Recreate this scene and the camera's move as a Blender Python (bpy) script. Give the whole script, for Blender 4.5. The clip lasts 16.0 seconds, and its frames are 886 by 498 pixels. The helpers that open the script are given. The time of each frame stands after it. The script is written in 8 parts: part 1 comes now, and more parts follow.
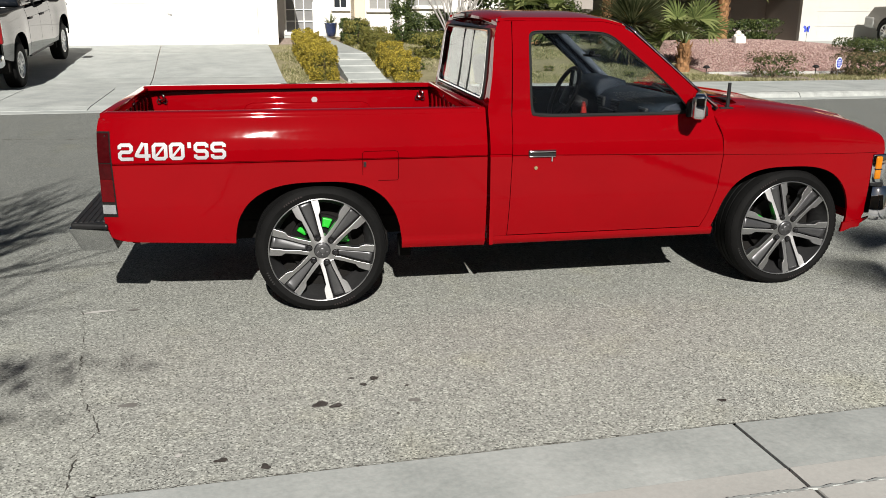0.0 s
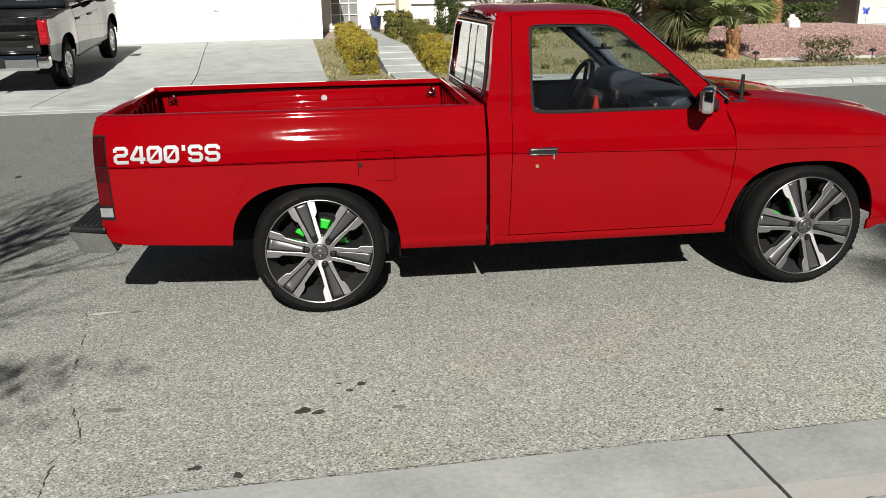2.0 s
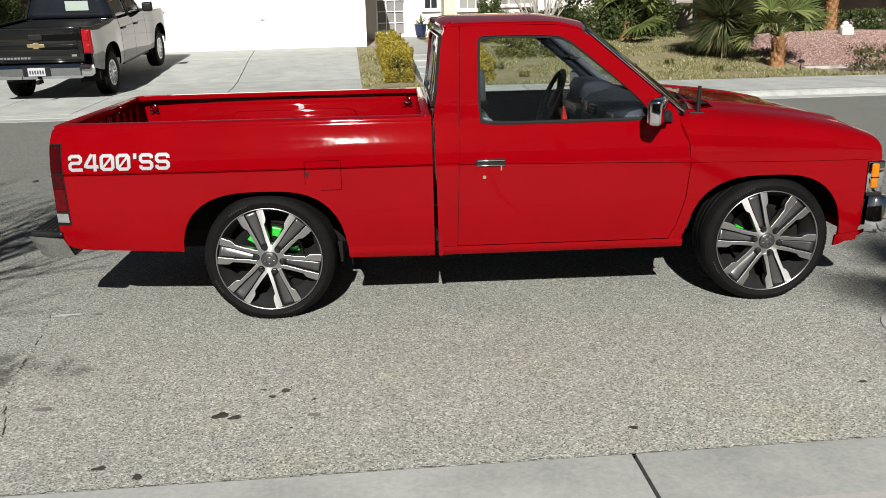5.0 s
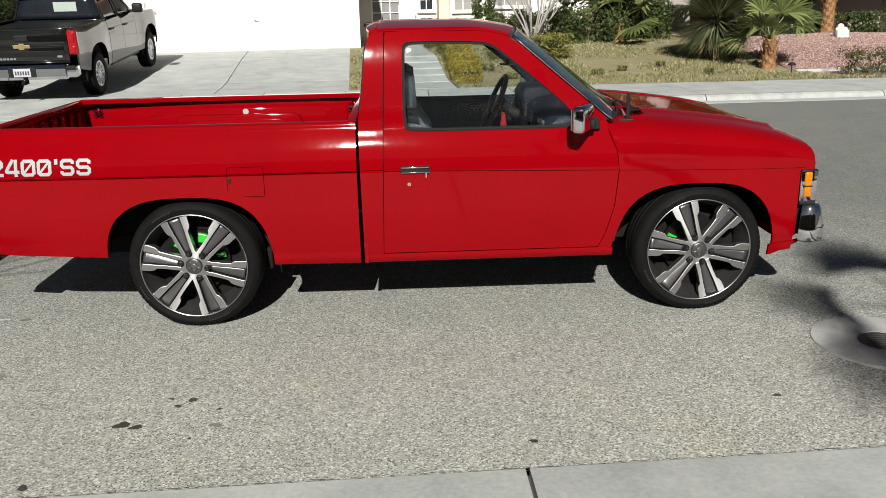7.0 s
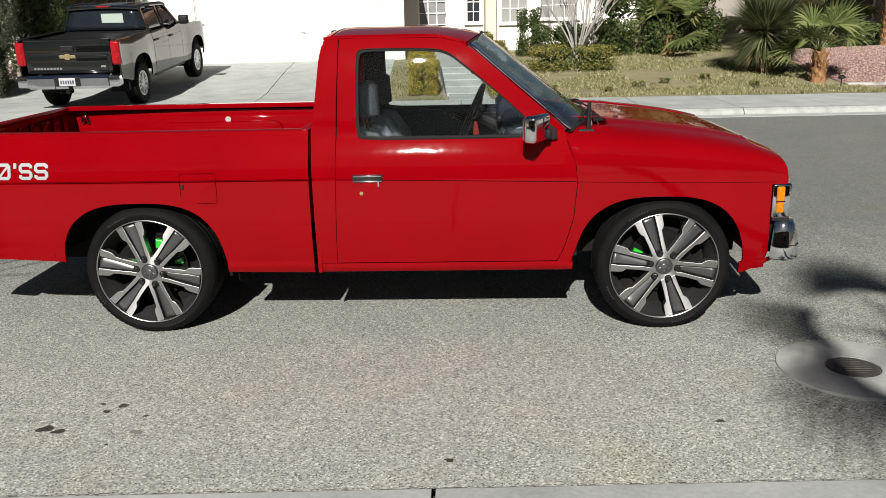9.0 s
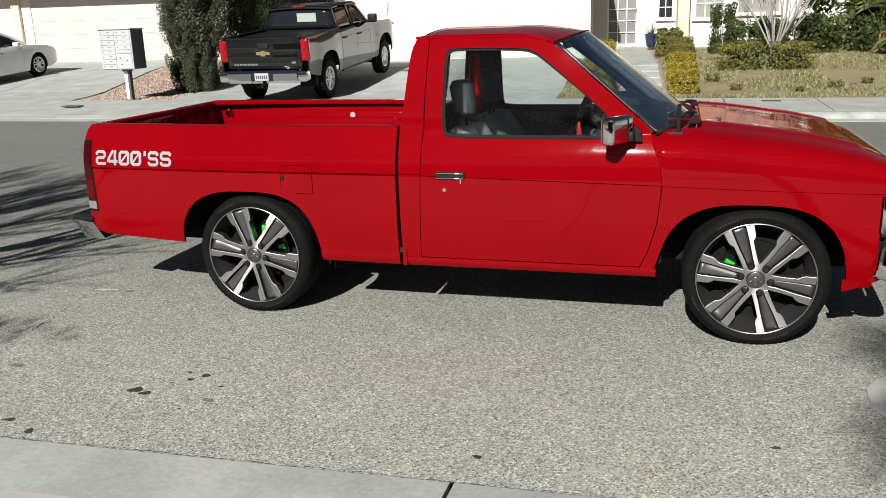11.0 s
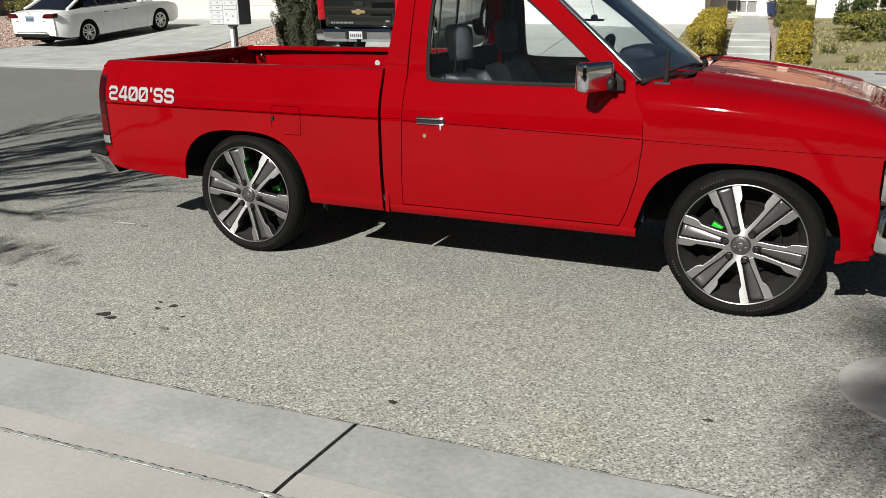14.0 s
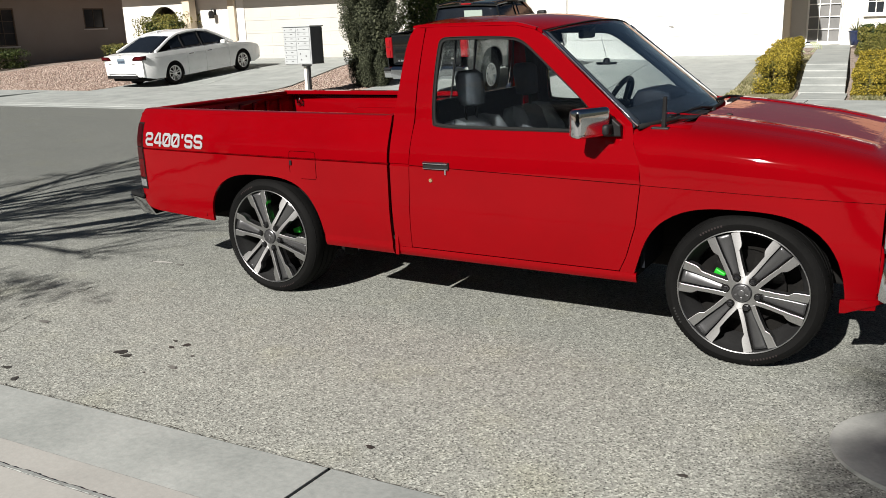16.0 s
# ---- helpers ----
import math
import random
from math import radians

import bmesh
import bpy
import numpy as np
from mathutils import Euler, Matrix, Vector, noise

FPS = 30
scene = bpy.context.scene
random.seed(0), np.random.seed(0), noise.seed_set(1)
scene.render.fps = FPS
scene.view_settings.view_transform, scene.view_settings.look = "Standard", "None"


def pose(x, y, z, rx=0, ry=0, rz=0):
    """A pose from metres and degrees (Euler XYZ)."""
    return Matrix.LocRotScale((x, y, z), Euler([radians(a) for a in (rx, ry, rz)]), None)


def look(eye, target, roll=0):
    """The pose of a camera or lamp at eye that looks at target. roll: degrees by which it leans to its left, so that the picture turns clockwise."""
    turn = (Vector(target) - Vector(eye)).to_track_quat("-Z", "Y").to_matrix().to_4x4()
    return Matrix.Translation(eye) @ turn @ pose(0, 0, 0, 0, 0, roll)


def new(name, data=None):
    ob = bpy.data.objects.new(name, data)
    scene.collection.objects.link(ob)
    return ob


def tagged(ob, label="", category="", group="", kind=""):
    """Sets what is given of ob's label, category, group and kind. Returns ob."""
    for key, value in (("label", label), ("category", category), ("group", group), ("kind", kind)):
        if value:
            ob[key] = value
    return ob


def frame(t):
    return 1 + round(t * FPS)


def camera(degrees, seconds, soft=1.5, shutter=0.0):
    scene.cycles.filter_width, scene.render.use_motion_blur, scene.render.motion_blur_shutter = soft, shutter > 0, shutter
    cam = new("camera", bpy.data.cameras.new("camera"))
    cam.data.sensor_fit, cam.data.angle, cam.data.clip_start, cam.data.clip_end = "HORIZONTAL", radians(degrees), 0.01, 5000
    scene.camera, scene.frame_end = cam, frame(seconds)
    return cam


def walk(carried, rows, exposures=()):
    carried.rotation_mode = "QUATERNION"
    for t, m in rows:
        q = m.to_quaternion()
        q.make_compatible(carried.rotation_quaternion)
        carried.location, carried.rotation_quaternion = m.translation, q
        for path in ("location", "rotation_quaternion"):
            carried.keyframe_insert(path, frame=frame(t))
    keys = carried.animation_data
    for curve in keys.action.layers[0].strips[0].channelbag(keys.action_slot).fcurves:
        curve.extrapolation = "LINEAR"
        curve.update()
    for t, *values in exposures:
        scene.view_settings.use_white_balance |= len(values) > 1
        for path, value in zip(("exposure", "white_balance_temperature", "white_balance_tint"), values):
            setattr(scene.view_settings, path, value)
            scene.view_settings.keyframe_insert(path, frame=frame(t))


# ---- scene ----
cam = camera(55.6, 16.0, soft=0.7)
PATH = [
    (0, (-0.197, -5.028, 1.577), (0.173, -3.144, 1.015), 0.4),
    (0.5, (-0.123, -5.059, 1.574), (0.23, -3.173, 1.008), 0.2),
    (1, (-0.061, -5.019, 1.571), (0.294, -3.138, 0.991), 0.1),
    (1.5, (0.029, -4.983, 1.582), (0.36, -3.102, 0.989), 0.2),
    (2, (0.109, -4.98, 1.604), (0.347, -3.082, 1.021), -1.0),
    (2.5, (0.175, -4.993, 1.613), (0.338, -3.087, 1.031), -1.7),
    (3, (0.278, -5.018, 1.619), (0.367, -3.106, 1.042), -1.4),
    (3.5, (0.384, -5.033, 1.621), (0.396, -3.116, 1.048), -1.2),
    (4, (0.513, -5.065, 1.628), (0.482, -3.149, 1.057), -1.0),
    (4.5, (0.612, -5.067, 1.624), (0.636, -3.15, 1.057), -1.3),
    (5, (0.699, -5.043, 1.613), (0.792, -3.126, 1.048), -1.3),
    (5.2, (0.737, -5.035, 1.61), (0.844, -3.12, 1.043), -0.8),
    (7.3, (1.212, -5.013, 1.639), (1.265, -3.094, 1.076), -1.4),
    (7.5, (1.269, -5.02, 1.647), (1.299, -3.101, 1.085), -1.4),
    (8, (1.402, -5.015, 1.635), (1.379, -3.092, 1.084), -1.5),
    (8.5, (1.517, -4.973, 1.606), (1.476, -3.047, 1.066), -2.5),
    (9, (1.678, -4.928, 1.588), (1.607, -3.002, 1.055), -1.2),
    (9.5, (1.799, -4.914, 1.595), (1.682, -2.991, 1.056), -1.7),
    (10, (1.965, -4.914, 1.605), (1.67, -3.011, 1.063), -1.7),
    (10.2, (2.039, -4.917, 1.605), (1.657, -3.03, 1.062), -1.3),
    (12.3, (2.588, -4.808, 1.539), (1.988, -2.973, 1.017), -1.9),
    (12.5, (2.658, -4.806, 1.532), (2.033, -2.981, 1.002), -1.9),
    (13, (2.78, -4.783, 1.512), (2.081, -2.991, 0.964), -1.4),
    (13.5, (2.843, -4.695, 1.482), (2.089, -2.934, 0.91), -1.1),
    (14, (2.913, -4.576, 1.442), (2.126, -2.835, 0.85), -0.7),
    (14.5, (2.989, -4.503, 1.433), (2.175, -2.777, 0.835), -2.1),
    (15, (3.083, -4.463, 1.466), (2.217, -2.755, 0.89), -1.9),
    (15.5, (3.202, -4.43, 1.487), (2.259, -2.752, 0.944), -2.1),
    (16, (3.279, -4.416, 1.503), (2.305, -2.747, 0.987), -2.0),
]
walk(cam, [(t, look(eye, target, roll)) for t, eye, target, roll in PATH])
scene.view_settings.exposure = 0.56

# ---- daylight: low winter sun from behind the camera, clear sky ----
SUN = Vector((-0.11, -1.53, 1.0)).normalized()
sky_world = bpy.data.worlds.new("sky")
scene.world = sky_world
sky_world.use_nodes = True
wn = sky_world.node_tree.nodes
sky = wn.new("ShaderNodeTexSky")
sky.sky_type, sky.sun_disc = "NISHITA", False
sky.sun_elevation = math.asin(SUN.z)
sky.sun_rotation = math.atan2(SUN.x, SUN.y)
sky.air_density, sky.dust_density = 1.0, 1.0
sky_world.node_tree.links.new(sky.outputs[0], wn["Background"].inputs[0])
wn["Background"].inputs[1].default_value = 0.0165
sun_data = bpy.data.lights.new("sun", "SUN")
sun_data.energy, sun_data.angle, sun_data.color = 5.5, radians(0.55), (1.0, 0.955, 0.89)
sun_ob = new("sun", sun_data)
sun_ob.matrix_world = look(SUN * 40, (0, 0, 0))


# ---- materials ----
def node_mat(name):
    m = bpy.data.materials.new(name)
    m.use_nodes = True
    t = m.node_tree
    return m, t.nodes, t.links, t.nodes["Principled BSDF"]


def noise_tex(n, l, scale, detail=4.0, rough=0.55, coords=None, stretch=None):
    tex = n.new("ShaderNodeTexNoise")
    tex.inputs["Scale"].default_value = scale
    tex.inputs["Detail"].default_value = detail
    tex.inputs["Roughness"].default_value = rough
    if coords is not None:
        if stretch:
            mp = n.new("ShaderNodeMapping")
            mp.inputs["Scale"].default_value = stretch
            l.new(coords, mp.inputs[0])
            l.new(mp.outputs[0], tex.inputs["Vector"])
        else:
            l.new(coords, tex.inputs["Vector"])
    return tex


def ramp(n, l, fac, stops):
    r = n.new("ShaderNodeValToRGB")
    els = r.color_ramp.elements
    while len(els) < len(stops):
        els.new(0.5)
    for e, (p, c) in zip(els, stops):
        e.position, e.color = p, (*c, 1) if len(c) == 3 else c
    l.new(fac, r.inputs[0])
    return r.outputs[0]


def mixed(n, l, fac, a, b, mode="MIX"):
    m = n.new("ShaderNodeMix")
    m.data_type, m.blend_type = "RGBA", mode
    for sock, v in ((m.inputs[0], fac), (m.inputs[6], a), (m.inputs[7], b)):
        if isinstance(v, (int, float)):
            sock.default_value = v
        elif isinstance(v, tuple):
            sock.default_value = (*v, 1)
        else:
            l.new(v, sock)
    return m.outputs[2]


def bump_on(n, l, b, height, strength, dist):
    bp = n.new("ShaderNodeBump")
    bp.inputs["Strength"].default_value, bp.inputs["Distance"].default_value = strength, dist
    l.new(height, bp.inputs["Height"])
    l.new(bp.outputs[0], b.inputs["Normal"])


def surface(name, c1, c2, scale=3.0, fine=60.0, rough=0.7, metal=0.0, bump=0.3, dist=0.002, coat=0.0, spec=0.5,
            rand=0.0, stretch=None, rough_var=0.1, fine_mix=0.35):
    """A surface with a slow and a fine variation of colour, of gloss and of relief."""
    m, n, l, b = node_mat(name)
    co = n.new("ShaderNodeTexCoord").outputs["Object"]
    big, small = noise_tex(n, l, scale, 5, 0.6, co, stretch), noise_tex(n, l, fine, 3, 0.6, co, stretch)
    f1 = ramp(n, l, big.outputs[0], [(0.3, (0, 0, 0)), (0.7, (1, 1, 1))])
    f2 = ramp(n, l, small.outputs[0], [(0.3, (0, 0, 0)), (0.7, (1, 1, 1))])
    fac = mixed(n, l, fine_mix, f1, f2)
    col = mixed(n, l, fac, c1, c2)
    if rand:
        info = n.new("ShaderNodeObjectInfo")
        hsv = n.new("ShaderNodeHueSaturation")
        mr = n.new("ShaderNodeMapRange")
        mr.inputs[3].default_value, mr.inputs[4].default_value = 1 - rand, 1 + rand
        l.new(info.outputs["Random"], mr.inputs[0])
        l.new(mr.outputs[0], hsv.inputs["Value"])
        l.new(col, hsv.inputs["Color"])
        col = hsv.outputs[0]
    l.new(col, b.inputs["Base Color"])
    mr = n.new("ShaderNodeMapRange")
    mr.inputs[3].default_value, mr.inputs[4].default_value = max(0.02, rough - rough_var), min(1, rough + rough_var)
    l.new(big.outputs[0], mr.inputs[0])
    l.new(mr.outputs[0], b.inputs["Roughness"])
    b.inputs["Metallic"].default_value = metal
    b.inputs["Coat Weight"].default_value = coat
    b.inputs["Coat Roughness"].default_value = 0.0155
    b.inputs["Specular IOR Level"].default_value = spec
    if bump:
        bump_on(n, l, b, small.outputs[0], bump, dist)
    return m


def aggregate(name, base, light, dark, cell, stain=0.12, bump=0.5, rough=0.9, dist=0.003):
    """Loose stones in a bed."""
    m, n, l, b = node_mat(name)
    co = n.new("ShaderNodeTexCoord").outputs["Object"]
    v = n.new("ShaderNodeTexVoronoi")
    v.inputs["Scale"].default_value = cell
    l.new(co, v.inputs["Vector"])
    sep = n.new("ShaderNodeSeparateColor")
    l.new(v.outputs["Color"], sep.inputs[0])
    stones = ramp(n, l, sep.outputs[0], [(0.0, dark), (0.12, dark), (0.24, tuple(0.7 * c + 0.3 * d for c, d in zip(base, dark))), (0.5, base), (0.86, tuple(1.15 * c for c in base)), (1.0, light)])
    grain = noise_tex(n, l, cell * 2.3, 3, 0.7, co)
    col = mixed(n, l, 0.25, stones, mixed(n, l, grain.outputs[0], tuple(0.5 * c for c in base), tuple(1.5 * c for c in base)))
    big = noise_tex(n, l, 0.55, 6, 0.65, co)
    mid = noise_tex(n, l, 4.5, 5, 0.65, co)
    f = mixed(n, l, 0.5, big.outputs[0], mid.outputs[0])
    shade = ramp(n, l, f, [(0.3, (1 - 1.6 * stain, 1 - 1.6 * stain, 1 - 1.5 * stain)), (0.7, (1 + stain, 1 + stain, 1 + 0.9 * stain))])
    col = mixed(n, l, 1.0, col, shade, "MULTIPLY")
    l.new(col, b.inputs["Base Color"])
    b.inputs["Roughness"].default_value = rough
    b.inputs["Specular IOR Level"].default_value = 0.25
    bump_on(n, l, b, v.outputs["Distance"], bump, dist)
    return m


def asphalt(name, base, far_tone):
    """Worn asphalt: pale stones worn flat, small dark pits between them, rust-yellow and rubber-grey patches."""
    m, n, l, b = node_mat(name)
    co = n.new("ShaderNodeTexCoord").outputs["Object"]

    def cells(scale):
        v = n.new("ShaderNodeTexVoronoi")
        v.inputs["Scale"].default_value = scale
        l.new(co, v.inputs["Vector"])
        sep = n.new("ShaderNodeSeparateColor")
        l.new(v.outputs["Color"], sep.inputs[0])
        return v, sep
    stone, s_rand = cells(140)
    pit, p_rand = cells(104)
    tone = ramp(n, l, s_rand.outputs[0], [(0.0, tuple(0.5 * c for c in base)), (0.25, tuple(0.83 * c for c in base)), (0.6, base), (0.85, tuple(1.25 * c for c in base)), (1.0, tuple(1.75 * c for c in base))])
    near = ramp(n, l, pit.outputs["Distance"], [(0.22, (1, 1, 1)), (0.46, (0, 0, 0))])
    some = ramp(n, l, p_rand.outputs[1], [(0.28, (1, 1, 1)), (0.4, (0, 0, 0))])
    hole = mixed(n, l, 1.0, near, some, "MULTIPLY")
    col = mixed(n, l, hole, tone, tuple(0.2 * c for c in base))
    big = noise_tex(n, l, 0.55, 6, 0.65, co)
    mid = noise_tex(n, l, 3.5, 5, 0.65, co)
    f = mixed(n, l, 0.5, big.outputs[0], mid.outputs[0])
    col = mixed(n, l, 1.0, col, ramp(n, l, f, [(0.32, (0.86, 0.86, 0.875)), (0.68, (1.08, 1.08, 1.065))]), "MULTIPLY")
    rust = noise_tex(n, l, 1.7, 4, 0.6, co)
    col = mixed(n, l, 1.0, col, ramp(n, l, rust.outputs[0], [(0.55, (1, 1, 1)), (0.74, (1.0, 0.988, 0.915))]), "MULTIPLY")
    # the tone darkens along y, away from the near gutter, with a wavering edge
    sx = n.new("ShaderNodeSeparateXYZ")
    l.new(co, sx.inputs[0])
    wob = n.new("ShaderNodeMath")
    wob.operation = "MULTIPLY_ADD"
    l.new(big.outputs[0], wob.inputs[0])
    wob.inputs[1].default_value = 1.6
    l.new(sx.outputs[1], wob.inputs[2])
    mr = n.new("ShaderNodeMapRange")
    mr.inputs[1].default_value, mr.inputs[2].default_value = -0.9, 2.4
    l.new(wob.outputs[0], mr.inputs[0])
    col = mixed(n, l, mr.outputs[0], col, mixed(n, l, 1.0, col, (far_tone, far_tone * 1.02, far_tone * 1.04), "MULTIPLY"))
    l.new(col, b.inputs["Base Color"])
    b.inputs["Roughness"].default_value = 0.9
    b.inputs["Specular IOR Level"].default_value = 0.25
    hgt = mixed(n, l, hole, stone.outputs["Distance"], (0, 0, 0))
    bump_on(n, l, b, hgt, 0.4, 0.003)
    return m


def paint(name, c, ior=1.31, rough=0.32, metal=0.0, peel=0.012):
    """Car paint: colour coat with slight unevenness under a clear coat with orange peel and dust."""
    m, n, l, b = node_mat(name)
    co = n.new("ShaderNodeTexCoord").outputs["Object"]
    dust = noise_tex(n, l, 2.2, 6, 0.65, co)
    fine = noise_tex(n, l, 240.0, 2, 0.5, co)
    col = mixed(n, l, ramp(n, l, dust.outputs[0], [(0.35, (0, 0, 0)), (0.75, (1, 1, 1))]), tuple(0.93 * x for x in c), tuple(min(1, 1.06 * x) for x in c))
    l.new(col, b.inputs["Base Color"])
    b.inputs["Roughness"].default_value, b.inputs["Metallic"].default_value = rough, metal
    b.inputs["Coat Weight"].default_value, b.inputs["Coat IOR"].default_value = 1.0, ior
    b.inputs["Specular IOR Level"].default_value = 0.0
    mr = n.new("ShaderNodeMapRange")
    mr.inputs[3].default_value, mr.inputs[4].default_value = 0.03, 0.045
    l.new(dust.outputs[0], mr.inputs[0])
    l.new(mr.outputs[0], b.inputs["Coat Roughness"])
    wave = noise_tex(n, l, 9.0, 2, 0.4, co)
    bp = n.new("ShaderNodeBump")
    bp.inputs["Strength"].default_value, bp.inputs["Distance"].default_value = 0.055, peel
    l.new(wave.outputs[0], bp.inputs["Height"])
    l.new(bp.outputs[0], b.inputs["Coat Normal"])
    return m


def glass(name, tint, rough=0.0, ior=1.3):
    """A pane of real glass with a slight tint and a film of dust."""
    m, n, l, b = node_mat(name)
    gl = n.new("ShaderNodeBsdfGlass")
    gl.inputs["Color"].default_value = (*tint, 1)
    gl.inputs["Roughness"].default_value = rough
    gl.inputs["IOR"].default_value = ior
    l.new(gl.outputs[0], n["Material Output"].inputs[0])
    return m


def leaf_mat(name, c1, c2, c3, rough=0.55):
    """Leaves that differ one from the next; light shines through a little."""
    m, n, l, b = node_mat(name)
    isl = n.new("ShaderNodeNewGeometry").outputs["Random Per Island"]
    col = ramp(n, l, isl, [(0.0, c1), (0.5, c2), (1.0, c3)])
    l.new(col, b.inputs["Base Color"])
    b.inputs["Roughness"].default_value = rough
    b.inputs["Specular IOR Level"].default_value = 0.3
    td, mx = n.new("ShaderNodeBsdfTranslucent"), n.new("ShaderNodeMixShader")
    l.new(col, td.inputs[0])
    mx.inputs[0].default_value = 0.25
    l.new(b.outputs[0], mx.inputs[1])
    l.new(td.outputs[0], mx.inputs[2])
    l.new(mx.outputs[0], n["Material Output"].inputs[0])
    return m


def island_mat(name, stops, rough=0.85, fine=80):
    """Small stones or chips, each with its own colour."""
    m, n, l, b = node_mat(name)
    isl = n.new("ShaderNodeNewGeometry").outputs["Random Per Island"]
    co = n.new("ShaderNodeTexCoord").outputs["Object"]
    g = noise_tex(n, l, fine, 3, 0.6, co)
    col = mixed(n, l, 0.5, ramp(n, l, isl, stops), ramp(n, l, g.outputs[0], [(0.3, (0.35, 0.35, 0.35)), (0.7, (0.65, 0.65, 0.65))]), "OVERLAY")
    l.new(col, b.inputs["Base Color"])
    b.inputs["Roughness"].default_value = rough
    return m


M = {}
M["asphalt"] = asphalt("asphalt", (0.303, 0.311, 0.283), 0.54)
M["concrete"] = surface("concrete", (0.25, 0.27, 0.26), (0.43, 0.448, 0.432), 2.0, 40, rough=0.88, bump=0.5, dist=0.002, rand=0.05, spec=0.25)
M["slab"] = surface("slab_concrete", (0.33, 0.328, 0.31), (0.44, 0.435, 0.41), 1.6, 60, rough=0.88, bump=0.35, dist=0.0014, rand=0.04, spec=0.25)
M["kerb"] = surface("kerb_concrete", (0.2, 0.21, 0.2), (0.4, 0.415, 0.4), 5.0, 70, rough=0.9, bump=0.6, dist=0.003, spec=0.2)
M["crack"] = surface("crack_dirt", (0.04, 0.037, 0.033), (0.1, 0.093, 0.082), 12, 90, rough=0.95, bump=0.6, spec=0.1)
M["stain"] = surface("oil_stain", (0.022, 0.02, 0.018), (0.06, 0.056, 0.05), 25, 120, rough=0.55, bump=0.4)
M["stain_old"] = surface("old_stain", (0.11, 0.105, 0.097), (0.17, 0.165, 0.152), 25, 120, rough=0.8, bump=0.4)
M["chalk"] = surface("pale_scuff", (0.36, 0.35, 0.33), (0.46, 0.45, 0.43), 20, 120, rough=0.9)
M["collar"] = surface("dirty_collar_concrete", (0.26, 0.27, 0.26), (0.38, 0.385, 0.365), 6, 60, rough=0.9, bump=0.4, dist=0.002, spec=0.2)
M["iron"] = surface("cast_iron", (0.07, 0.065, 0.06), (0.14, 0.13, 0.12), 14, 90, rough=0.6, metal=0.6, bump=0.5)
M["red"] = paint("red_paint", (0.178, 0.0006, 0.0026), 1.25)
M["groove"] = surface("panel_gap", (0.014, 0.001, 0.001), (0.03, 0.002, 0.002), 10, 60, rough=0.8, bump=0, spec=0.0)
M["chrome"] = surface("chrome", (0.58, 0.59, 0.61), (0.66, 0.67, 0.69), 3, 60, rough=0.06, metal=1.0, bump=0.0, rough_var=0.03)
M["dull_chrome"] = surface("dulled_chrome", (0.46, 0.465, 0.475), (0.6, 0.605, 0.61), 9, 70, rough=0.15, metal=1.0, bump=0.15, dist=0.0006, rough_var=0.08)
M["machined"] = surface("machined_alloy", (0.60, 0.60, 0.605), (0.72, 0.72, 0.725), 5, 160, rough=0.33, metal=1.0, bump=0.12, dist=0.0004, rough_var=0.06)
mm, mn, ml, mb_ = node_mat("turned_alloy")
mco = mn.new("ShaderNodeTexCoord").outputs["Object"]
flat_v = mn.new("ShaderNodeVectorMath")
flat_v.operation = "MULTIPLY"
flat_v.inputs[1].default_value = (1, 0, 1)
ml.new(mco, flat_v.inputs[0])
to_w = mn.new("ShaderNodeVectorTransform")
to_w.vector_type, to_w.convert_from, to_w.convert_to = "VECTOR", "OBJECT", "WORLD"
ml.new(flat_v.outputs[0], to_w.inputs[0])
unit = mn.new("ShaderNodeVectorMath")
unit.operation = "NORMALIZE"
ml.new(to_w.outputs[0], unit.inputs[0])
ml.new(unit.outputs[0], mb_.inputs["Tangent"])
mg = noise_tex(mn, ml, 140, 3, 0.6, mco)
ml.new(mixed(mn, ml, mg.outputs[0], (0.40, 0.40, 0.405), (0.54, 0.54, 0.545)), mb_.inputs["Base Color"])
mb_.inputs["Metallic"].default_value, mb_.inputs["Roughness"].default_value, mb_.inputs["Anisotropic"].default_value = 1.0, 0.37, 0.72
M["turned"] = mm
M["gunmetal"] = surface("gunmetal_paint", (0.085, 0.086, 0.09), (0.12, 0.12, 0.125), 4, 150, rough=0.34, metal=0.75, bump=0.05, coat=0.4, rough_var=0.05)
M["barrel"] = surface("rim_barrel", (0.07, 0.07, 0.072), (0.11, 0.11, 0.112), 5, 90, rough=0.42, metal=0.8, bump=0.1)
M["tyre"] = surface("tyre_rubber", (0.0035, 0.0035, 0.0035), (0.008, 0.008, 0.008), 6, 120, rough=0.7, bump=0.3, dist=0.0008, spec=0.07)
M["tyre_grey"] = surface("tyre_letters", (0.005, 0.005, 0.005), (0.009, 0.009, 0.009), 10, 120, rough=0.6)
M["tyre_red"] = surface("tyre_red_print", (0.006, 0.0016, 0.0018), (0.009, 0.0022, 0.0024), 10, 120, rough=0.6)
M["black"] = surface("black_plastic", (0.006, 0.006, 0.0065), (0.013, 0.013, 0.0135), 8, 180, rough=0.5, bump=0.25, dist=0.0006, spec=0.22)
M["rubber"] = surface("black_rubber_seal", (0.010, 0.010, 0.010), (0.016, 0.016, 0.016), 8, 120, rough=0.85, bump=0.1, spec=0.15)
M["under"] = surface("underbody_black", (0.005, 0.005, 0.005), (0.014, 0.013, 0.012), 6, 70, rough=0.9, bump=0.4, spec=0.08)
M["steel"] = surface("dull_steel", (0.22, 0.21, 0.2), (0.36, 0.35, 0.33), 8, 80, rough=0.5, metal=0.9, bump=0.2)
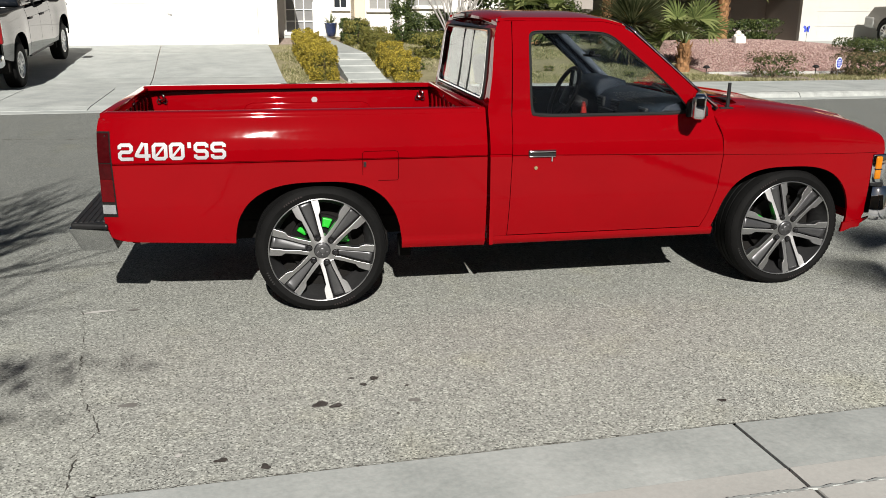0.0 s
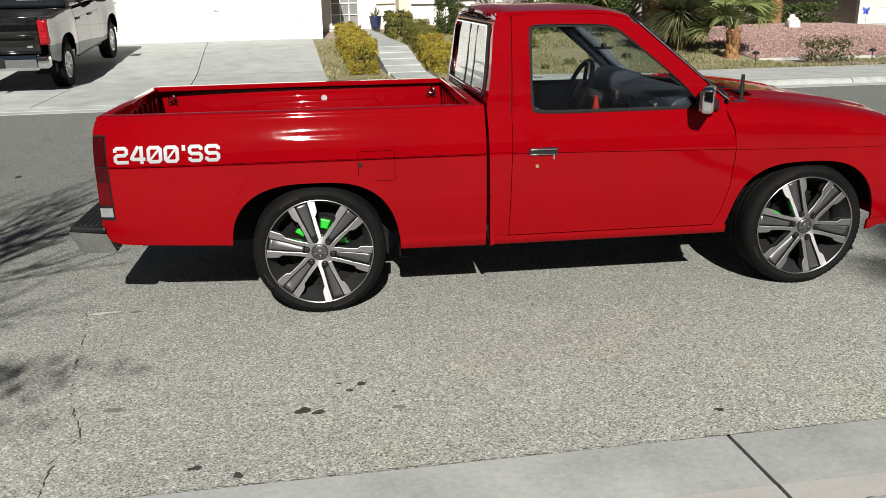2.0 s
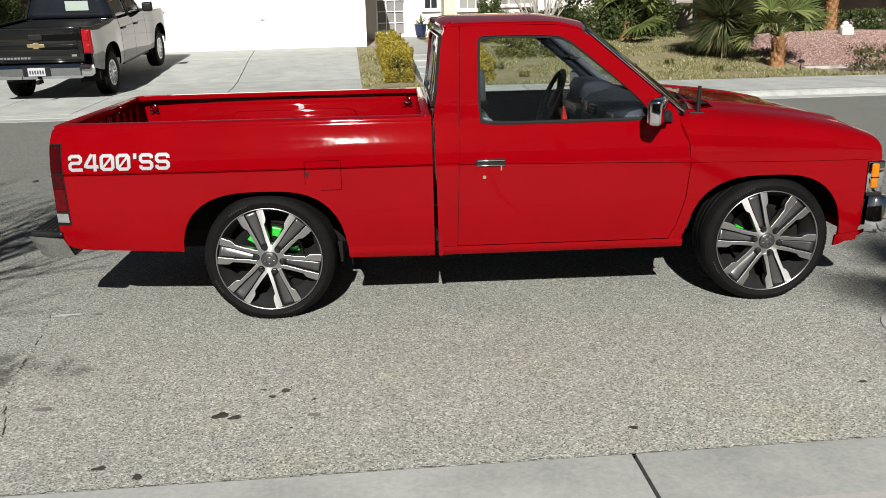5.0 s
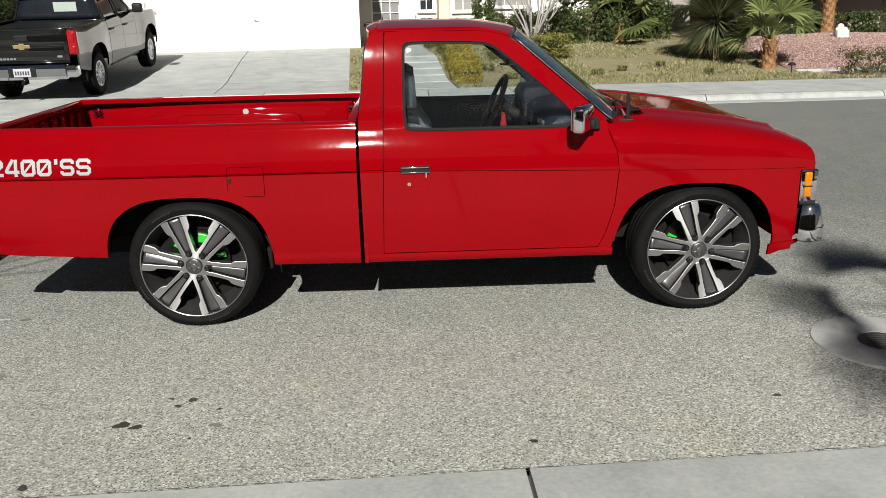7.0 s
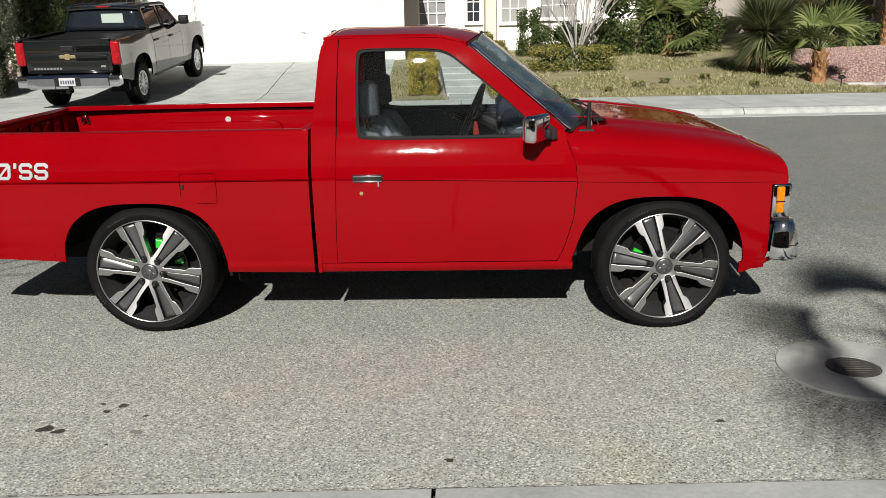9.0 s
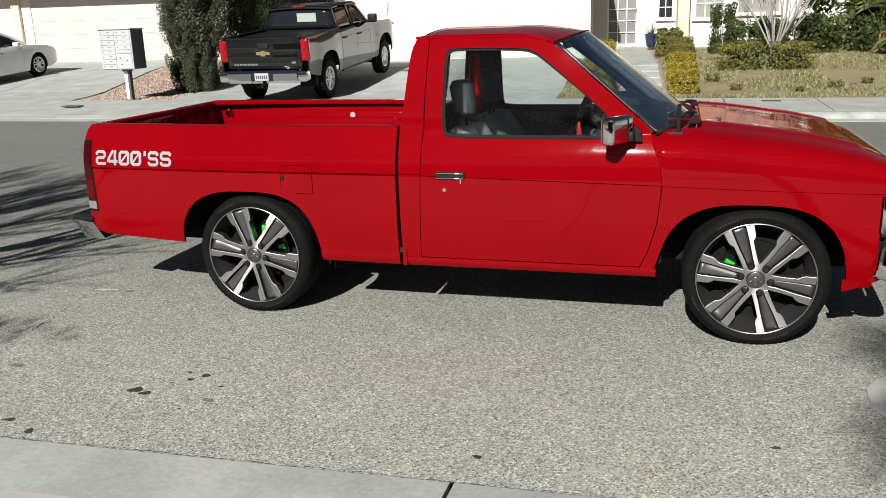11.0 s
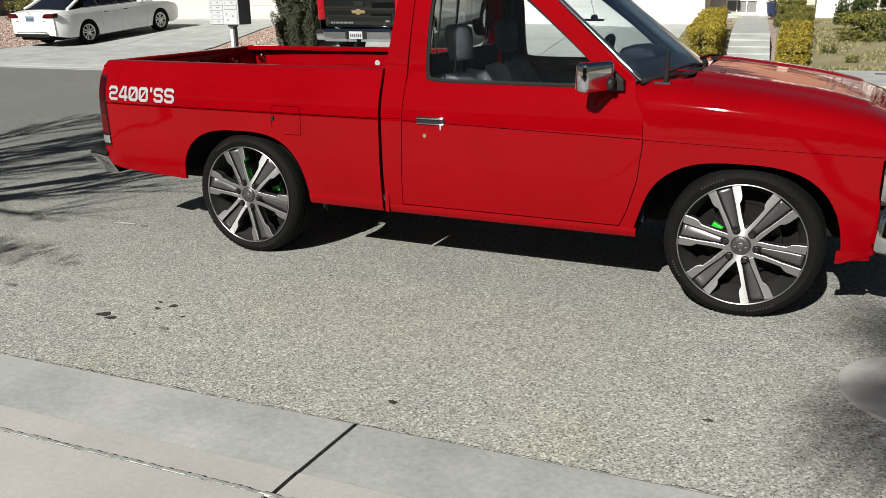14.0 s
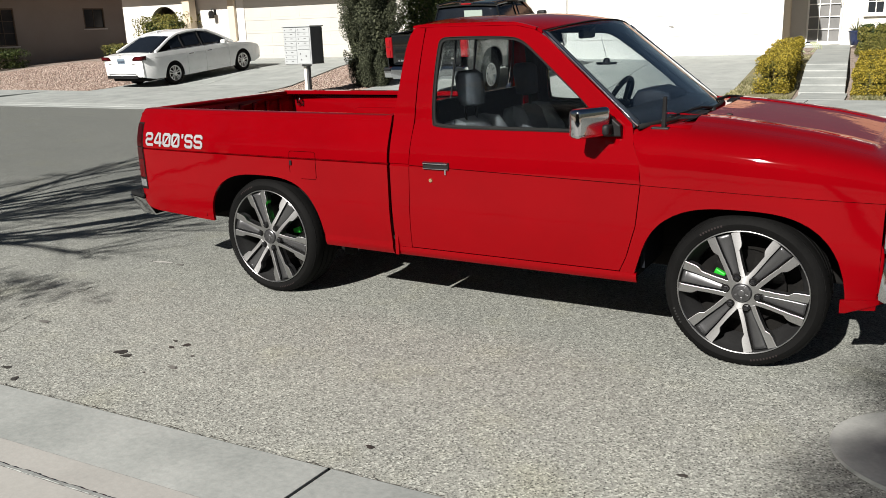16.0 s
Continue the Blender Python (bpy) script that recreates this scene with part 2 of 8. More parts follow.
M["green"] = surface("green_caliper_paint", (0.01, 0.33, 0.016), (0.016, 0.43, 0.024), 8, 80, rough=0.4, bump=0.1, coat=0.3)
M["white_vinyl"] = surface("white_vinyl", (0.29, 0.28, 0.29), (0.34, 0.33, 0.34), 6, 90, rough=0.4, bump=0)
M["silver_vinyl"] = surface("silver_vinyl", (0.25, 0.255, 0.265), (0.3, 0.3, 0.31), 6, 90, rough=0.45, bump=0.03)
M["dark_vinyl"] = surface("dark_red_vinyl", (0.05, 0.004, 0.008), (0.08, 0.006, 0.012), 6, 90, rough=0.5, bump=0.03)
M["tail_red"] = surface("tail_lens_red", (0.05, 0.001, 0.002), (0.085, 0.0015, 0.003), 40, 300, rough=0.2, bump=0.15, dist=0.001, coat=0.1, spec=0.12)
M["lamp_red"] = surface("bright_lamp_red", (0.2, 0.003, 0.006), (0.3, 0.006, 0.01), 40, 300, rough=0.15, bump=0.25, dist=0.001, coat=0.4, spec=0.25)
M["tail_dark"] = surface("tail_lens_dark", (0.022, 0.001, 0.0016), (0.04, 0.0016, 0.0026), 40, 300, rough=0.2, bump=0.15, dist=0.001, coat=0.1, spec=0.12)
M["amber"] = surface("amber_lens", (0.36, 0.10, 0.003), (0.5, 0.18, 0.006), 40, 160, rough=0.25, bump=0.6, dist=0.001, coat=0.3, spec=0.3)
M["clear_lens"] = surface("clear_lens", (0.25, 0.26, 0.27), (0.42, 0.43, 0.44), 30, 240, rough=0.08, metal=0.6, bump=0.5, dist=0.001, coat=1.0)
M["pane"] = glass("window_glass", (0.94, 0.96, 0.96), 0.008)
M["screen_glass"] = glass("windscreen_glass", (0.88, 0.92, 0.93), 0.0, 1.5)
M["seat"] = surface("grey_seat_cloth", (0.036, 0.041, 0.047), (0.06, 0.068, 0.075), 8, 220, rough=0.9, bump=0.5, dist=0.0008, spec=0.2)
M["headrest"] = surface("dark_headrest_cloth", (0.019, 0.023, 0.028), (0.033, 0.039, 0.047), 8, 220, rough=0.9, bump=0.5, dist=0.0008, spec=0.15)
M["dash"] = surface("dark_blue_grey_dash", (0.003, 0.005, 0.009), (0.006, 0.009, 0.014), 7, 200, rough=0.65, bump=0.3, dist=0.0006, spec=0.15)
M["trim_dark"] = surface("dark_cab_trim", (0.005, 0.0065, 0.009), (0.01, 0.012, 0.016), 7, 150, rough=0.75, bump=0.2, spec=0.15)
M["grey_paint"] = paint("dark_grey_paint", (0.0045, 0.005, 0.005), 1.65, rough=0.4, peel=0.004)
M["white_paint_car"] = paint("white_car_paint", (0.8, 0.81, 0.81), 1.4)
M["tint"] = surface("tinted_glass", (0.006, 0.008, 0.012), (0.012, 0.015, 0.02), 3, 20, rough=0.04, bump=0, spec=0.5)
M["gold"] = surface("gold_emblem", (0.6, 0.48, 0.26), (0.7, 0.56, 0.32), 8, 80, rough=0.25, metal=0.9, bump=0)
M["plate"] = surface("number_plate", (0.34, 0.345, 0.36), (0.42, 0.425, 0.44), 9, 60, rough=0.45, bump=0.1)
M["plate_blue"] = surface("blue_plate", (0.12, 0.17, 0.22), (0.17, 0.22, 0.27), 9, 60, rough=0.45, bump=0.1)
M["ink"] = surface("dark_print", (0.02, 0.025, 0.05), (0.05, 0.06, 0.09), 9, 60, rough=0.6, bump=0)
M["stucco_brown"] = surface("brown_stucco", (0.1, 0.08, 0.062), (0.14, 0.112, 0.088), 0.8, 40, rough=0.9, bump=0.5, dist=0.004, spec=0.2)
M["stucco_white"] = surface("white_stucco", (0.6, 0.59, 0.555), (0.68, 0.665, 0.63), 0.8, 40, rough=0.9, bump=0.5, dist=0.004, spec=0.2)
M["stucco_beige"] = surface("beige_stucco", (0.56, 0.48, 0.37), (0.63, 0.55, 0.43), 0.8, 40, rough=0.9, bump=0.5, dist=0.004, spec=0.2)
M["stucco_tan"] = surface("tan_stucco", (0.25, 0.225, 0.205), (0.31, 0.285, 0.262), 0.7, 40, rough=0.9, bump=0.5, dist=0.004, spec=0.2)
M["garage_white"] = surface("white_garage_door_paint", (0.6, 0.595, 0.575), (0.66, 0.655, 0.63), 1.0, 50, rough=0.55, bump=0.15, spec=0.35)
M["garage_cream"] = surface("cream_garage_door_paint", (0.44, 0.432, 0.395), (0.5, 0.49, 0.45), 1.0, 50, rough=0.55, bump=0.15, spec=0.35)
M["white_trim"] = surface("white_trim_paint", (0.76, 0.76, 0.73), (0.84, 0.83, 0.8), 3, 60, rough=0.5, bump=0.15)
M["window_patch"] = surface("pale_green_patch", (0.26, 0.33, 0.29), (0.32, 0.38, 0.34), 3, 60, rough=0.5, bump=0.02)
M["blind"] = surface("pale_window_blind", (0.2, 0.2, 0.19), (0.26, 0.26, 0.245), 2, 60, rough=0.5, bump=0.05, stretch=(0.3, 0.3, 12))
M["win_dark"] = surface("dark_window_glass", (0.015, 0.018, 0.022), (0.03, 0.034, 0.038), 2, 20, rough=0.08, bump=0, spec=0.35)
M["rooftile"] = surface("clay_roof_tile", (0.34, 0.19, 0.12), (0.52, 0.32, 0.22), 5, 60, rough=0.85, bump=0.5, dist=0.004, rand=0.2)
M["pale_tile"] = surface("pale_sandy_roof_tile", (0.5, 0.44, 0.37), (0.64, 0.57, 0.49), 5, 60, rough=0.85, bump=0.5, dist=0.004)
M["bark"] = surface("dark_bark", (0.09, 0.065, 0.045), (0.17, 0.13, 0.095), 7, 50, rough=0.95, bump=0.9, dist=0.01, stretch=(1, 1, 0.25))
M["palebark"] = surface("pale_bark", (0.22, 0.21, 0.195), (0.34, 0.325, 0.305), 7, 50, rough=0.9, bump=0.6, dist=0.005, stretch=(1, 1, 0.3))
M["palm_trunk"] = surface("palm_boot", (0.13, 0.065, 0.03), (0.38, 0.2, 0.085), 9, 50, rough=0.9, bump=0.8, dist=0.008)
M["leaf_gold"] = leaf_mat("golden_leaf", (0.07, 0.062, 0.01), (0.28, 0.225, 0.026), (0.56, 0.44, 0.07))
M["leaf_green"] = leaf_mat("green_leaf", (0.02, 0.035, 0.012), (0.05, 0.075, 0.02), (0.10, 0.12, 0.035))
M["leaf_olive"] = leaf_mat("olive_leaf", (0.07, 0.075, 0.018), (0.15, 0.15, 0.035), (0.26, 0.23, 0.06))
M["leaf_cypress"] = leaf_mat("cypress_spray", (0.018, 0.022, 0.012), (0.052, 0.06, 0.034), (0.12, 0.13, 0.078), 0.75)
M["leaf_palm"] = leaf_mat("palm_leaf", (0.05, 0.07, 0.02), (0.115, 0.145, 0.045), (0.21, 0.235, 0.09), 0.42)
M["leaf_yucca"] = leaf_mat("yucca_leaf", (0.045, 0.065, 0.028), (0.11, 0.13, 0.06), (0.27, 0.27, 0.15), 0.45)
M["leaf_dry"] = leaf_mat("dry_leaf", (0.2, 0.13, 0.06), (0.36, 0.26, 0.13), (0.5, 0.4, 0.22), 0.8)
M["leaf_brown"] = leaf_mat("brown_green_leaf", (0.05, 0.045, 0.02), (0.11, 0.09, 0.045), (0.2, 0.15, 0.085), 0.75)
M["grass"] = leaf_mat("dry_lawn_blade", (0.08, 0.095, 0.03), (0.22, 0.21, 0.095), (0.46, 0.42, 0.26), 0.75)
M["lawn_soil"] = surface("thin_lawn_soil", (0.15, 0.135, 0.078), (0.31, 0.28, 0.17), 1.6, 38, rough=0.95, bump=0.8, dist=0.02, fine_mix=0.5, spec=0.1)
M["gravel_bed"] = aggregate("gravel_bed", (0.34, 0.28, 0.24), (0.52, 0.45, 0.39), (0.14, 0.1, 0.08), 26, stain=0.1, bump=1.0, dist=0.02)
M["gravel_pink_bed"] = aggregate("pink_gravel_bed", (0.34, 0.2, 0.18), (0.55, 0.36, 0.33), (0.1, 0.06, 0.055), 20, stain=0.1, bump=1.0, dist=0.03)
M["chips_pink"] = island_mat("pink_gravel_chips", [(0, (0.16, 0.09, 0.08)), (0.5, (0.29, 0.19, 0.168)), (1, (0.45, 0.34, 0.3))])
M["chips_tan"] = island_mat("tan_gravel_chips", [(0, (0.17, 0.11, 0.09)), (0.5, (0.31, 0.23, 0.19)), (1, (0.5, 0.41, 0.35))])
M["box_grey"] = surface("grey_letterbox_paint", (0.4, 0.42, 0.43), (0.47, 0.49, 0.5), 4, 90, rough=0.45, metal=0.2, bump=0.08)
# darker copy of the cabinet grey, for shade painted on its right side
M["box_shade"] = surface("shaded_cabinet_grey", (0.05, 0.052, 0.056), (0.08, 0.083, 0.088), 4, 90, rough=0.5, metal=0.1, bump=0.08)
M["box_dark"] = surface("letterbox_slot", (0.12, 0.125, 0.13), (0.18, 0.185, 0.19), 4, 90, rough=0.5, metal=0.2, bump=0.08)
M["pot_blue"] = surface("dark_blue_glaze", (0.012, 0.02, 0.06), (0.025, 0.04, 0.1), 5, 60, rough=0.2, bump=0.1, coat=0.6)
M["fence_wood"] = surface("brown_fence_wood", (0.1, 0.065, 0.04), (0.2, 0.135, 0.085), 4, 40, rough=0.85, bump=0.5, rand=0.2, stretch=(1, 1, 0.1))
M["sign_blue"] = surface("blue_yard_sign", (0.03, 0.06, 0.42), (0.05, 0.09, 0.5), 6, 60, rough=0.4, bump=0)
M["hose"] = surface("pale_green_hose", (0.28, 0.32, 0.17), (0.38, 0.42, 0.25), 9, 70, rough=0.45, bump=0.05)
M["stone_white"] = surface("weathered_white_stone", (0.55, 0.52, 0.47), (0.72, 0.69, 0.64), 9, 60, rough=0.85, bump=0.5, dist=0.004)
M["black_chrome"] = surface("black_chrome", (0.008, 0.008, 0.009), (0.015, 0.015, 0.016), 10, 90, rough=0.25, metal=0.0, bump=0.05)
M["disc_dark"] = surface("dark_brake_disc", (0.008, 0.008, 0.008), (0.018, 0.017, 0.016), 8, 80, rough=0.5, metal=0.8, bump=0.2)
M["cap_grey"] = surface("grey_centre_cap", (0.09, 0.09, 0.095), (0.15, 0.15, 0.155), 20, 120, rough=0.32, metal=0.9, bump=0.2)
M["pillar_grey"] = surface("grey_pillar_lining", (0.02, 0.026, 0.036), (0.034, 0.042, 0.055), 7, 150, rough=0.6, bump=0.1)
M["mesh_grey"] = surface("grey_screen_mesh", (0.13, 0.13, 0.13), (0.2, 0.2, 0.195), 3, 90, rough=0.6, bump=0.1)
M["suv_paint"] = paint("warm_grey_paint", (0.2, 0.19, 0.17), rough=0.4)
M["bumper_grey"] = surface("pale_grey_bumper", (0.33, 0.33, 0.32), (0.4, 0.4, 0.39), 6, 90, rough=0.5, bump=0.1)
M["red_plastic"] = surface("red_buckle", (0.5, 0.02, 0.015), (0.6, 0.04, 0.03), 9, 60, rough=0.35, bump=0)
M["desert"] = surface("desert_ground", (0.27, 0.22, 0.16), (0.38, 0.32, 0.25), 0.4, 12, rough=0.95, bump=0.5, dist=0.02, spec=0.1)


# ---- building helpers ----
def part(name, bm, material, parent, label="", smooth=False):
    """Links a bmesh, or (verts, faces), as one mesh object under a thing or a part."""
    me = bpy.data.meshes.new(name)
    if isinstance(bm, tuple):
        me.from_pydata([tuple(v) for v in bm[0]], [], [tuple(f) for f in bm[1]])
    else:
        bm.to_mesh(me)
        bm.free()
    if material is not None:
        me.materials.append(M[material] if isinstance(material, str) else material)
    if smooth:
        me.polygons.foreach_set("use_smooth", [True] * len(me.polygons))
    ob = new(name, me)
    if parent is not None:
        ob.parent = parent
    if label:
        ob["label"] = label
    return ob


def sharp(ob, degrees=35):
    ob.data.set_sharp_from_angle(angle=radians(degrees))
    return ob


def thing(name, label, category, m=None, group="", kind=""):
    ob = new(name)
    ob.empty_display_size = 0.2
    if m is not None:
        ob.matrix_basis = m
    return tagged(ob, label, category, group, kind)


def box(size, centre=(0, 0, 0), bevel=0.0, seg=2, bm=None):
    """A box with rounded edges, added to bm."""
    bm = bm or bmesh.new()
    made = bmesh.ops.create_cube(bm, size=1, matrix=Matrix.Translation(centre) @ Matrix.Diagonal((*size, 1)))
    if bevel:
        edges = list({e for v in made["verts"] for e in v.link_edges})
        bmesh.ops.bevel(bm, geom=edges, offset=bevel, segments=seg, profile=0.5, affect="EDGES")
    return bm


def prism(poly, y0, y1, axis="y", bevel=0.0, bm=None):
    """A flat outline (pairs) drawn out along an axis from y0 to y1. axis y: pairs are x, z; z: x, y; x: y, z."""
    bm = bm or bmesh.new()

    def at(p, d):
        return {"y": (p[0], d, p[1]), "z": (p[0], p[1], d), "x": (d, p[0], p[1])}[axis]
    a, b = [bm.verts.new(at(p, y0)) for p in poly], [bm.verts.new(at(p, y1)) for p in poly]
    k = len(poly)
    made = [bm.faces.new(a), bm.faces.new(b[::-1])]
    made += [bm.faces.new((a[i], b[i], b[(i + 1) % k], a[(i + 1) % k])) for i in range(k)]
    bmesh.ops.recalc_face_normals(bm, faces=made)
    if bevel:
        edges = list(set(made[0].edges) | set(made[1].edges))
        bmesh.ops.bevel(bm, geom=edges, offset=bevel, segments=2, profile=0.5, affect="EDGES")
    return bm


def tube(path, r, seg=10, bm=None, closed=False, caps=True):
    """A round bar along a path; r is one radius or one for each point."""
    bm = bm or bmesh.new()
    pts = [Vector(p) for p in path]
    k = len(pts)
    rs = r if isinstance(r, (list, tuple)) else [r] * k
    rings, up = [], None
    for i, p in enumerate(pts):
        a = pts[(i - 1) % k] if closed or i else p
        b = pts[(i + 1) % k] if closed or i < k - 1 else p
        d = (b - a).normalized()
        if up is None:
            up = d.orthogonal().normalized()
        up = (up - d * up.dot(d)).normalized()
        side = d.cross(up)
        rings.append([bm.verts.new(p + (up * math.cos(2 * math.pi * j / seg) + side * math.sin(2 * math.pi * j / seg)) * rs[i]) for j in range(seg)])
    for i in range(k if closed else k - 1):
        a, b = rings[i], rings[(i + 1) % k]
        for j in range(seg):
            bm.faces.new((a[j], a[(j + 1) % seg], b[(j + 1) % seg], b[j]))
    if caps and not closed:
        bm.faces.new(rings[0][::-1])
        bm.faces.new(rings[-1])
    return bm


def lathe(profile, seg=48, axis="y", bm=None, closed=False):
    """Turns pairs (radius, along) round an axis."""
    bm = bm or bmesh.new()
    rows = []
    for i in range(seg):
        a = 2 * math.pi * i / seg
        c, s = math.cos(a), math.sin(a)
        rows.append([bm.verts.new({"y": (r * c, h, r * s), "z": (r * c, r * s, h), "x": (h, r * c, r * s)}[axis]) for r, h in profile])
    k = len(profile)
    for i in range(seg):
        a, b = rows[i], rows[(i + 1) % seg]
        for j in range(k if closed else k - 1):
            bm.faces.new((a[j], a[(j + 1) % k], b[(j + 1) % k], b[j]))
    bmesh.ops.recalc_face_normals(bm, faces=bm.faces[:])
    return bm


def shell(grid, depth, bm=None, closed=False):
    """A sheet through a grid of points, with a second sheet shifted by depth (a vector) and closed edges."""
    bm = bm or bmesh.new()
    rows, cols = len(grid), len(grid[0])
    d = Vector(depth)
    a = [[bm.verts.new(p) for p in row] for row in grid]
    b = [[bm.verts.new(Vector(p) + d) for p in row] for row in grid]
    for i in range(rows if closed else rows - 1):
        k = (i + 1) % rows
        for j in range(cols - 1):
            bm.faces.new((a[i][j], a[i][j + 1], a[k][j + 1], a[k][j]))
            bm.faces.new((b[i][j], b[k][j], b[k][j + 1], b[i][j + 1]))
        for j in (0, cols - 1):
            bm.faces.new((a[i][j], a[k][j], b[k][j], b[i][j]))
    for j in range(cols - 1):
        for i in () if closed else (0, rows - 1):
            bm.faces.new((a[i][j], b[i][j], b[i][j + 1], a[i][j + 1]))
    bmesh.ops.recalc_face_normals(bm, faces=bm.faces[:])
    return bm


def sheet(grid, bm=None):
    """An open sheet through a grid of points."""
    bm = bm or bmesh.new()
    a = [[bm.verts.new(p) for p in row] for row in grid]
    for i in range(len(a) - 1):
        for j in range(len(a[0]) - 1):
            bm.faces.new((a[i][j], a[i][j + 1], a[i + 1][j + 1], a[i + 1][j]))
    bmesh.ops.recalc_face_normals(bm, faces=bm.faces[:])
    return bm


def lerp(pairs, x):
    """Straight lines through (x, value) pairs."""
    if x <= pairs[0][0]:
        return pairs[0][1]
    for (a, u), (b, v) in zip(pairs, pairs[1:]):
        if x <= b:
            return u + (v - u) * (x - a) / (b - a)
    return pairs[-1][1]


def spread(a, b, k):
    return [a + (b - a) * i / (k - 1) for i in range(k)]


def quads(centres, normals, length, width, rng, jitter=0.6, fold=0.0):
    """Small leaves, one quad each, at the centres, turned about the normals."""
    c, nn = np.asarray(centres, float), np.asarray(normals, float)
    k = len(c)
    nn = nn + rng.normal(0, jitter, (k, 3))
    nn /= np.linalg.norm(nn, axis=1)[:, None] + 1e-9
    t = np.cross(nn, rng.normal(0, 1, (k, 3)))
    t /= np.linalg.norm(t, axis=1)[:, None] + 1e-9
    s = np.cross(nn, t)
    ln = (length * rng.uniform(0.6, 1.3, k))[:, None]
    wd = (width * rng.uniform(0.6, 1.3, k))[:, None]
    v = np.stack([c - t * ln * 0.5, c + s * wd * 0.5 + nn * fold, c + t * ln * 0.5, c - s * wd * 0.5 + nn * fold], 1).reshape(-1, 3)
    f = np.arange(4 * k).reshape(-1, 4)
    return v, f


def leaves(name, v, f, material, parent, label=""):
    me = bpy.data.meshes.new(name)
    v, f = np.ascontiguousarray(v, dtype=np.float32), np.ascontiguousarray(f, dtype=np.int32)
    k, w = f.shape
    me.vertices.add(len(v))
    me.vertices.foreach_set("co", v.ravel())
    me.loops.add(k * w)
    me.loops.foreach_set("vertex_index", f.ravel())
    me.polygons.add(k)
    me.polygons.foreach_set("loop_start", np.arange(0, k * w, w, dtype=np.int32))
    me.update(calc_edges=True)
    me.validate()
    me.materials.append(M[material])
    ob = new(name, me)
    if parent is not None:
        ob.parent = parent
    if label:
        ob["label"] = label
    return ob


# ---- ground, road, kerbs ----
def lot_z(y):
    """Height of the far gardens, which rise from the pavement to the houses."""
    return lerp([(10.85, 0.082), (12.0, 0.083), (12.7, 0.095), (16.2, 0.385), (17.9, 0.485), (26, 0.75)], y)


def structure(name, bm, material, label, category, parent=None, smooth=False):
    return tagged(part(name, bm, material, parent, smooth=smooth), label, category, kind="structure")


def slab(x0, x1, y0, y1, za, zb, thick=0.09, bevel=0.008, bm=None):
    """A paving slab whose top runs from height za at y0 to zb at y1; x0 and x1 are pairs (at y0, at y1) or numbers."""
    bm = bm or bmesh.new()
    xa, xb = (x0 if isinstance(x0, tuple) else (x0, x0)), (x1 if isinstance(x1, tuple) else (x1, x1))
    top = [(xa[0], y0, za), (xb[0], y0, za), (xb[1], y1, zb), (xa[1], y1, zb)]
    v = [bm.verts.new(p) for p in top] + [bm.verts.new((p[0], p[1], p[2] - thick)) for p in top]
    fs = [bm.faces.new(v[:4]), bm.faces.new(v[7:3:-1])] + [bm.faces.new((v[i], v[i + 4], v[(i + 1) % 4 + 4], v[(i + 1) % 4])) for i in range(4)]
    bmesh.ops.recalc_face_normals(bm, faces=fs)
    if bevel:
        bmesh.ops.bevel(bm, geom=list(fs[0].edges), offset=bevel, segments=2, profile=0.5, affect="EDGES")
    return bm


far = spread(-1500, 1500, 9)
structure("ground", sheet([[(x, y, -0.14) for x in far] for y in far]), "desert", "pale desert ground reaching the horizon", "ground")
def street(x, y):
    """The street's edges run at a slight angle to the parked truck: the shift of a place along y."""
    if y < 0.5:
        return 0.036 * (x - 1.53) * min(1.0, (0.5 - y) / 2.78)
    if y > 3.0:
        return (0.022 * x - 0.14) * (min(1.0, (y - 3.0) / 5.27) if y < 8.86 else max(0.0, (10.86 - y) / 2.0))
    return 0.0


def road_z(y, x=None):
    """The street falls a little towards the near gutter."""
    if x is not None:
        y -= street(x, y)
    return -0.027 * max(0.0, (-0.9 - y) / 1.38) ** 2


def aligned(root):
    """Turns the pieces of the street to its own direction."""
    for ob in [root, *root.children]:
        for v in ob.data.vertices:
            v.co.y += street(v.co.x, v.co.y)


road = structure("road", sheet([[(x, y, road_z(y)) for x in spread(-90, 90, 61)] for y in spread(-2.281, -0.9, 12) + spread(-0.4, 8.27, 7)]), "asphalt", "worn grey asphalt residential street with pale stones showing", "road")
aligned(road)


def blob(x, y, rx, ry, z, rng, k=18, turn=0.0):
    """An irregular flat spot lying on the road."""
    bm = bmesh.new()
    vs = []
    ph = rng.uniform(0, 6.28, 3)
    for i in range(k):
        a = 2 * math.pi * i / k
        r = 1 + 0.18 * math.sin(2 * a + ph[0]) + 0.13 * math.sin(3 * a + ph[1]) + 0.09 * math.sin(5 * a + ph[2])
        u, v = rx * r * math.cos(a), ry * r * math.sin(a)
        vs.append(bm.verts.new((x + u * math.cos(turn) - v * math.sin(turn), y + u * math.sin(turn) + v * math.cos(turn), z)))
    bmesh.ops.triangulate(bm, faces=[bm.faces.new(vs)])
    for v in bm.verts:
        v.co.z += road_z(v.co.y, v.co.x)
    return bm


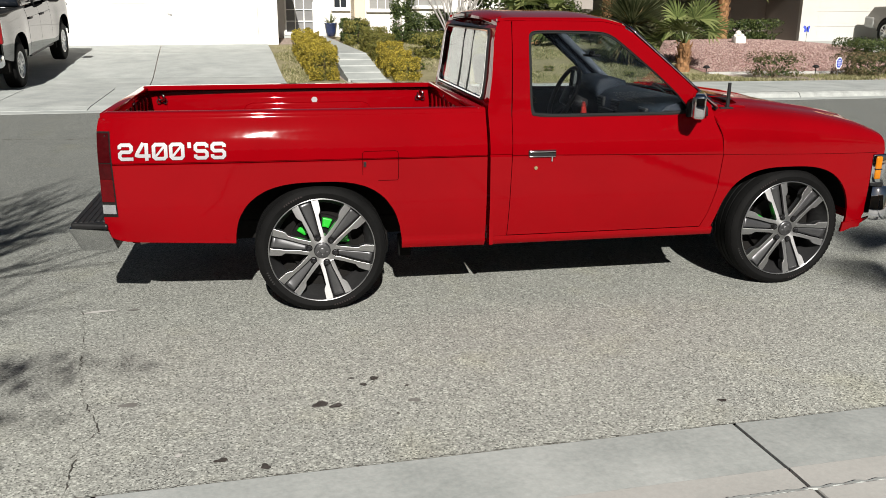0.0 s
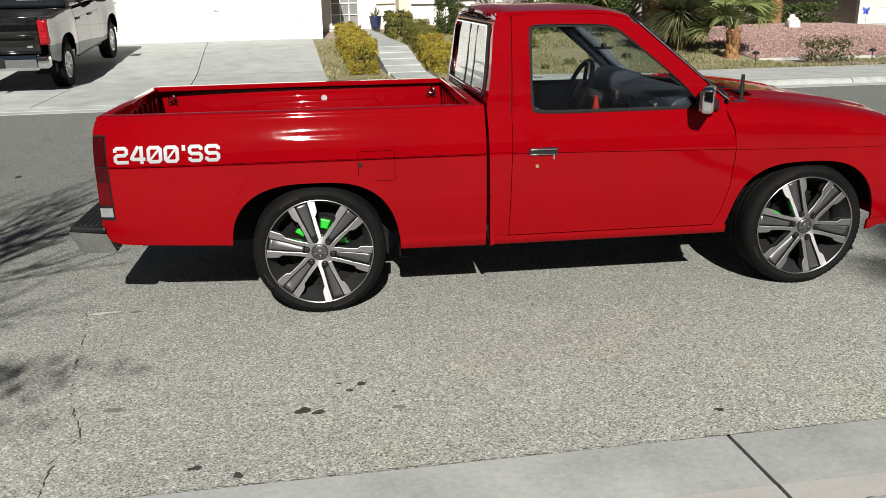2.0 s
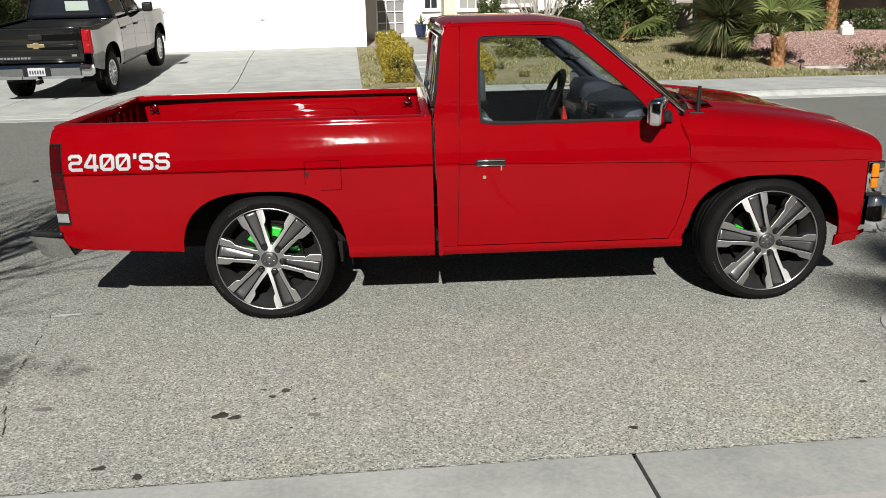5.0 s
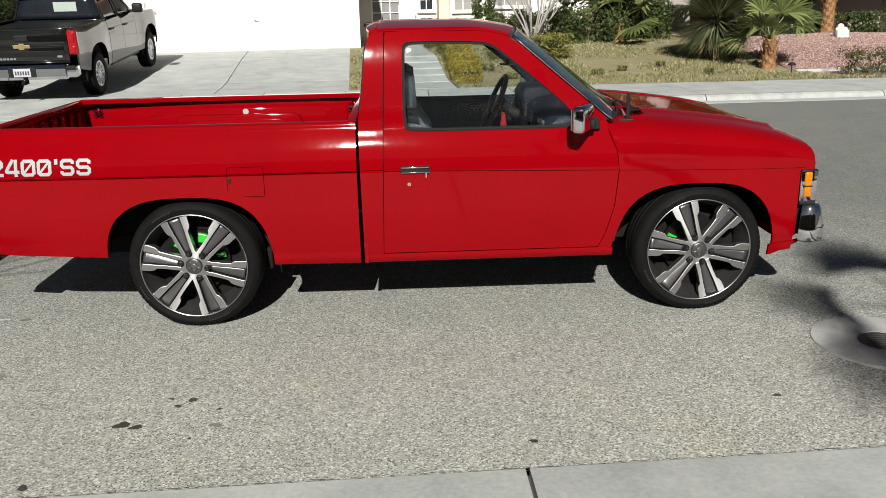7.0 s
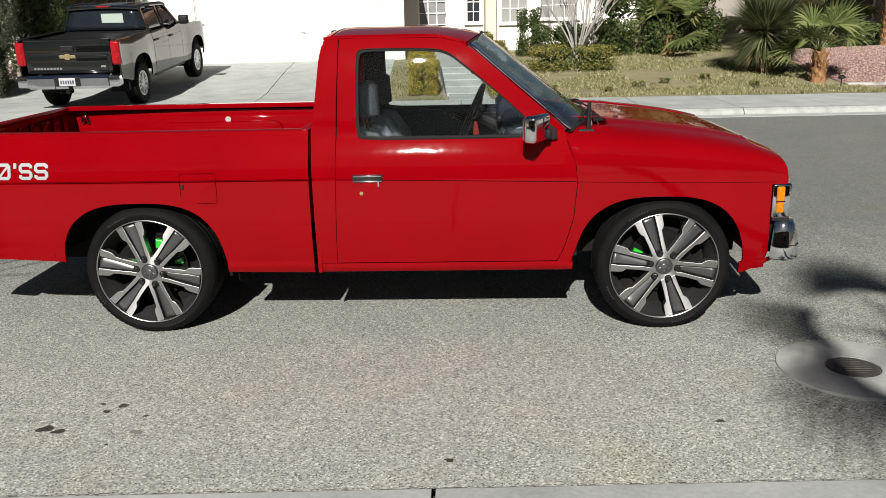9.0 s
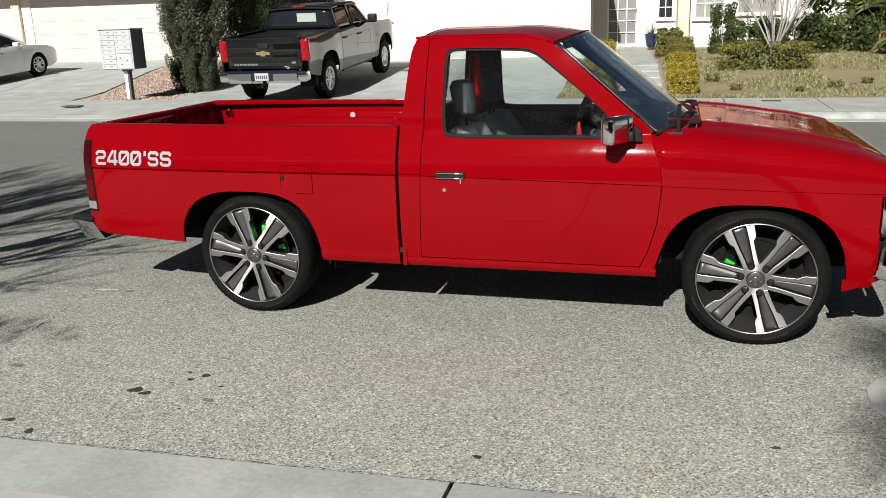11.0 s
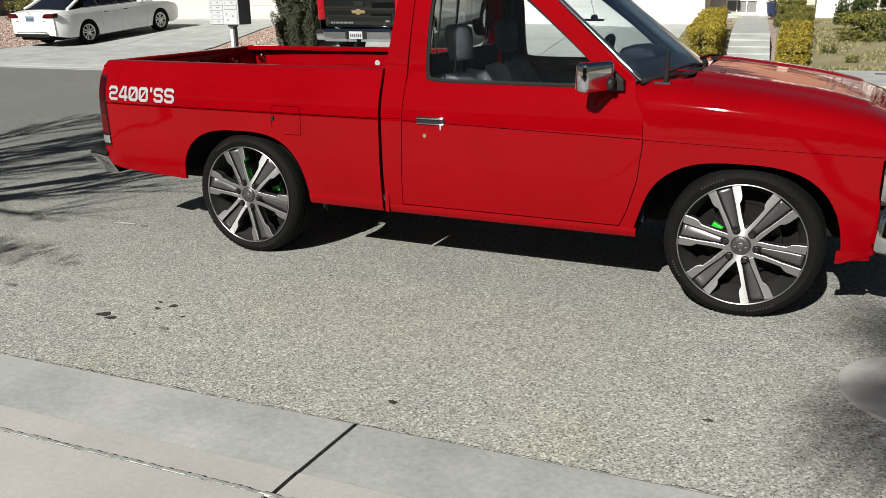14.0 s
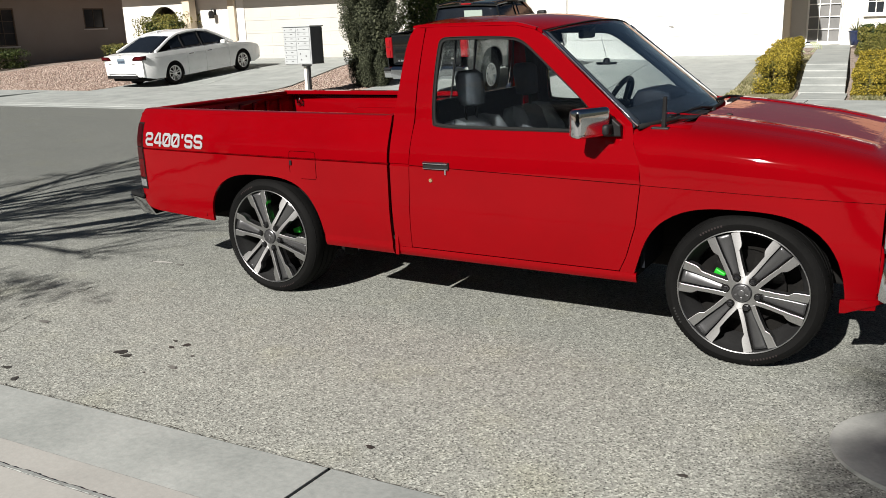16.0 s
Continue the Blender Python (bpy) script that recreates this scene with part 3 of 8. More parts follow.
rng = np.random.default_rng(4)
for x, y, rx, ry in ((-0.083, -1.856, 0.034, 0.024), (-0.02, -1.878, 0.024, 0.019), (0.161, -1.653, 0.022, 0.016), (0.109, -1.707, 0.016, 0.012),
                     (0.064, -1.638, 0.012, 0.009), (1.58, -2.1, 0.016, 0.014), (2.67, -1.805, 0.016, 0.013), (-0.46, -2.218, 0.026, 0.013),
                     (-0.301, -2.285, 0.016, 0.02), (0.293, -1.746, 0.011, 0.008), (0.222, -1.981, 0.007, 0.006), (-2.9, 3.3, 0.03, 0.05)):
    part("stain", blob(x, y, rx, ry, 0.003, rng, 26), "stain", road, "dark oil drip on the asphalt")
for x, y, rx, ry in ((0.304, -1.883, 0.026, 0.016), (-0.852, -1.732, 0.033, 0.02), (-1.0, -0.6, 0.025, 0.02), (-2.1, 0.9, 0.07, 0.05)):
    part("stain", blob(x, y, rx, ry, 0.003, rng, 26), "stain_old", road, "faded grey stain on the asphalt")
for x, y, rx, ry, tn in ((-1.17, -0.6, 0.10, 0.014, 0.1), (-0.613, -2.161, 0.012, 0.012, 0), (-0.5, -1.7, 0.012, 0.008, 0.3)):
    part("scuff", blob(x, y, rx, ry, 0.003, rng, 14, tn), "chalk", road, "pale scuff on the asphalt")


def crack(points, width, z=0.0035, seed=1, stray=0.006):
    """A wandering crack: a thin dark ribbon of uneven width."""
    r = np.random.default_rng(seed)
    bm = bmesh.new()
    pts = []
    for a, b in zip(points, points[1:]):
        k = max(2, int(math.dist(a, b) / 0.02))
        for i in range(k):
            s = i / k
            pts.append((a[0] + (b[0] - a[0]) * s + r.normal(0, stray), a[1] + (b[1] - a[1]) * s + r.normal(0, stray)))
    last = None
    for i, p in enumerate(pts[:-1]):
        q = pts[i + 1]
        d = Vector((q[0] - p[0], q[1] - p[1])).normalized()
        w = width * max(0.1, r.uniform(-0.5, 1.3))
        h = z + road_z(p[1], p[0])
        cur = (bm.verts.new((p[0] - d.y * w, p[1] + d.x * w, h)), bm.verts.new((p[0] + d.y * w, p[1] - d.x * w, h)))
        if last:
            bm.faces.new((last[0], last[1], cur[1], cur[0]))
        last = cur
    return bm


part("crack", crack([(-0.97, -2.34), (-0.98, -2.04), (-0.93, -1.93), (-1.06, -1.6), (-1.12, -1.33), (-1.18, -0.93), (-1.26, -0.56)], 0.0029, stray=0.006), "crack", road, "thin wandering crack in the asphalt")
part("crack", crack([(-3.4, 5.6), (-2.6, 5.5), (-1.9, 5.7)], 0.012, seed=6), "crack", road)
part("crack", crack([(x, -2.281 + street(x, -2.281)) for x in spread(-45, 45, 40)], 0.0022, 0.004, seed=9, stray=0.003), "crack", road, "dirty seam where asphalt meets gutter")

JOINTS = [1.53 + 2.4 * i for i in range(-7, 8)]
gutter = structure("gutter", slab(-60, 60, -5.9, -2.279, -0.06, -0.06, 0.1, 0), "crack", "dark bedding under the concrete gutter joints", "gutter")
for a, b in zip(JOINTS, JOINTS[1:]):
    g0, g1 = a + 0.0075, b - 0.0075
    part("gutter_slab", slab(g0, g1, -2.657, -2.2825, -0.009, -0.026, 0.09, 0.0025), "concrete", gutter)
    part("kerb_stone", slab(g0, g1, -2.80, -2.652, -0.005, -0.0075, 0.09, 0.0015), "slab", gutter, "worn low concrete kerb edge")
    part("pavement_slab", slab(g0, g1, -5.9, -2.808, 0.06, 0.008, 0.12, 0.008), "slab", gutter)
ridge = []
for x in spread(-14, 17, 2600):
    w = 1 + 0.5 * noise.noise(Vector((x * 9, 0, 1)))
    h = 0.004 + 0.005 * noise.noise(Vector((x * 22, 3, 2))) + 0.003 * noise.noise(Vector((x * 70, 5, 2)))
    m = -2.803 + 0.004 * math.sin(1.7 * x) + 0.004 * noise.noise(Vector((x * 14, 8, 4)))
    ridge.append([(x, m - 0.018 * w, 0.003), (x, m - 0.01 * w, h + 0.003), (x, m + 0.006 * w, h), (x, m + 0.02 * w, -0.009)])
part("mortar_ridge", sheet(ridge), "concrete", gutter, "crumbled pale mortar along the kerb edge")
aligned(gutter)

kerb = structure("kerb", slab(-60, 60, 8.27, 8.63, 0.004, -0.002, 0.1, 0.006), "concrete", "pale concrete gutter along the far pavement", "kerb")


def kerb_run(x0, x1):
    poly = [(8.62, -0.05), (8.62, 0.01), (8.66, 0.06), (8.71, 0.087), (8.86, 0.092), (8.86, -0.05)]
    return prism(poly, x0, x1, "x", 0.004)


xs_k = -33.0
while xs_k < 33:
    run = 3.0
    if not -17.6 < xs_k + 1.5 < -0.3:
        part("kerb_stone", kerb_run(xs_k + 0.006, xs_k + run - 0.006), "kerb", kerb, "chipped concrete kerb stone")
    else:
        part("apron_slab", slab(xs_k + 0.006, xs_k + run - 0.006, 8.62, 8.86, 0.004, 0.03), "concrete", kerb)
    xs_k += run
pavement = structure("pavement", slab(-33, 33, 8.86, 10.87, 0.02, 0.02, 0.12, 0), "crack", "dark bedding in the joints of the far pavement", "pavement")
for i in range(44):
    x0 = -33 + 1.5 * i
    low = -17.6 < x0 + 0.75 < -0.3
    part("pavement_slab", slab(x0 + 0.007, x0 + 1.493, 8.868, 10.86, 0.03 if low else 0.092, 0.092), "concrete", pavement)

aligned(kerb)
aligned(pavement)

ys_l = spread(10.87, 34, 60)
garden = structure("garden_ground", sheet([[(x, y, lot_z(y) - 0.02) for x in spread(-45, 45, 61)] for y in ys_l]), "gravel_bed", "tan gravel front yards rising to the houses", "yard")

# far driveway, turned a little like its house
def drive_x(y):
    return 0.04 - 0.056 * (y - 11.0), -8.2 - 0.149 * (y - 11.0)


driveway = structure("driveway", slab((drive_x(10.87)[1], drive_x(18.4)[1]), (drive_x(10.87)[0], drive_x(18.4)[0]), 10.87, 18.4, 0.03, lot_z(18.4) - 0.2, 0.1, 0), "crack", "dark bedding in the joints of the concrete driveway", "driveway")
for y0, y1 in ((10.875, 11.95), (11.952, 12.85), (12.86, 16.2), (16.215, 18.38)):
    for k in range(3):
        a0, a1 = drive_x(y0), drive_x(y1)
        f0, f1 = (0, 0.303, 0.655, 1)[k:k + 2]
        xa = tuple(a[0] + (a[1] - a[0]) * f1 + 0.007 for a in (a0, a1))
        xb = tuple(a[0] + (a[1] - a[0]) * f0 - 0.007 for a in (a0, a1))
        part("driveway_slab", slab(xa, xb, y0, y1, lot_z(y0) + 0.006, lot_z(y1) + 0.006), "concrete", driveway)
part("crack", crack([(-2.4, 13.9), (-1.6, 13.95), (-0.4, 13.85)], 0.008, lot_z(13.9) + 0.016, seed=21), "crack", driveway)

side_drive = structure("driveway_2", slab((-16.6, -19.4), (-10.6, -13.1), 10.87, 19.4, 0.03, lot_z(19.4) - 0.2, 0.1, 0), "crack", "dark bedding in the joints of the neighbour's driveway", "driveway")
for y0, y1 in ((10.875, 11.95), (11.952, 12.85), (12.86, 16.2), (16.215, 19.38)):
    for k in range(2):
        def edge(y, s):
            f = (y - 10.87) / 8.53
            left, right = -16.6 - 2.8 * f, -10.6 - 2.5 * f
            return left + (right - left) * s
        part("driveway_slab", slab((edge(y0, k / 2) + 0.007, edge(y1, k / 2) + 0.007), (edge(y0, (k + 1) / 2) - 0.007, edge(y1, (k + 1) / 2) - 0.007), y0, y1, lot_z(y0) + 0.006, lot_z(y1) + 0.006), "concrete", side_drive)
structure("driveway_3", sheet([[(x - 0.05 * (y - 11), y, lot_z(y) + 0.006) for x in (15.6, 19, 23)] for y in (10.87, 12, 12.8, 16.2, 17.9, 18.94)]), "concrete", "pale concrete driveway of the house on the corner", "driveway")

# lawn with a ragged edge, and the mound of pink gravel
lawn_rows = []
for y in spread(10.9, 21.0, 40):
    lawn_rows.append([(x, y, lot_z(y) + 0.002 + 0.02 * noise.noise((x * 0.9, y * 0.9, 0))) for x in spread(2.1 - 0.06 * (y - 11), 9.6 - 0.02 * (y - 11), 34)])
lawn = structure("lawn", sheet(lawn_rows), "lawn_soil", "thin patchy winter lawn, half straw and half green", "lawn", smooth=True)
strip_rows = [[(x, y, lot_z(y) + 0.004 + 0.015 * noise.noise((x, y, 3))) for x in spread(drive_x(y)[0] - 0.01, 1.2 - 0.077 * (y - 11), 8)] for y in spread(10.9, 18.2, 24)]
structure("lawn_strip", sheet(strip_rows), "lawn_soil", "narrow strip of dry grass beside the driveway", "lawn", smooth=True)


def mound_z(x, y):
    u, v = (x - 12.6) / 3.6, (y - 15.9) / 3.1
    return lot_z(y) + 0.012 + 0.2 * max(0.0, 1 - u * u - v * v)


mound_rows = [[(x, y, mound_z(x, y)) for x in spread(9.3, 15.4, 36)] for y in spread(12.75, 19.0, 36)]
structure("gravel_mound", sheet(mound_rows), "gravel_pink_bed", "low mound covered with pink gravel", "gravel bed", smooth=True)


structure("bed_edging", slab(9.3, 13.6, 12.62, 12.74, lot_z(12.62) + 0.035, lot_z(12.74) + 0.035, 0.1, 0.01), "slab", "pale concrete edging in front of the gravel bed", "edging")


def chips(name, k, place, size, material, label, seed):
    """Many small angular stones lying on a bed, joined."""
    r = np.random.default_rng(seed)
    base = np.array([(1, 0, 0), (0, 1, 0), (-1, 0, 0), (0, -1, 0), (0, 0, 0.8), (0, 0, -0.5)])
    tri = np.array([(0, 1, 4), (1, 2, 4), (2, 3, 4), (3, 0, 4), (1, 0, 5), (2, 1, 5), (3, 2, 5), (0, 3, 5)])
    pos = np.array([place(r) for _ in range(k)])
    sc = size * r.uniform(0.5, 1.4, (k, 1, 1)) * r.uniform(0.6, 1.2, (k, 6, 1))
    a = r.uniform(0, 6.28, k)
    c, s = np.cos(a), np.sin(a)
    v = base[None] * sc
    v = np.stack([v[..., 0] * c[:, None] - v[..., 1] * s[:, None], v[..., 0] * s[:, None] + v[..., 1] * c[:, None], v[..., 2]], -1) + pos[:, None]
    f = (tri[None] + 6 * np.arange(k)[:, None, None]).reshape(-1, 3)
    return tagged(leaves(name, v.reshape(-1, 3), f, material, None), label, "gravel", kind="stuff")


def on_mound(r):
    x, y = r.uniform(9.4, 15.3), r.uniform(12.8, 18.9)
    return x, y, mound_z(x, y) + 0.012


def on_strip(r):
    y = r.uniform(10.9, 17.5)
    f = (y - 10.87) / 8.53
    return r.uniform(-10.5 - 2.5 * f, -8.3 - 0.056 * (y - 11)), y, lot_z(y) - 0.01


def on_left(r):
    y = r.uniform(10.9, 19)
    f = (y - 10.87) / 8.53
    return r.uniform(-27, -16.8 - 2.8 * f), y, lot_z(y) - 0.01


chips("pink_gravel", 26000, on_mound, 0.024, "chips_pink", "loose pink and grey landscaping gravel", 31)
chips("tan_gravel", 9000, on_strip, 0.03, "chips_tan", "loose tan landscaping gravel under the cypress", 32)
chips("yard_gravel", 16000, on_left, 0.035, "chips_tan", "loose tan landscaping gravel in the neighbour's yard", 33)

# front walk with shallow steps between the hedges
walkway = structure("walkway", slab((1.27, 1.24), (2.04, 2.0), 10.88, 11.9, 0.095, 0.11), "concrete", "pale concrete front walk with shallow steps", "walkway")
for i in range(4):
    y0, y1, z = 11.9 + 0.5375 * i, 12.4375 + 0.5375 * i, 0.125 + 0.0945 * i
    part("step", slab(tuple(1.25 - 0.077 * (y - 11.2) for y in (y0, y1)), tuple(2.01 - 0.077 * (y - 11.2) for y in (y0, y1)), y0 + 0.008, y1, z, z + 0.074, 0.3, 0.008), "concrete", walkway)
part("path_slab", slab(tuple(1.25 - 0.077 * (y - 11.2) for y in (14.05, 20.8)), tuple(2.01 - 0.077 * (y - 11.2) for y in (14.05, 20.8)), 14.054, 20.8, 0.5, 0.62, 0.3), "concrete", walkway)


# ---- houses ----
def walled(u0, u1, z0, z1, v, thick, holes, bm=None):
    """A wall in the plane y = v with rectangular openings (a, b, low, high) right through it."""
    bm = bm or bmesh.new()
    us = sorted({u0, u1, *[h[0] for h in holes], *[h[1] for h in holes]})
    for a, b in zip(us, us[1:]):
        mid = (a + b) / 2
        cuts = sorted((h[2], h[3]) for h in holes if h[0] < mid < h[1])
        low = z0
        for c, d in cuts + [(z1, z1)]:
            if c - low > 1e-4:
                box((b - a, thick, c - low), (mid, v + thick / 2, (low + c) / 2), bm=bm)
            low = d
    bmesh.ops.remove_doubles(bm, verts=bm.verts[:], dist=1e-4)
    return bm


def window(house, name, u0, u1, z0, z1, v, cols, rows, pane, label, trim="white_trim"):
    w = thing(name, label, "")
    w.parent = house
    t = 0.05
    for nm, sz, c in (("window_frame", (u1 - u0, 0.07, t), ((u0 + u1) / 2, v + 0.03, z0 + t / 2)), ("window_frame", (u1 - u0, 0.07, t), ((u0 + u1) / 2, v + 0.03, z1 - t / 2)),
                      ("window_frame", (t, 0.07, z1 - z0 - 2 * t), (u0 + t / 2, v + 0.03, (z0 + z1) / 2)), ("window_frame", (t, 0.07, z1 - z0 - 2 * t), (u1 - t / 2, v + 0.03, (z0 + z1) / 2))):
        part(nm, box(sz, c, 0.006), trim, w)
    for i in range(cols):
        for j in range(rows):
            a, b = u0 + t + (u1 - u0 - 2 * t) * i / cols, u0 + t + (u1 - u0 - 2 * t) * (i + 1) / cols
            c, d = z0 + t + (z1 - z0 - 2 * t) * j / rows, z0 + t + (z1 - z0 - 2 * t) * (j + 1) / rows
            part("pane", box((b - a - 0.002, 0.012, d - c - 0.002), ((a + b) / 2, v + 0.06, (c + d) / 2)), pane, w)
    for i in range(1, cols):
        a = u0 + t + (u1 - u0 - 2 * t) * i / cols
        part("glazing_bar", box((0.022, 0.03, z1 - z0 - 2 * t), (a, v + 0.045, (z0 + z1) / 2), 0.003), trim, w)
    for j in range(1, rows):
        c = z0 + t + (z1 - z0 - 2 * t) * j / rows
        part("glazing_bar", box((u1 - u0 - 2 * t, 0.026, 0.022), ((u0 + u1) / 2, v + 0.045, c), 0.003), trim, w)
    part("window_sill", box((u1 - u0 + 0.1, 0.12, 0.05), ((u0 + u1) / 2, v - 0.03, z0 - 0.027), 0.008), "stucco_white", w)
    return w


def garage_door(house, name, u0, u1, z0, z1, v, material, label, rows=4):
    d = thing(name, label, "")
    d.parent = house
    h = (z1 - z0) / rows
    for j in range(rows):
        sec = part("door_section", box((u1 - u0 - 0.01, 0.05, h - 0.004), ((u0 + u1) / 2, v + 0.05, z0 + h * (j + 0.5)), 0.006), material, d)
        for k in range(4):
            w = (u1 - u0) / 4
            part("panel", box((w - 0.16, 0.012, h - 0.2), (u0 + w * (k + 0.5), v + 0.0275, z0 + h * (j + 0.5)), 0.003), material, sec)
    part("bottom_seal", box((u1 - u0, 0.04, 0.02), ((u0 + u1) / 2, v + 0.045, z0 - 0.012)), "rubber", d)
    return d


def roof(house, u0, u1, v0, v1, z0, rise, label=""):
    """A hipped tile roof with an overhang."""
    bm = bmesh.new()
    run = min(u1 - u0, v1 - v0) / 2
    c = [(u0, v0), (u1, v0), (u1, v1), (u0, v1)]
    low = [bm.verts.new((*p, z0)) for p in c]
    low2 = [bm.verts.new((*p, z0 + 0.16)) for p in c]
    if u1 - u0 > v1 - v0:
        r = [bm.verts.new((u0 + run, (v0 + v1) / 2, z0 + rise)), bm.verts.new((u1 - run, (v0 + v1) / 2, z0 + rise))]
        fs = [(low2[0], low2[1], r[1], r[0]), (low2[1], low2[2], r[1]), (low2[2], low2[3], r[0], r[1]), (low2[3], low2[0], r[0])]
    else:
        r = [bm.verts.new(((u0 + u1) / 2, v0 + run, z0 + rise)), bm.verts.new(((u0 + u1) / 2, v1 - run, z0 + rise))]
        fs = [(low2[0], low2[1], r[0]), (low2[1], low2[2], r[1], r[0]), (low2[2], low2[3], r[1]), (low2[3], low2[0], r[0], r[1])]
    for f in fs:
        bm.faces.new(f)
    bm.faces.new(low[::-1])
    for i in range(4):
        bm.faces.new((low[i], low[(i + 1) % 4], low2[(i + 1) % 4], low2[i]))
    bmesh.ops.recalc_face_normals(bm, faces=bm.faces[:])
    return part("roof", bm, "rooftile", house, label or "clay tile roof")


# the house across the street, with its bright garage
home = thing("house", "single-storey white stucco house with an attached garage", "house", pose(-0.55, 18.32, 0, 0, 0, 4))
part("garage_wall", walled(-6.6, 0.46, 0.1, 2.9, 0, 0.16, [(-5.05, -0.05, 0.46, 2.55)]), "stucco_white", home)
gd = garage_door(home, "garage_door", -5.05, -0.05, 0.475, 2.55, 0.0, "garage_white", "closed white sectional garage door")
part("handle", tube([(-2.3, 0.015, 1.27), (-2.3, -0.02, 1.27), (-2.2, -0.02, 1.25), (-2.2, 0.015, 1.25)], 0.009, 8), "steel", gd, "small grey lift handle")
part("trim_post", box((0.06, 0.05, 2.3), (-5.1, -0.03, 1.6), 0.006), "white_trim", home)
part("garage_side_wall", box((0.16, 2.44, 2.8), (0.38, 0.16 + 1.22, 1.5)), "stucco_beige", home)
part("garage_far_wall", box((0.16, 7.8, 2.8), (-6.52, 4.06, 1.5)), "stucco_white", home)
part("entry_wall", walled(0.46, 3.05, 0.3, 2.9, 2.6, 0.16, [(0.85, 1.73, 0.62, 2.75), (2.28, 2.74, 1.38, 2.6)]), "stucco_white", home)
part("pier", box((0.32, 0.7, 2.6), (2.97, 2.25, 1.6), 0.02), "stucco_beige", home)
part("front_wall", walled(3.13, 9.3, 0.3, 2.9, 2.3, 0.16, [(3.28, 4.12, 1.35, 2.6), (4.42, 5.6, 1.45, 2.6)]), "stucco_white", home)
part("return_wall", box((0.16, 3.0, 2.6), (9.22, 3.96, 1.6)), "stucco_beige", home)
part("back_wall", box((15.9, 0.16, 2.8), (1.35, 8.0, 1.5)), "stucco_white", home)
window(home, "window", 2.28, 2.74, 1.38, 2.6, 2.6, 2, 4, "win_dark", "narrow white-framed entry window with small panes")
window(home, "window", 3.28, 4.12, 1.35, 2.6, 2.3, 3, 3, "blind", "white-framed window with grid bars and closed pale blinds")
window(home, "window", 4.42, 5.6, 1.45, 2.6, 2.3, 3, 3, "blind", "white-framed window with grid bars and closed pale blinds")
roof(home, -7.2, 0.8, -0.65, 8.6, 2.9, 1.6)
roof(home, 0.81, 9.8, 1.95, 8.6, 2.9, 1.3)

# white security screen door in the entry
sd = thing("screen_door", "closed white security screen door with a square grid", "")
sd.parent = home
for sz, c in (((0.05, 0.06, 2.1), (0.88, 2.6, 1.68)), ((0.05, 0.06, 2.1), (1.70, 2.6, 1.68)), ((0.77, 0.06, 0.08), (1.29, 2.6, 0.67)), ((0.77, 0.06, 0.06), (1.29, 2.6, 2.7))):
    part("door_frame", box(sz, c, 0.006), "white_trim", sd)
for i in range(1, 3):
    part("bar", box((0.025, 0.03, 1.97), (0.905 + 0.77 * i / 3, 2.592, 1.69)), "white_trim", sd)
for j in range(1, 6):
    part("bar", box((0.77, 0.026, 0.025), (1.29, 2.594, 0.71 + 1.96 * j / 6)), "white_trim", sd)
part("screen", box((0.77, 0.012, 1.97), (1.29, 2.63, 1.69)), "mesh_grey", sd, "grey mesh screen")
part("lock", box((0.03, 0.05, 0.12), (1.68, 2.55, 1.66), 0.008), "steel", sd)
part("threshold", box((1.0, 0.3, 0.06), (1.29, 2.5, 0.59), 0.01), "concrete", home)

# neighbour's house with a cream garage and a shaded entry
nb = thing("neighbour_house", "cream stucco house with a double garage and an arched entry", "house", pose(-18.55, 19.35, 0, 0, 0, 3))
part("garage_wall", walled(-0.35, 7.6, 0.1, 2.95, 0, 0.16, [(0.0, 5.0, 0.5, 2.75)]), "stucco_white", nb)
garage_door(nb, "garage_door", 0.0, 5.0, 0.53, 2.75, 0.0, "garage_cream", "closed cream sectional garage door", 5)
part("side_wall", box((0.16, 7.0, 2.8), (7.52, 3.66, 1.5)), "stucco_white", nb)
part("pilaster", box((0.3, 0.12, 2.6), (-0.5, -0.06, 1.6), 0.015), "stucco_beige", nb)
part("lamp_wall", box((1.6, 0.16, 2.9), (-1.45, 0.1, 1.5), 0.01), "stucco_white", nb)
part("entry_post", box((0.35, 0.35, 2.8), (-2.3, -0.3, 1.5), 0.02), "stucco_beige", nb)
arch_poly = [(-5.6, 0.2), (-5.6, 3.0), (-2.35, 3.0), (-2.35, 0.2), (-2.75, 0.2), (-2.75, 1.7)] + [(-3.5 + 0.75 * math.cos(a), 1.75 + 0.75 * math.sin(a)) for a in spread(0.05, math.pi - 0.05, 14)] + [(-4.25, 1.7), (-4.25, 0.2)]
part("arch_wall", prism(arch_poly, -0.35, -0.15, "y"), "stucco_white", nb, "white stucco wall with a round-headed arch")
for u in (-4.55, -2.55):
    part("moulding", box((0.42, 0.1, 0.07), (u, -0.39, 1.98), 0.012), "stucco_white", nb)
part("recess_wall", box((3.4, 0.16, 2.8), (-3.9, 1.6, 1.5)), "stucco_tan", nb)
part("entry_side", box((0.16, 7.2, 2.8), (-5.52, 3.45, 1.5)), "stucco_white", nb)
part("back_wall", box((13.1, 0.16, 2.8), (1.0, 7.2, 1.5)), "stucco_white", nb)
roof(nb, -6.1, 8.1, -1.0, 7.8, 2.98, 1.5)
lamp = thing("wall_lantern", "small black iron wall lantern beside the garage", "")
lamp.parent = nb
part("back_plate", box((0.1, 0.03, 0.2), (-1.35, -0.0, 2.22), 0.008), "black", lamp)
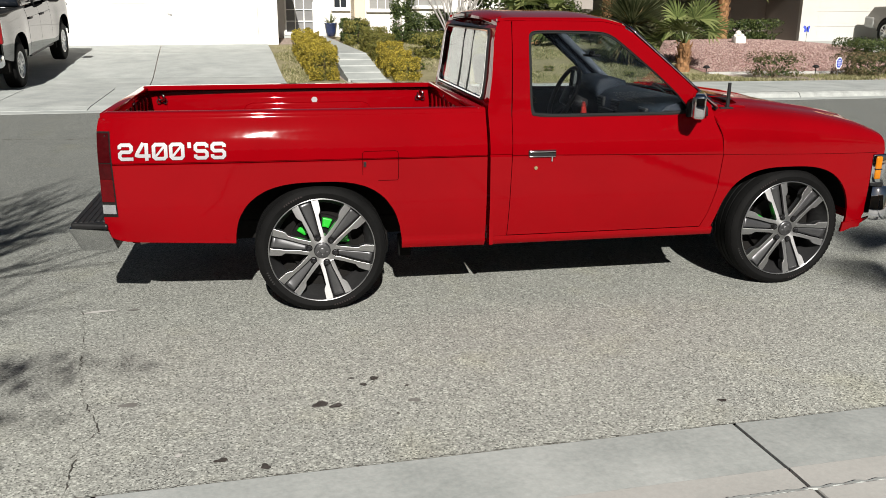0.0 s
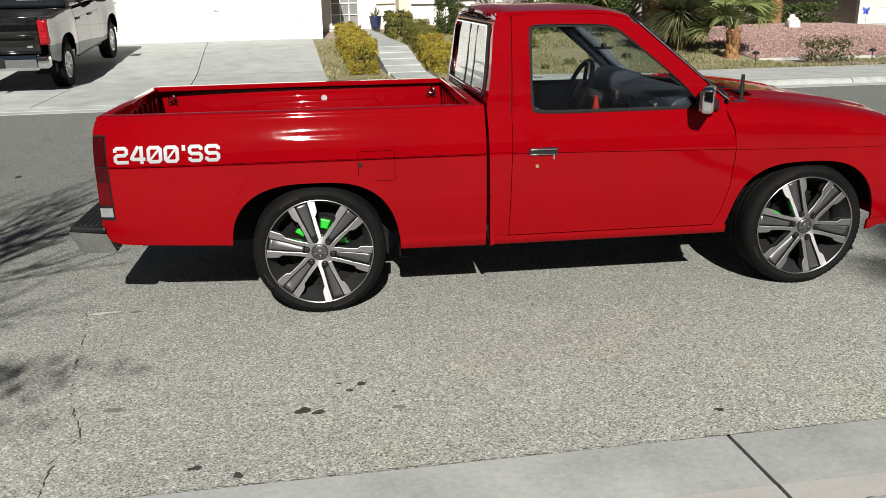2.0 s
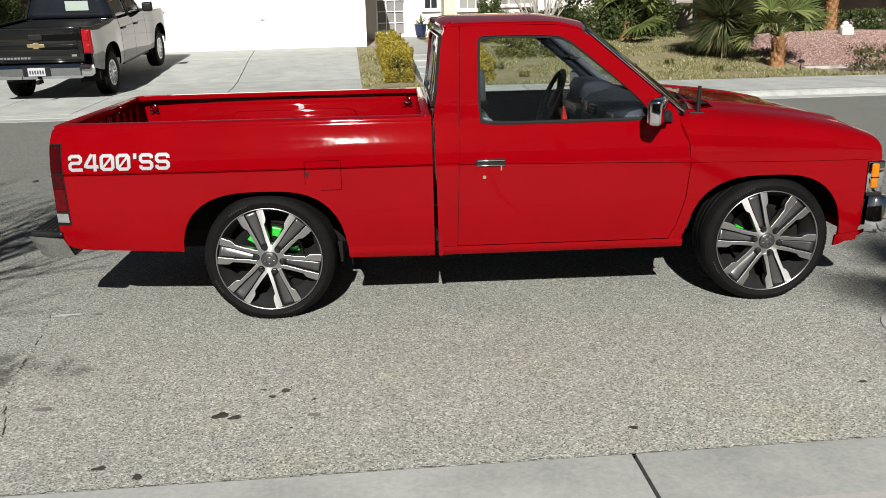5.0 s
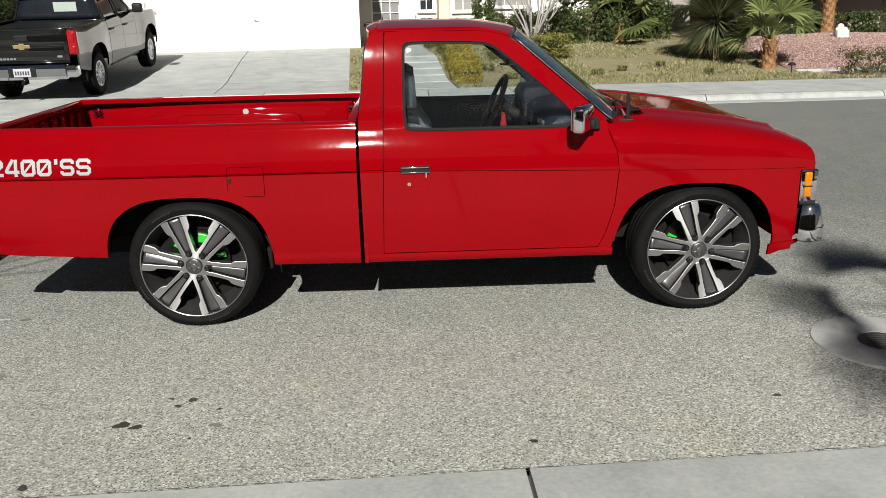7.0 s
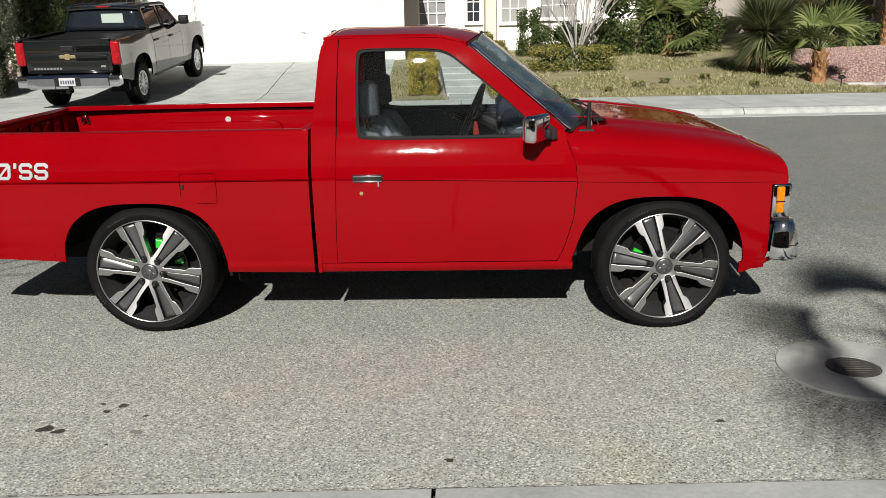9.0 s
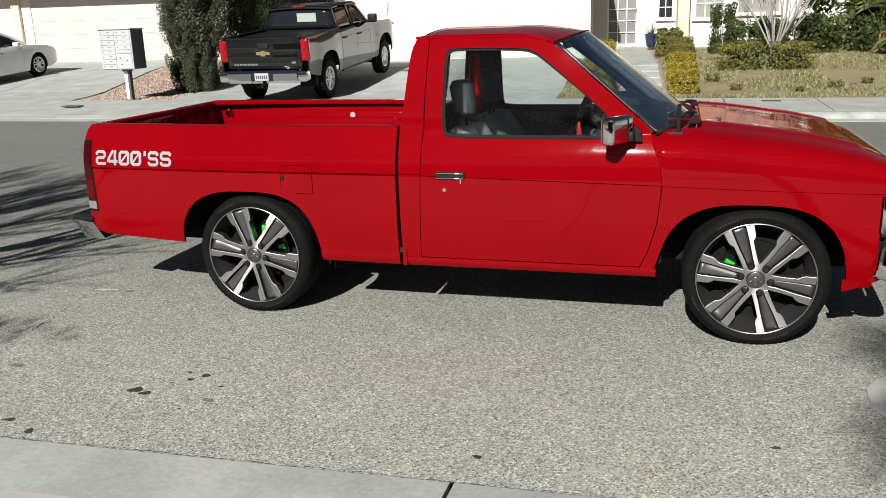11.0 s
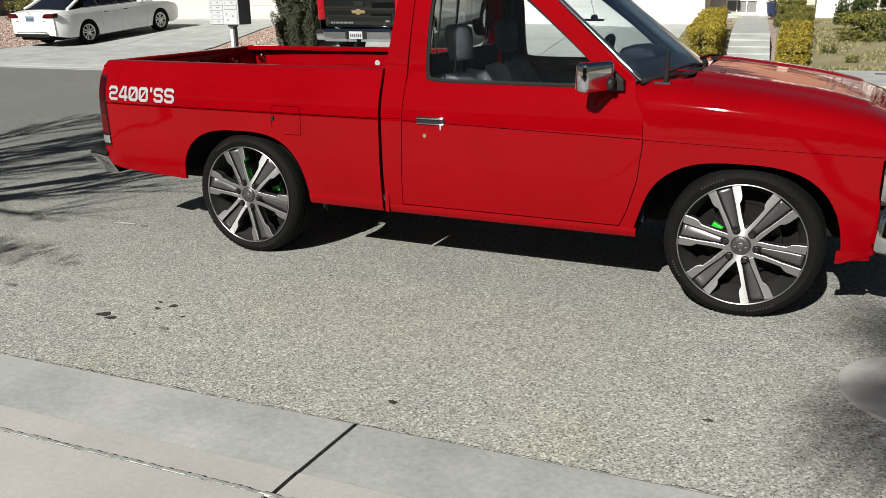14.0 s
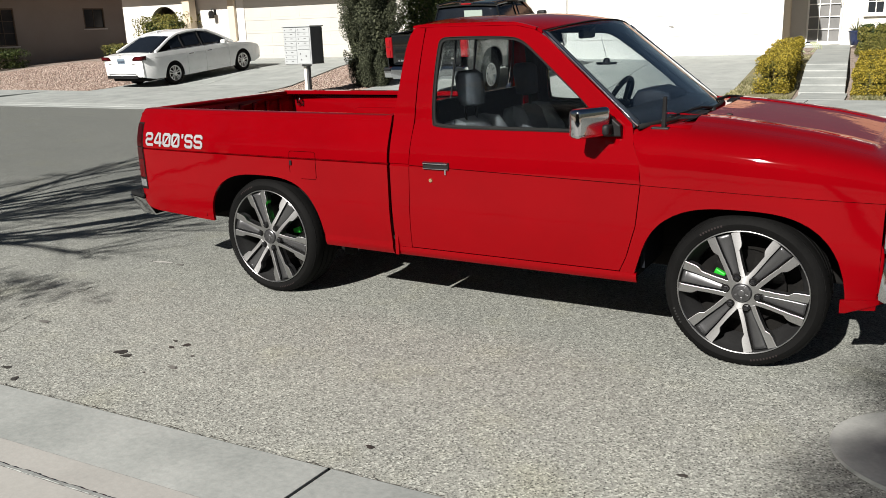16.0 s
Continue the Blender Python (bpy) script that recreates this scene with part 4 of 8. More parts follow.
part("arm", tube([(-1.35, -0.02, 2.26), (-1.35, -0.12, 2.34), (-1.35, -0.2, 2.28)], 0.012, 8), "black", lamp)
part("cage", prism([(-1.42, 2.0), (-1.28, 2.0), (-1.26, 2.2), (-1.35, 2.28), (-1.44, 2.2)], -0.27, -0.13, "y", 0.008), "black", lamp)

# shaded house further along
old = thing("tan_house", "tan stucco house whose side wall lies in shade", "house", pose(-29.8, 13.5, 0, 0, 0, 0))
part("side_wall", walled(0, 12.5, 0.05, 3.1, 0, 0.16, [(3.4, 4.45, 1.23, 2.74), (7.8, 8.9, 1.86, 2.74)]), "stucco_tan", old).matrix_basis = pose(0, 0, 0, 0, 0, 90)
for nm, a, b, c, d, cols, rows, pn in (("window", 3.4, 4.45, 1.23, 2.74, 2, 3, "win_dark"), ("window", 7.8, 8.9, 1.86, 2.74, 2, 1, "win_dark")):
    w = window(old, nm, a, b, c, d, 0.0, cols, rows, pn, "shaded window with dark panes in tan frames", "stucco_brown")
    w.matrix_basis = pose(0, 0, 0, 0, 0, 90) @ pose(0, 0, 0)
part("front_wall", box((9, 0.16, 3.0), (-4.58, 0.08, 1.6)), "stucco_tan", old)
part("end_wall", box((9, 0.16, 3.0), (-4.58, 12.42, 1.6)), "stucco_tan", old)
part("ledge", box((0.3, 3.6, 0.12), (0.16, 2.6, 0.82), 0.02), "stucco_tan", old)
roof(old, -9.6, 0.9, -0.8, 13.2, 3.1, 1.6)

# house on the other side, with a pale garage door
east = thing("corner_house", "pale stucco house with a cream garage door", "house", pose(16.1, 18.95, 0, 0, 0, -3))
part("garage_wall", walled(-0.5, 7.5, 0.2, 2.95, 0, 0.16, [(0.0, 5.2, 0.5, 2.75)]), "garage_cream", east)
garage_door(east, "garage_door", 0.0, 5.2, 0.52, 2.75, 0.0, "garage_cream", "closed cream sectional garage door", 5)
# these two walls of the pale house take darker stucco as painted shade
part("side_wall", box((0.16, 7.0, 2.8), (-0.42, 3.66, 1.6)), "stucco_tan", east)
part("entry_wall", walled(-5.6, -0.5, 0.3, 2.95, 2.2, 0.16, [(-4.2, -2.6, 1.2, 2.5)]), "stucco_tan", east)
window(east, "window", -4.2, -2.6, 1.2, 2.5, 2.2, 3, 3, "win_dark", "shaded front window with white bars")
part("back_wall", box((13.3, 0.16, 2.8), (1.05, 7.2, 1.5)), "stucco_white", east)
roof(east, -6.2, 8.1, -0.8, 7.8, 2.98, 1.5)

# side-yard wall and wooden fence between the houses
fence = thing("fence", "brown wooden fence in the shaded side yard", "fence", pose(-10.6, 19.2, 0))
for i in range(20):
    part("board", box((0.17, 0.025, 1.75 + 0.02 * (i % 3)), (0.1 + 0.18 * i, 0, 1.38), 0.004), "fence_wood", fence)
for z in (0.9, 1.9):
    part("rail", box((3.6, 0.04, 0.09), (1.8, 0.034, z), 0.004), "fence_wood", fence)
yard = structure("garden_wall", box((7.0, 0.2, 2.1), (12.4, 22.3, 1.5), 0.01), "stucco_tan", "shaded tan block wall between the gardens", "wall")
block = structure("rear_wall", box((90, 0.2, 1.9), (-2, 33.0, 1.7)), "stucco_tan", "tan block wall closing the back yards", "wall")

# the house behind the camera, mirrored in paint and glass
near_home = thing("near_house", "brown stucco house with a clay barrel tile roof", "house", pose(0, -13.1, 0))
part("front_wall", walled(-13, 13, 0, 3.26, -0.16, 0.16, [(-3.5, 1.5, 0.06, 2.3), (4.2, 6.4, 1.0, 2.2)]), "stucco_brown", near_home)
garage_door(near_home, "garage_door", -3.5, 1.5, 0.08, 2.3, -0.14, "stucco_brown", "closed brown sectional garage door").matrix_basis = pose(-2, -0.04, 0, 0, 0, 180)
window(near_home, "window", 4.2, 6.4, 1.0, 2.2, -0.1, 3, 2, "win_dark", "dark front window with white bars")
for x in (-13.08, 13.08):
    part("side_wall", box((0.16, 9, 3.26), (x, -4.5, 1.63)), "stucco_brown", near_home)
part("back_wall", box((26, 0.16, 3.26), (0, -9, 1.63)), "stucco_brown", near_home)
roof(near_home, -13.8, 13.8, -9.8, 0.8, 3.26, 2.0)


def barrel_tiles(x0, x1, y0, y1, z0, z1, pitch=0.3, course=0.42):
    """Courses of half-round clay tiles on a slope that rises from (y0, z0) to (y1, z1), joined."""
    bm = bmesh.new()
    run = math.dist((y0, z0), (y1, z1))
    along, up = Vector((0, (y1 - y0) / run, (z1 - z0) / run)), Vector((0, -(z1 - z0) / run, (y1 - y0) / run))
    if up.z < 0:
        up = -up
    for j in range(int(run / course)):
        a0 = Vector((0, y0, z0)) + along * (course * j - 0.04)
        a1 = Vector((0, y0, z0)) + along * (course * (j + 1))
        rows = []
        for p, lift in ((a0, 0.05), (a1, 0.012)):
            row = []
            for i in range(int((x1 - x0) / pitch)):
                for t in spread(0, math.pi, 6):
                    row.append(Vector((x0 + pitch * (i + 0.5) - 0.115 * math.cos(t), 0, 0)) + p + up * (lift + 0.085 * math.sin(t)))
            rows.append(row)
        va, vb = [[bm.verts.new(q) for q in row] for row in rows]
        for i in range(len(va) - 1):
            bm.faces.new((va[i], va[i + 1], vb[i + 1], vb[i]))
    return bm


part("roof_tile", barrel_tiles(-10.0, 10.0, 0.86, -4.3, 3.43, 5.2), "pale_tile", near_home, "rows of half-round clay tiles")["kind"] = "stuff"
part("eave_board", box((27.4, 0.04, 0.2), (0, 0.82, 3.32), 0.006), "stucco_brown", near_home)
structure("near_driveway", slab(-5, 4.6, -13.05, -5.72, 0.12, 0.075), "slab", "pale concrete driveway on the near side", "driveway")
structure("near_yard", sheet([[(x, y, 0.03) for x in (-40, -5.01)] for y in (-13.0, -5.92)]), "gravel_bed", "tan gravel yard on the near side", "yard")
structure("near_yard_east", sheet([[(x, y, 0.03) for x in (4.61, 40)] for y in (-13.0, -5.92)]), "gravel_bed", "tan gravel yard on the near side", "yard")


# ---- the red pickup: x forward from the rear axle, y to its left ----
def body_half(x, z):
    """Half width of the body: tucked sills, a shoulder that rolls in, leaning cab sides, tapered nose."""
    if z < 0.8:
        w = 0.822 - 0.38 * max(0.0, 0.62 - z) ** 2
    elif z < 0.94:
        w = 0.822 - 1.37 * (z - 0.8) ** 2
    elif z < 1.03:
        w = 0.7951 - 0.384 * (z - 0.94) - 0.4 * (z - 0.94) ** 2
    else:
        w = 0.7573 - 0.25 * (z - 1.03) - 0.3 * ((z - 1.25) ** 2 - 0.0484)
    if x > 2.55:
        w -= 0.05 * ((x - 2.55) / 0.68) ** 2.4
    if x < 0.2:
        w -= (x - 0.2) ** 2 / 44
    if x < -0.95:
        w -= 1.2 * (-0.95 - x) ** 2
    return w


def belt(x):
    return 0.815 if x < 1 else 0.815 - 0.0215 * (x - 1)


def arch(x, cx, a, low, high, n=2.9, m=2.45):
    u = abs(x - cx) / a
    return low + (high - low) * (1 - u ** n) ** (1 / m) if u < 1 else -1


def arch_xs(cx, a, k=26):
    return [cx + a * math.sin(math.pi / 2 * s) for s in spread(-1, 1, k)] + [cx - a * 1.0005, cx + a * 1.0005]


def flank(side, xs, low, high, half, line=None, rows=(12, 8), thick=0.016):
    """A body side over the stations xs, from low(x) to high(x), with a pressed line along it."""
    grid = []
    for x in sorted(xs):
        zl, zh = low(x), high(x)
        c = line(x) if line else None
        if c is not None and zl < c - 0.02 and zh > c + 0.02:
            zs = spread(zl, c - 0.006, rows[0]) + [c - 0.0025, c + 0.0025] + spread(c + 0.006, zh, rows[1])
            ins = [0] * rows[0] + [0.006, 0.006] + [0] * rows[1]
        else:
            zs, ins = spread(zl, zh, rows[0] + rows[1] + 2), [0] * (rows[0] + rows[1] + 2)
        grid.append([(x, side * (half(x, z) - i), z) for z, i in zip(zs, ins)])
    return shell(grid, (0, -side * thick, 0))


def slanted(side, x0, x1, zs, half, line=None, cols=8, thick=0.016):
    """A panel between two slanting edges x0(z) and x1(z)."""
    rows = []
    for z in zs:
        a, b = x0(z), x1(z)
        row = []
        for x in spread(a, b, cols):
            ins = 0.006 if line and abs(z - line(x)) < 0.003 else 0
            row.append((x, side * (half(x, z) - ins), z))
        rows.append(row)
    return shell(rows, (0, -side * thick, 0))


def ring(side, outer, inner, half, k=6, thick=0.02, inset=0.0):
    """A closed frame between two matching outlines of (x, z) pairs, bent to the body side."""
    cols = []
    n = len(outer)
    for i in range(n):
        o, p = outer[i], inner[i]
        o2, p2 = outer[(i + 1) % n], inner[(i + 1) % n]
        for s in range(k):
            f = s / k
            cols.append(((o[0] + (o2[0] - o[0]) * f, o[1] + (o2[1] - o[1]) * f), (p[0] + (p2[0] - p[0]) * f, p[1] + (p2[1] - p[1]) * f)))
    grid = []
    for o, p in cols:
        row = []
        for f in (0, 0.33, 0.67, 1):
            x, z = o[0] + (p[0] - o[0]) * f, o[1] + (p[1] - o[1]) * f
            row.append((x, side * (half(x, z) - inset), z))
        grid.append(row)
    bm = shell(grid, (0, -side * thick, 0), closed=True)
    bmesh.ops.remove_doubles(bm, verts=bm.verts[:], dist=1e-4)
    return bm


truck = thing("pickup_truck", "glossy red single-cab pickup on large alloy wheels", "pickup truck")


def red(name, bm, parent=truck, label="", angle=32):
    return sharp(part(name, bm, "red", parent, label, smooth=True), angle)


BED_LOW = [(-1.062, 0.485), (-1.045, 0.455), (-1.02, 0.438), (-0.95, 0.422), (-0.437, 0.397), (0.4, 0.332), (0.87, 0.325)]


def rear_edge(x, z):
    """The rear edge leans forward towards the top rail."""
    return x + 0.018 * max(0.0, min(1.0, (z - 0.97) / 0.085)) ** 1.5 * max(0.0, min(1.0, (-0.9 - x) / 0.15))


bed = thing("bed", "", "")
bed.parent = truck
for side in (-1, 1):
    def bed_low(x):
        return max(lerp(BED_LOW, x), arch(x, -0.012, 0.425, lerp(BED_LOW, x) - 0.02, 0.706))
    xs = [-1.055, -1.05, -1.045, -1.035] + spread(-1.062, 0.862, 40) + arch_xs(-0.012, 0.425)
    def bed_half(x, z):
        lip = max(0.0, min(1.0, (0.392 - z) / 0.012)) * (1 if x > 0.41 else 0)
        dent = 0.0016 * math.exp(-((x - 0.06) / 0.24) ** 2 - ((z - 0.938) / 0.017) ** 2) if side < 0 else 0
        return body_half(x, z) + 0.006 * lip - 9 * lip * (z - 0.36) ** 2 - dent
    panel = flank(side, xs + [0.4095, 0.4105], bed_low, lambda x: 1.032, bed_half, belt, (34, 30))
    for v in panel.verts:
        v.co.x = rear_edge(v.co.x, v.co.z)
    red("bed_side", panel, bed)
    part("pressed_line", tube([(x, side * (body_half(x, belt(x)) - 0.0002), belt(x)) for x in spread(-1.05, 0.86, 30)], 0.0016, 6), "groove", bed)
    # rolled top rail with an inner lip
    poly = [(0.0, 1.03), (-0.0015, 1.043), (-0.007, 1.053), (-0.018, 1.0575), (-0.07, 1.0575), (-0.078, 1.05), (-0.078, 1.03)]
    red("bed_rail", sheet([[(rear_edge(x, z), side * (body_half(x, 1.03) + d - 0.0003), z - max(0.0, (z - 1.03) / 0.0275) * (0.026 - math.sqrt(max(0.0, 0.026 ** 2 - max(0.0, -1.034 - x) ** 2)))) for d, z in poly] for x in [-1.06, -1.0585, -1.054, -1.048, -1.041] + spread(-1.034, 0.862, 30)]), bed)
    red("inner_wall", box((1.86, 0.012, 0.27), (-0.1, side * 0.722, 0.885), 0.003), bed)
    red("inner_ledge", prism([(side * y, z) for y, z in [(0.718, 0.745), (0.718, 0.985), (0.712, 0.978), (0.705, 0.962), (0.705, 0.745)]], -0.9, 0.72, "x", 0.006), bed)
    # pressed frame over the wheel box
    loop = [(-0.42, 0.72), (-0.42, 0.89), (-0.40, 0.925), (-0.36, 0.94), (0.36, 0.94), (0.40, 0.925), (0.42, 0.89), (0.42, 0.72)]
    red("wheel_box", prism(loop, side * 0.705, side * 0.655, "y", 0.014), bed)
    loop = [(-0.33, 0.72), (-0.33, 0.87), (-0.31, 0.895), (-0.27, 0.905), (0.27, 0.905), (0.31, 0.895), (0.33, 0.87), (0.33, 0.72)]
    red("pressing", prism(loop, side * 0.656, side * 0.645, "y", 0.005), bed)
    for x in (-0.93, 0.76):
        hook = part("tie_hook", tube([(x, side * 0.735, 1.0), (x, side * 0.69, 1.005), (x + 0.018, side * 0.675, 0.99), (x + 0.015, side * 0.68, 0.965), (x - 0.012, side * 0.68, 0.965), (x - 0.02, side * 0.69, 0.99)], 0.007, 8), "dull_chrome", bed, "chrome tie-down hook", True)
        part("hook_plate", lathe([(0.001, 0.0), (0.022, 0.0), (0.024, 0.006), (0.001, 0.008)], 16), "chrome", hook).matrix_basis = pose(x, side * 0.72, 1.0)
        for dx in (-0.028, 0.028):
            part("rope_loop", tube([(x + dx * 0.7 + 0.012 * math.cos(a), side * 0.70, 0.955 + 0.014 * math.sin(a)) for a in spread(0, 6.0, 12)], 0.003, 6), "black", hook)
dot = part("round_sticker", lathe([(0.001, 0), (0.0195, 0), (0.0195, 0.003), (0.001, 0.003)], 24), "white_vinyl", bed, "white round plug on the inner bed wall")
dot.matrix_basis = pose(0.045, 0.696, 0.952)
red("tailgate", box((0.04, 1.44, 0.5), (-1.032, 0, 0.78), 0.008), bed)
for i in range(9):
    red("rib", box((0.014, 0.05, 0.36), (-1.008, -0.56 + 0.14 * i, 0.82), 0.006), bed)
red("tailgate_rail", box((0.05, 1.37, 0.035), (-1.028, 0, 1.036), 0.012), bed)
red("front_panel", box((0.025, 1.46, 0.46), (0.84, 0, 0.81), 0.004), bed)
red("front_rail", box((0.05, 1.5, 0.034), (0.838, 0, 1.043), 0.012), bed)
for i in range(9):
    red("rib", box((0.014, 0.055, 0.36), (0.823, -0.56 + 0.14 * i, 0.82), 0.006), bed)
red("bed_floor", box((1.88, 0.86, 0.02), (-0.1, 0, 0.6)), bed)
for side in (-1, 1):
    for xa, xb in ((-1.04, -0.5), (0.48, 0.84)):
        red("floor_side", box((xb - xa, 0.3, 0.02), ((xa + xb) / 2, side * 0.585, 0.6)), bed)
        red("lower_wall", box((xb - xa, 0.012, 0.16), ((xa + xb) / 2, side * 0.735, 0.68)), bed)
for i in range(11):
    red("floor_rib", box((1.8, 0.05, 0.016), (-0.1, -0.4 + 0.08 * i, 0.616), 0.005), bed)
# fuel flap, its outline and catch
flap = red("fuel_flap", flank(-1, spread(0.213, 0.392, 8), lambda x: 0.706, lambda x: 0.853, lambda x, z: body_half(x, z) + 0.0009, belt, (8, 5), 0.003), bed)
edge = [(0.211, 0.735), (0.211, 0.842), (0.215, 0.851), (0.224, 0.855), (0.381, 0.855), (0.390, 0.851), (0.394, 0.842), (0.394, 0.716), (0.391, 0.707), (0.382, 0.704), (0.29, 0.704)]
for a, b in zip(edge, edge[1:]):
    pts = [(a[0] + (b[0] - a[0]) * s, a[1] + (b[1] - a[1]) * s) for s in spread(0, 1, 6)]
    part("flap_gap", tube([(x, -body_half(x, z) - 0.0006, z) for x, z in pts], 0.0013, 6), "groove", flap)
part("flap_catch", box((0.014, 0.008, 0.026), (0.222, -body_half(0.2, 0.79) - 0.004, 0.79), 0.002), "black", flap)

# white lettering on the bed side, one cell for each character
def on_bed(u, v):
    """Lettering plane to the bed side: u, v from 0 to 1."""
    x, z = -0.966 + 0.512 * u, 0.834 + 0.083 * v
    return x, -body_half(x, z) - 0.003, z


def stroke(path, width, closed=False, bm=None):
    """A flat ribbon of even width along a path in a character's cell, cut corners, joined to bm."""
    bm = bm or bmesh.new()
    k = len(path)
    cut = []
    for i, p in enumerate(path):
        if not closed and i in (0, k - 1):
            cut.append(Vector(p))
            continue
        for q in (path[i - 1], path[(i + 1) % k]):
            d = Vector(q) - Vector(p)
            cut.append(Vector(p) + d.normalized() * min(0.11, d.length * 0.4))
    n = len(cut)
    left, right = [], []
    for i, p in enumerate(cut):
        a = cut[i - 1] if closed or i else None
        b = cut[(i + 1) % n] if closed or i < n - 1 else None
        d1 = (p - a).normalized() if a is not None else (b - p).normalized()
        d2 = (b - p).normalized() if b is not None else d1
        m = (Vector((-d1.y, d1.x)) + Vector((-d2.y, d2.x))).normalized()
        w = width / 2 / max(0.5, m.dot(Vector((-d1.y, d1.x))))
        left.append(p + m * w)
        right.append(p - m * w)
    for i in range(n if closed else n - 1):
        j = (i + 1) % n
        steps = max(1, int((cut[j] - cut[i]).length / 0.2))
        for s in range(steps):
            f, g = s / steps, (s + 1) / steps
            quad = [left[i].lerp(left[j], f), left[i].lerp(left[j], g), right[i].lerp(right[j], g), right[i].lerp(right[j], f)]
            bm.faces.new([bm.verts.new((v.x, v.y, 0)) for v in quad])
    return bm


def character(u0, u1, strokes, slash=False):
    """One block character; strokes run in a cell 0.88 wide and 1 high."""
    def laid(bm, lift):
        for v in bm.verts:
            x, y, z = on_bed(u0 + (u1 - u0) * (0.02 + 0.94 * v.co.x / 0.88), v.co.y)
            v.co = (x, y - lift, z)
        return bm
    bm = bmesh.new()
    for path, closed in strokes:
        stroke(path, 0.185, closed, bm)
    ob = part("character", laid(bm, 0), "white_vinyl", bed, "white block character on the bed side")
    for name, width, lift, mat, lab in (("dark_edge", 0.235, -0.0007, "dark_vinyl", "dark edge of the character"), ("silver_core", 0.12, 0.0007, "silver_vinyl", "silver inside of the character")):
        layer = bmesh.new()
        for path, closed in strokes:
            stroke(path, width, closed, layer)
        part(name, laid(layer, lift), mat, ob, lab)
    if slash:
        part("slash", laid(stroke([(0.2, 0.22), (0.68, 0.78)], 0.13), 0.0014), "silver_vinyl", ob)


TWO = [([(0.1, 0.68), (0.1, 0.9), (0.78, 0.9), (0.78, 0.5), (0.1, 0.5), (0.1, 0.1), (0.88, 0.1)], False)]
FOUR = [([(0.5, 1.0), (0.1, 0.36), (0.1, 0.27), (0.88, 0.27)], False), ([(0.66, 1.0), (0.66, 0.0)], False)]
ZERO = [([(0.1, 0.1), (0.78, 0.1), (0.78, 0.9), (0.1, 0.9)], True)]
ESS = [([(0.78, 0.7), (0.78, 0.9), (0.1, 0.9), (0.1, 0.5), (0.78, 0.5), (0.78, 0.1), (0.1, 0.1), (0.1, 0.3)], False)]
character(0.0, 0.146, TWO)
character(0.152, 0.303, FOUR)
character(0.308, 0.46, ZERO, True)
character(0.465, 0.616, ZERO, True)
character(0.585, 0.735, [([(0.42, 1.0), (0.42, 0.68)], False)])
character(0.692, 0.838, ESS)
character(0.848, 1.0, ESS)

# tail lamps wrapped round the rear corners
for side in (-1, 1):
    def lamp_edge(z):
        return lerp([(0.55, -0.998), (0.97, -1.006)], z)

    def lamp_side(z0, z1, inset, lift):
        return slanted(side, lambda z: -1.0615, lambda z: lamp_edge(z) + 0.006 - inset, spread(z0, z1, 8), lambda x, z: body_half(x, z) + lift, None, 5, 0.02)
    tl = part("tail_lamp", lamp_side(0.556, 0.972, 0.0, 0.0025), "under", truck, "tall tail lamp with dark red and clear lenses", True)
    sharp(tl)
    box_y = side * (body_half(-1.05, 0.95) - 0.062)
    part("lamp_back", box((0.03, 0.1, 0.41), (-1.044, box_y, 0.766), 0.006), "under", tl, smooth=True)
    for nm, z0, z1, mt in (("upper_lens", 0.826, 0.964, "tail_dark"), ("middle_lens", 0.746, 0.82, "tail_dark"), ("lower_lens", 0.632, 0.744, "tail_red"), ("reverse_lens", 0.572, 0.618, "clear_lens")):
        ln = sharp(part(nm, lamp_side(z0, z1, 0.006, 0.0055), mt, tl, smooth=True), 30)
        part("rear_face", box((0.03, 0.09, z1 - z0), (-1.049, box_y, (z0 + z1) / 2), 0.006), mt, ln, smooth=True)
    part("lamp_screw", lathe([(0.001, 0.004), (0.0032, 0.0034), (0.0038, 0.0)], 10), "black", tl).matrix_basis = pose(lamp_edge(0.95) - 0.018, side * (body_half(-1.02, 0.95) + 0.006), 0.951, 0, 0, 0 if side > 0 else 180)
# step bumper
rb = thing("rear_bumper", "", "")
rb.parent = truck
rb.location = (0.012, 0, 0.012)
side_poly = [(-1.256, 0.47), (-1.25, 0.484), (-1.055, 0.478), (-1.03, 0.368), (-1.045, 0.355), (-1.205, 0.345), (-1.222, 0.358)]
bar = prism(side_poly, -0.795, 0.795, "y", 0.01)


def bumper_end(x, z):
    """The bar's ends turn in towards the rear and tuck under."""
    return (0.79 - 0.29 * (-1.07 - x) - 0.6 * max(0.0, 0.48 - z)) / 0.795


for v in bar.verts:
    v.co.y *= bumper_end(v.co.x, v.co.z)
sharp(part("bumper_bar", bar, "dull_chrome", rb, "chrome step bumper, slightly dulled", True))
pad = box((0.185, 1.58, 0.03), (-1.152, 0, 0.494), 0.012)
for v in pad.verts:
    v.co.y *= bumper_end(v.co.x, 0.5)
part("bumper_top", pad, "black", rb, "ribbed black step pad")
for i in range(6):
    part("tread", box((0.016, 1.46, 0.008), (-1.22 + 0.027 * i, 0, 0.5075), 0.002), "black", rb)
part("bolt", lathe([(0.001, 0), (0.009, 0), (0.007, -0.006), (0.001, -0.007)], 12), "steel", rb).matrix_basis = pose(-1.13, -0.728, 0.42)
for y in (-0.45, 0.45):
    part("bracket", box((0.22, 0.06, 0.08), (-0.97, y, 0.47), 0.006), "under", rb)

